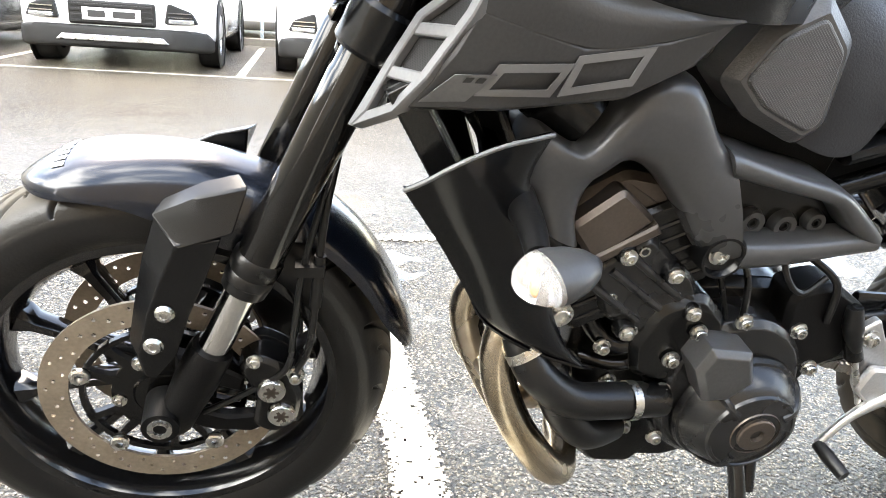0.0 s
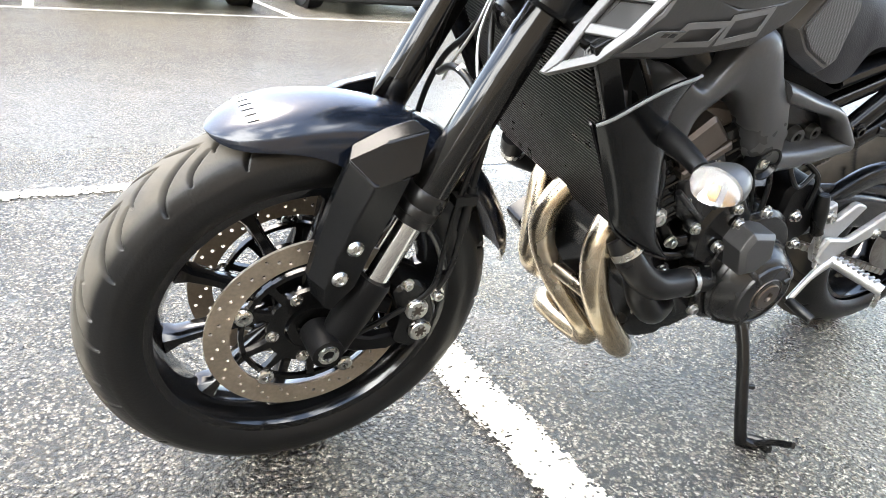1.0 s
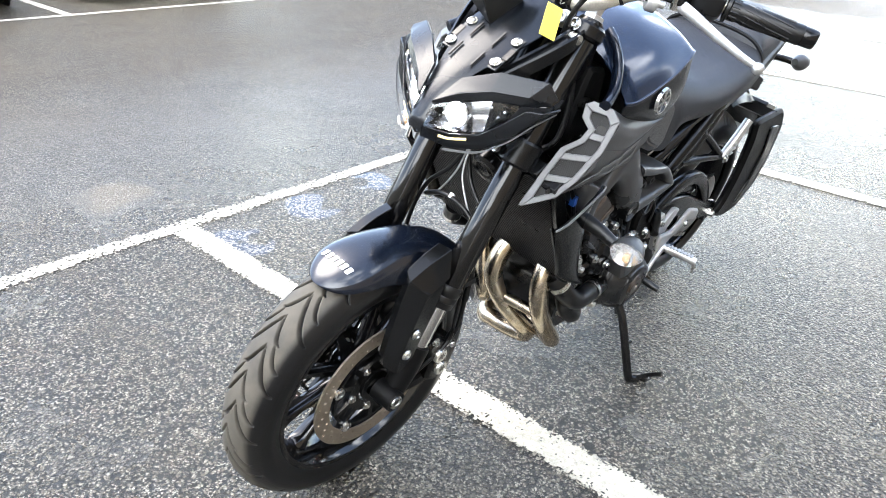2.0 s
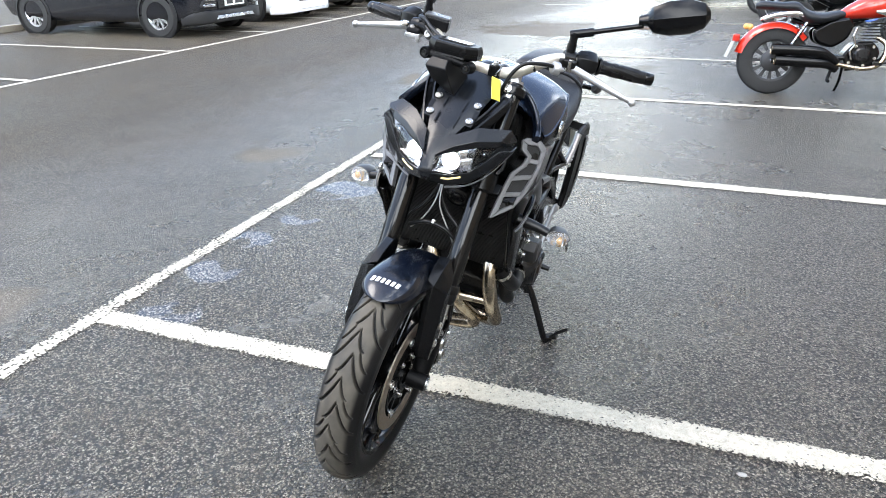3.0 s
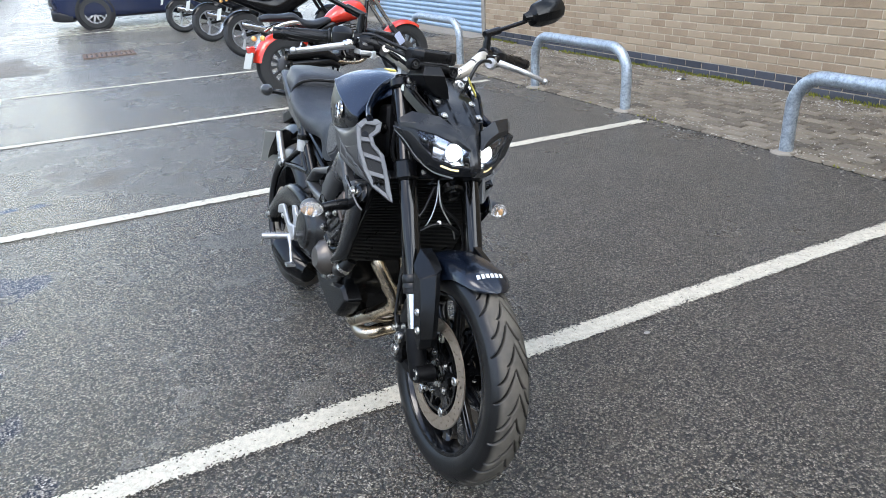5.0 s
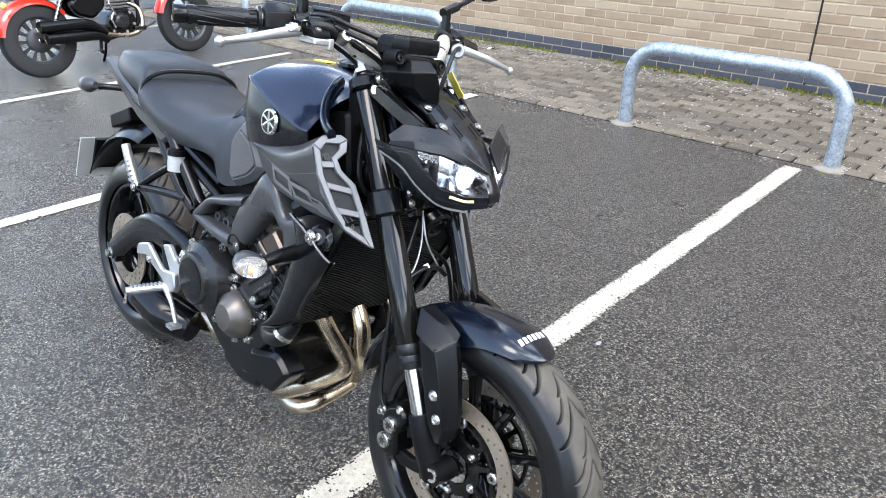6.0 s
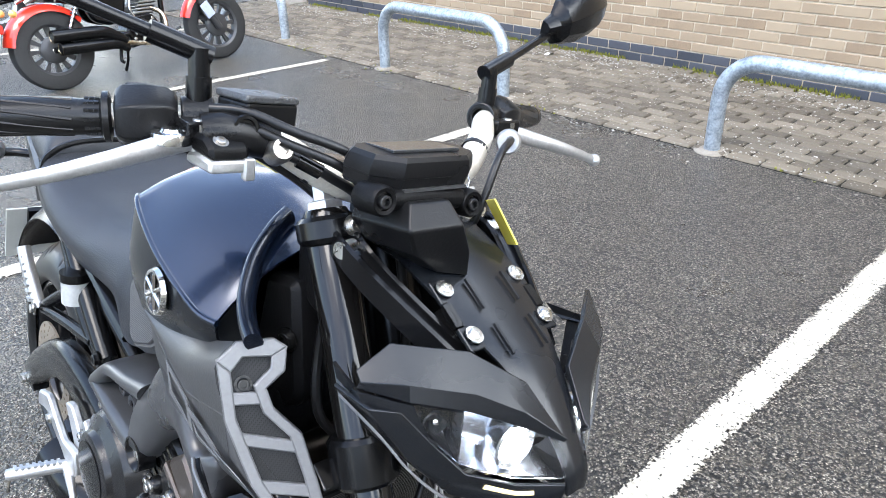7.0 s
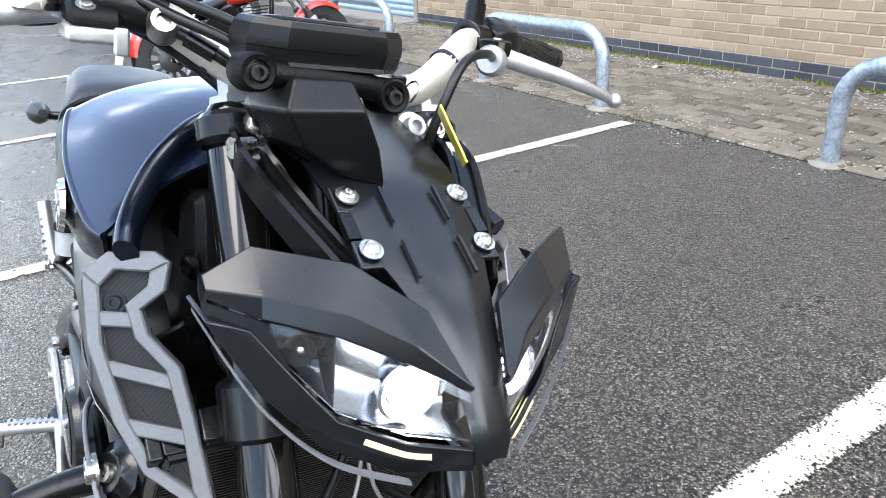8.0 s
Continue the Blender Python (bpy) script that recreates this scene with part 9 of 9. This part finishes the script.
def dark_bike(m, label, accent, belly):
    """A dark scooter-like motorcycle, seen far off behind the others."""
    t = thing("parked_motorcycle", m, label, "motorcycle", "other parked motorcycles")
    f, r = V((0, 0, 0.30)), V((1.36, 0, 0.31))
    spoke_wheel(t, f, 0.30, 0.11, 5, 0.21, M_CRIM if not accent else accent)
    spoke_wheel(t, r, 0.31, 0.15, 5, 0.21, M_ALLOY)
    for s in (-1, 1):
        build("fork_leg", M_ENG, t, add_cyl, f + V((0.0, s * 0.085, 0)), V((0.33, s * 0.085, 0.95)), 0.024)
        build("swing_arm", M_ENG, t, add_tube, [(0.86, s * 0.10, 0.36), (1.15, s * 0.11, 0.34), (1.38, s * 0.11, 0.31)], 0.026, 10, 4)
        build("handlebar", M_ENG, t, add_tube, [(0.40, 0, 1.0), (0.42, s * 0.15, 1.03), (0.52, s * 0.36, 1.02)], 0.014, 10, 4)
        build("mirror", M_ENG, t, add_ball, (0.40, s * 0.36, 1.18), 0.055, 12, (0.4, 1.2, 0.7))
        build("silencer", M_CHROME2 if s > 0 else M_ENG, t, add_tube, [(0.9, s * 0.14, 0.30), (1.15, s * 0.16, 0.36), (1.45, s * 0.17, 0.45)], [0.03, 0.05, 0.05], 14, 4)
    for name, material, rows in (("body", belly, ((0.16, 0.06, 0.86, 0.05), (0.32, 0.17, 0.86, 0.15), (0.55, 0.18, 0.80, 0.20), (0.78, 0.15, 0.70, 0.22), (0.95, 0.13, 0.66, 0.14), (1.25, 0.12, 0.76, 0.09), (1.60, 0.06, 0.88, 0.04))), ("seat", M_SEAT, ((0.78, 0.09, 0.84, 0.04), (0.95, 0.14, 0.80, 0.04), (1.12, 0.14, 0.84, 0.04), (1.22, 0.12, 0.90, 0.04), (1.55, 0.09, 0.95, 0.03))), ("engine", M_ENG, ((0.50, 0.12, 0.44, 0.12), (0.62, 0.16, 0.42, 0.16), (0.82, 0.16, 0.40, 0.15), (0.95, 0.10, 0.40, 0.10)))):
        bm = bmesh.new()
        rings = [[V((x, w * math.cos(a), z + h * math.sin(a))) for a in (2 * math.pi * k / 14 for k in range(14))] for x, w, z, h in rows]
        cols = [spline([q[i] for q in rings], 3) for i in range(14)]
        add_loft(bm, [[c[j] for c in cols] for j in range(len(cols[0]))])
        part(name, bm, material, t, sharp=60)
    bm = bmesh.new()
    add_loft(bm, fender(f, 0.33, 0.07, -40, 50, 0.04), closed=False, caps=False)
    part("front_mudguard", bm, belly, t, thick=0.004)
    bm = bmesh.new()
    add_loft(bm, fender(r, 0.345, 0.085, -20, 60, 0.05), closed=False, caps=False)
    part("rear_mudguard", bm, M_ENG, t, thick=0.004)
    build("tail_lamp", mat("red_lens", (0.5, 0.03, 0.02), 0.2), t, add_box, (1.62, 0, 0.87), (0.05, 0.10, 0.05), bevel=0.01)
    for s in (-1, 1):
        build("indicator", M_AMBER, t, add_ball, (1.58, s * 0.14, 0.80), 0.025, 10)
    bm = bmesh.new()
    add_box(bm, (1.68, 0, 0.62), (0.006, 0.2, 0.16), Matrix.Rotation(-0.3, 3, "Y"))
    part("number_plate", bm, M_PLATE, t, "yellow number plate")
    build("screen", M_GLASSCAR, t, add_box, (0.22, 0, 1.02), (0.02, 0.24, 0.16), Matrix.Rotation(0.6, 3, "Y"), bevel=0.01)
    return t


M_BLUER = mat("blue_cast_rim", (0.03, 0.12, 0.5), 0.35)
dark_bike(pose(8.9, -4.3, 0, 6, 0, 95), "black scooter on its side stand", None, M_SATIN)
dark_bike(pose(11.5, -4.25, 0, 6, 0, 98), "black sports motorcycle with silver wheel", M_BLUER, M_BCAR)
dark_bike(pose(13.6, -4.1, 0, 6, 0, 95), "dark grey motorcycle on its side stand", None, M_GCAR)
# ---- masonry pieces, last ----
def piece_mesh(name, lx, ly, lz, c, material):
    """A brick lying along x with chamfered outer edges; its outer face looks to +y (walls) or +z (pavers)."""
    bm = bmesh.new()
    add_box(bm, (0, 0, 0), (lx, ly, lz))
    bmesh.ops.bevel(bm, geom=bm.edges[:], offset=c, segments=1, affect="EDGES")
    me = bpy.data.meshes.new(name)
    bm.to_mesh(me)
    bm.free()
    me.materials.append(material)
    return me


def join_pieces(name, me, places, parent, material):
    co = np.array([v.co for v in me.vertices])
    polys = [tuple(p.vertices) for p in me.polygons]
    verts, faces = [], []
    for x, y, z, s in places:
        k = len(verts)
        verts += [(x + a * s, y + b, z + c) for a, b, c in co]
        faces += [tuple(k + i for i in p) for p in polys]
    return tagged(flat_mesh(name, verts, faces, material, parent), kind="stuff")


def brick_wall(parent, x0, x1, top, near, y):
    me, dark = piece_mesh("brick", 0.2135, 0.04, 0.064, 0.003, M_BRICK), piece_mesh("plinth_brick", 0.2135, 0.04, 0.064, 0.003, M_BLUEBRICK)
    rest, rest_d, spent = [], [], 0
    for row in range(int(top / 0.075)):
        z = 0.035 + 0.075 * row
        off = 0.1125 if row % 2 else 0.0
        nx = int((x1 - x0) / 0.225)
        for i in range(-1, nx + 1):
            a, b = x0 + 0.225 * i + off, x0 + 0.225 * i + off + 0.2135
            a, b = max(a, x0), min(b, x1)
            if b - a < 0.04:
                continue
            x, s = (a + b) / 2, (b - a) / 0.2135
            yy = y - 0.018 + random.uniform(-0.0015, 0.0015)
            blue = row < 2
            if near and near[0] < x < near[1] and row < 13 and spent < 300:
                o = new("plinth_brick" if blue else "brick", dark if blue else me)
                o.parent, o.location, o.scale.x = parent, (x, yy + (0.004 if blue else 0), z), s
                spent += 1
            else:
                (rest_d if blue else rest).append((x, yy + (0.004 if blue else 0), z, s))
    join_pieces("brick_courses", me, rest, parent, M_BRICK)
    join_pieces("plinth_courses", dark, rest_d, parent, M_BLUEBRICK)


brick_wall(wall_south, -4.0, 7.95, 3.85, (-0.6, 4.4), WALL_Y)
brick_wall(wall_pier, 12.9, 14.6, 3.85, None, WALL_Y)

pavement = tagged(block("pavement", -4.0, 8.9, WALL_Y, PAVE_Y + 0.002, -0.08, 0.0005, M_JOINT), "worn grey-brown block paving strip along the wall", "pavement", kind="structure")
pav = piece_mesh("paver", 0.190, 0.0890, 0.05, 0.007, M_PAVER)
far, spent = [], 0
for row in range(16):
    y = PAVE_Y - 0.053 - 0.1035 * row
    if y - 0.05 < WALL_Y:
        break
    for i in range(63):
        x = -3.9 + 0.2035 * i + (0.10 if row % 2 else 0)
        if x > 8.8:
            continue
        z = -0.010 + random.uniform(-0.003, 0.003)
        if -0.3 < x < 4.2 and row < 14 and spent < 300:
            o = new("paver", pav)
            o.parent, o.location = pavement, (x, y, z)
            o.rotation_euler = (random.uniform(-0.012, 0.012), random.uniform(-0.008, 0.008), random.uniform(-0.012, 0.012))
            spent += 1
        else:
            far.append((x, y, z, 1.0))
join_pieces("paver_courses", pav, far, pavement, M_PAVER)
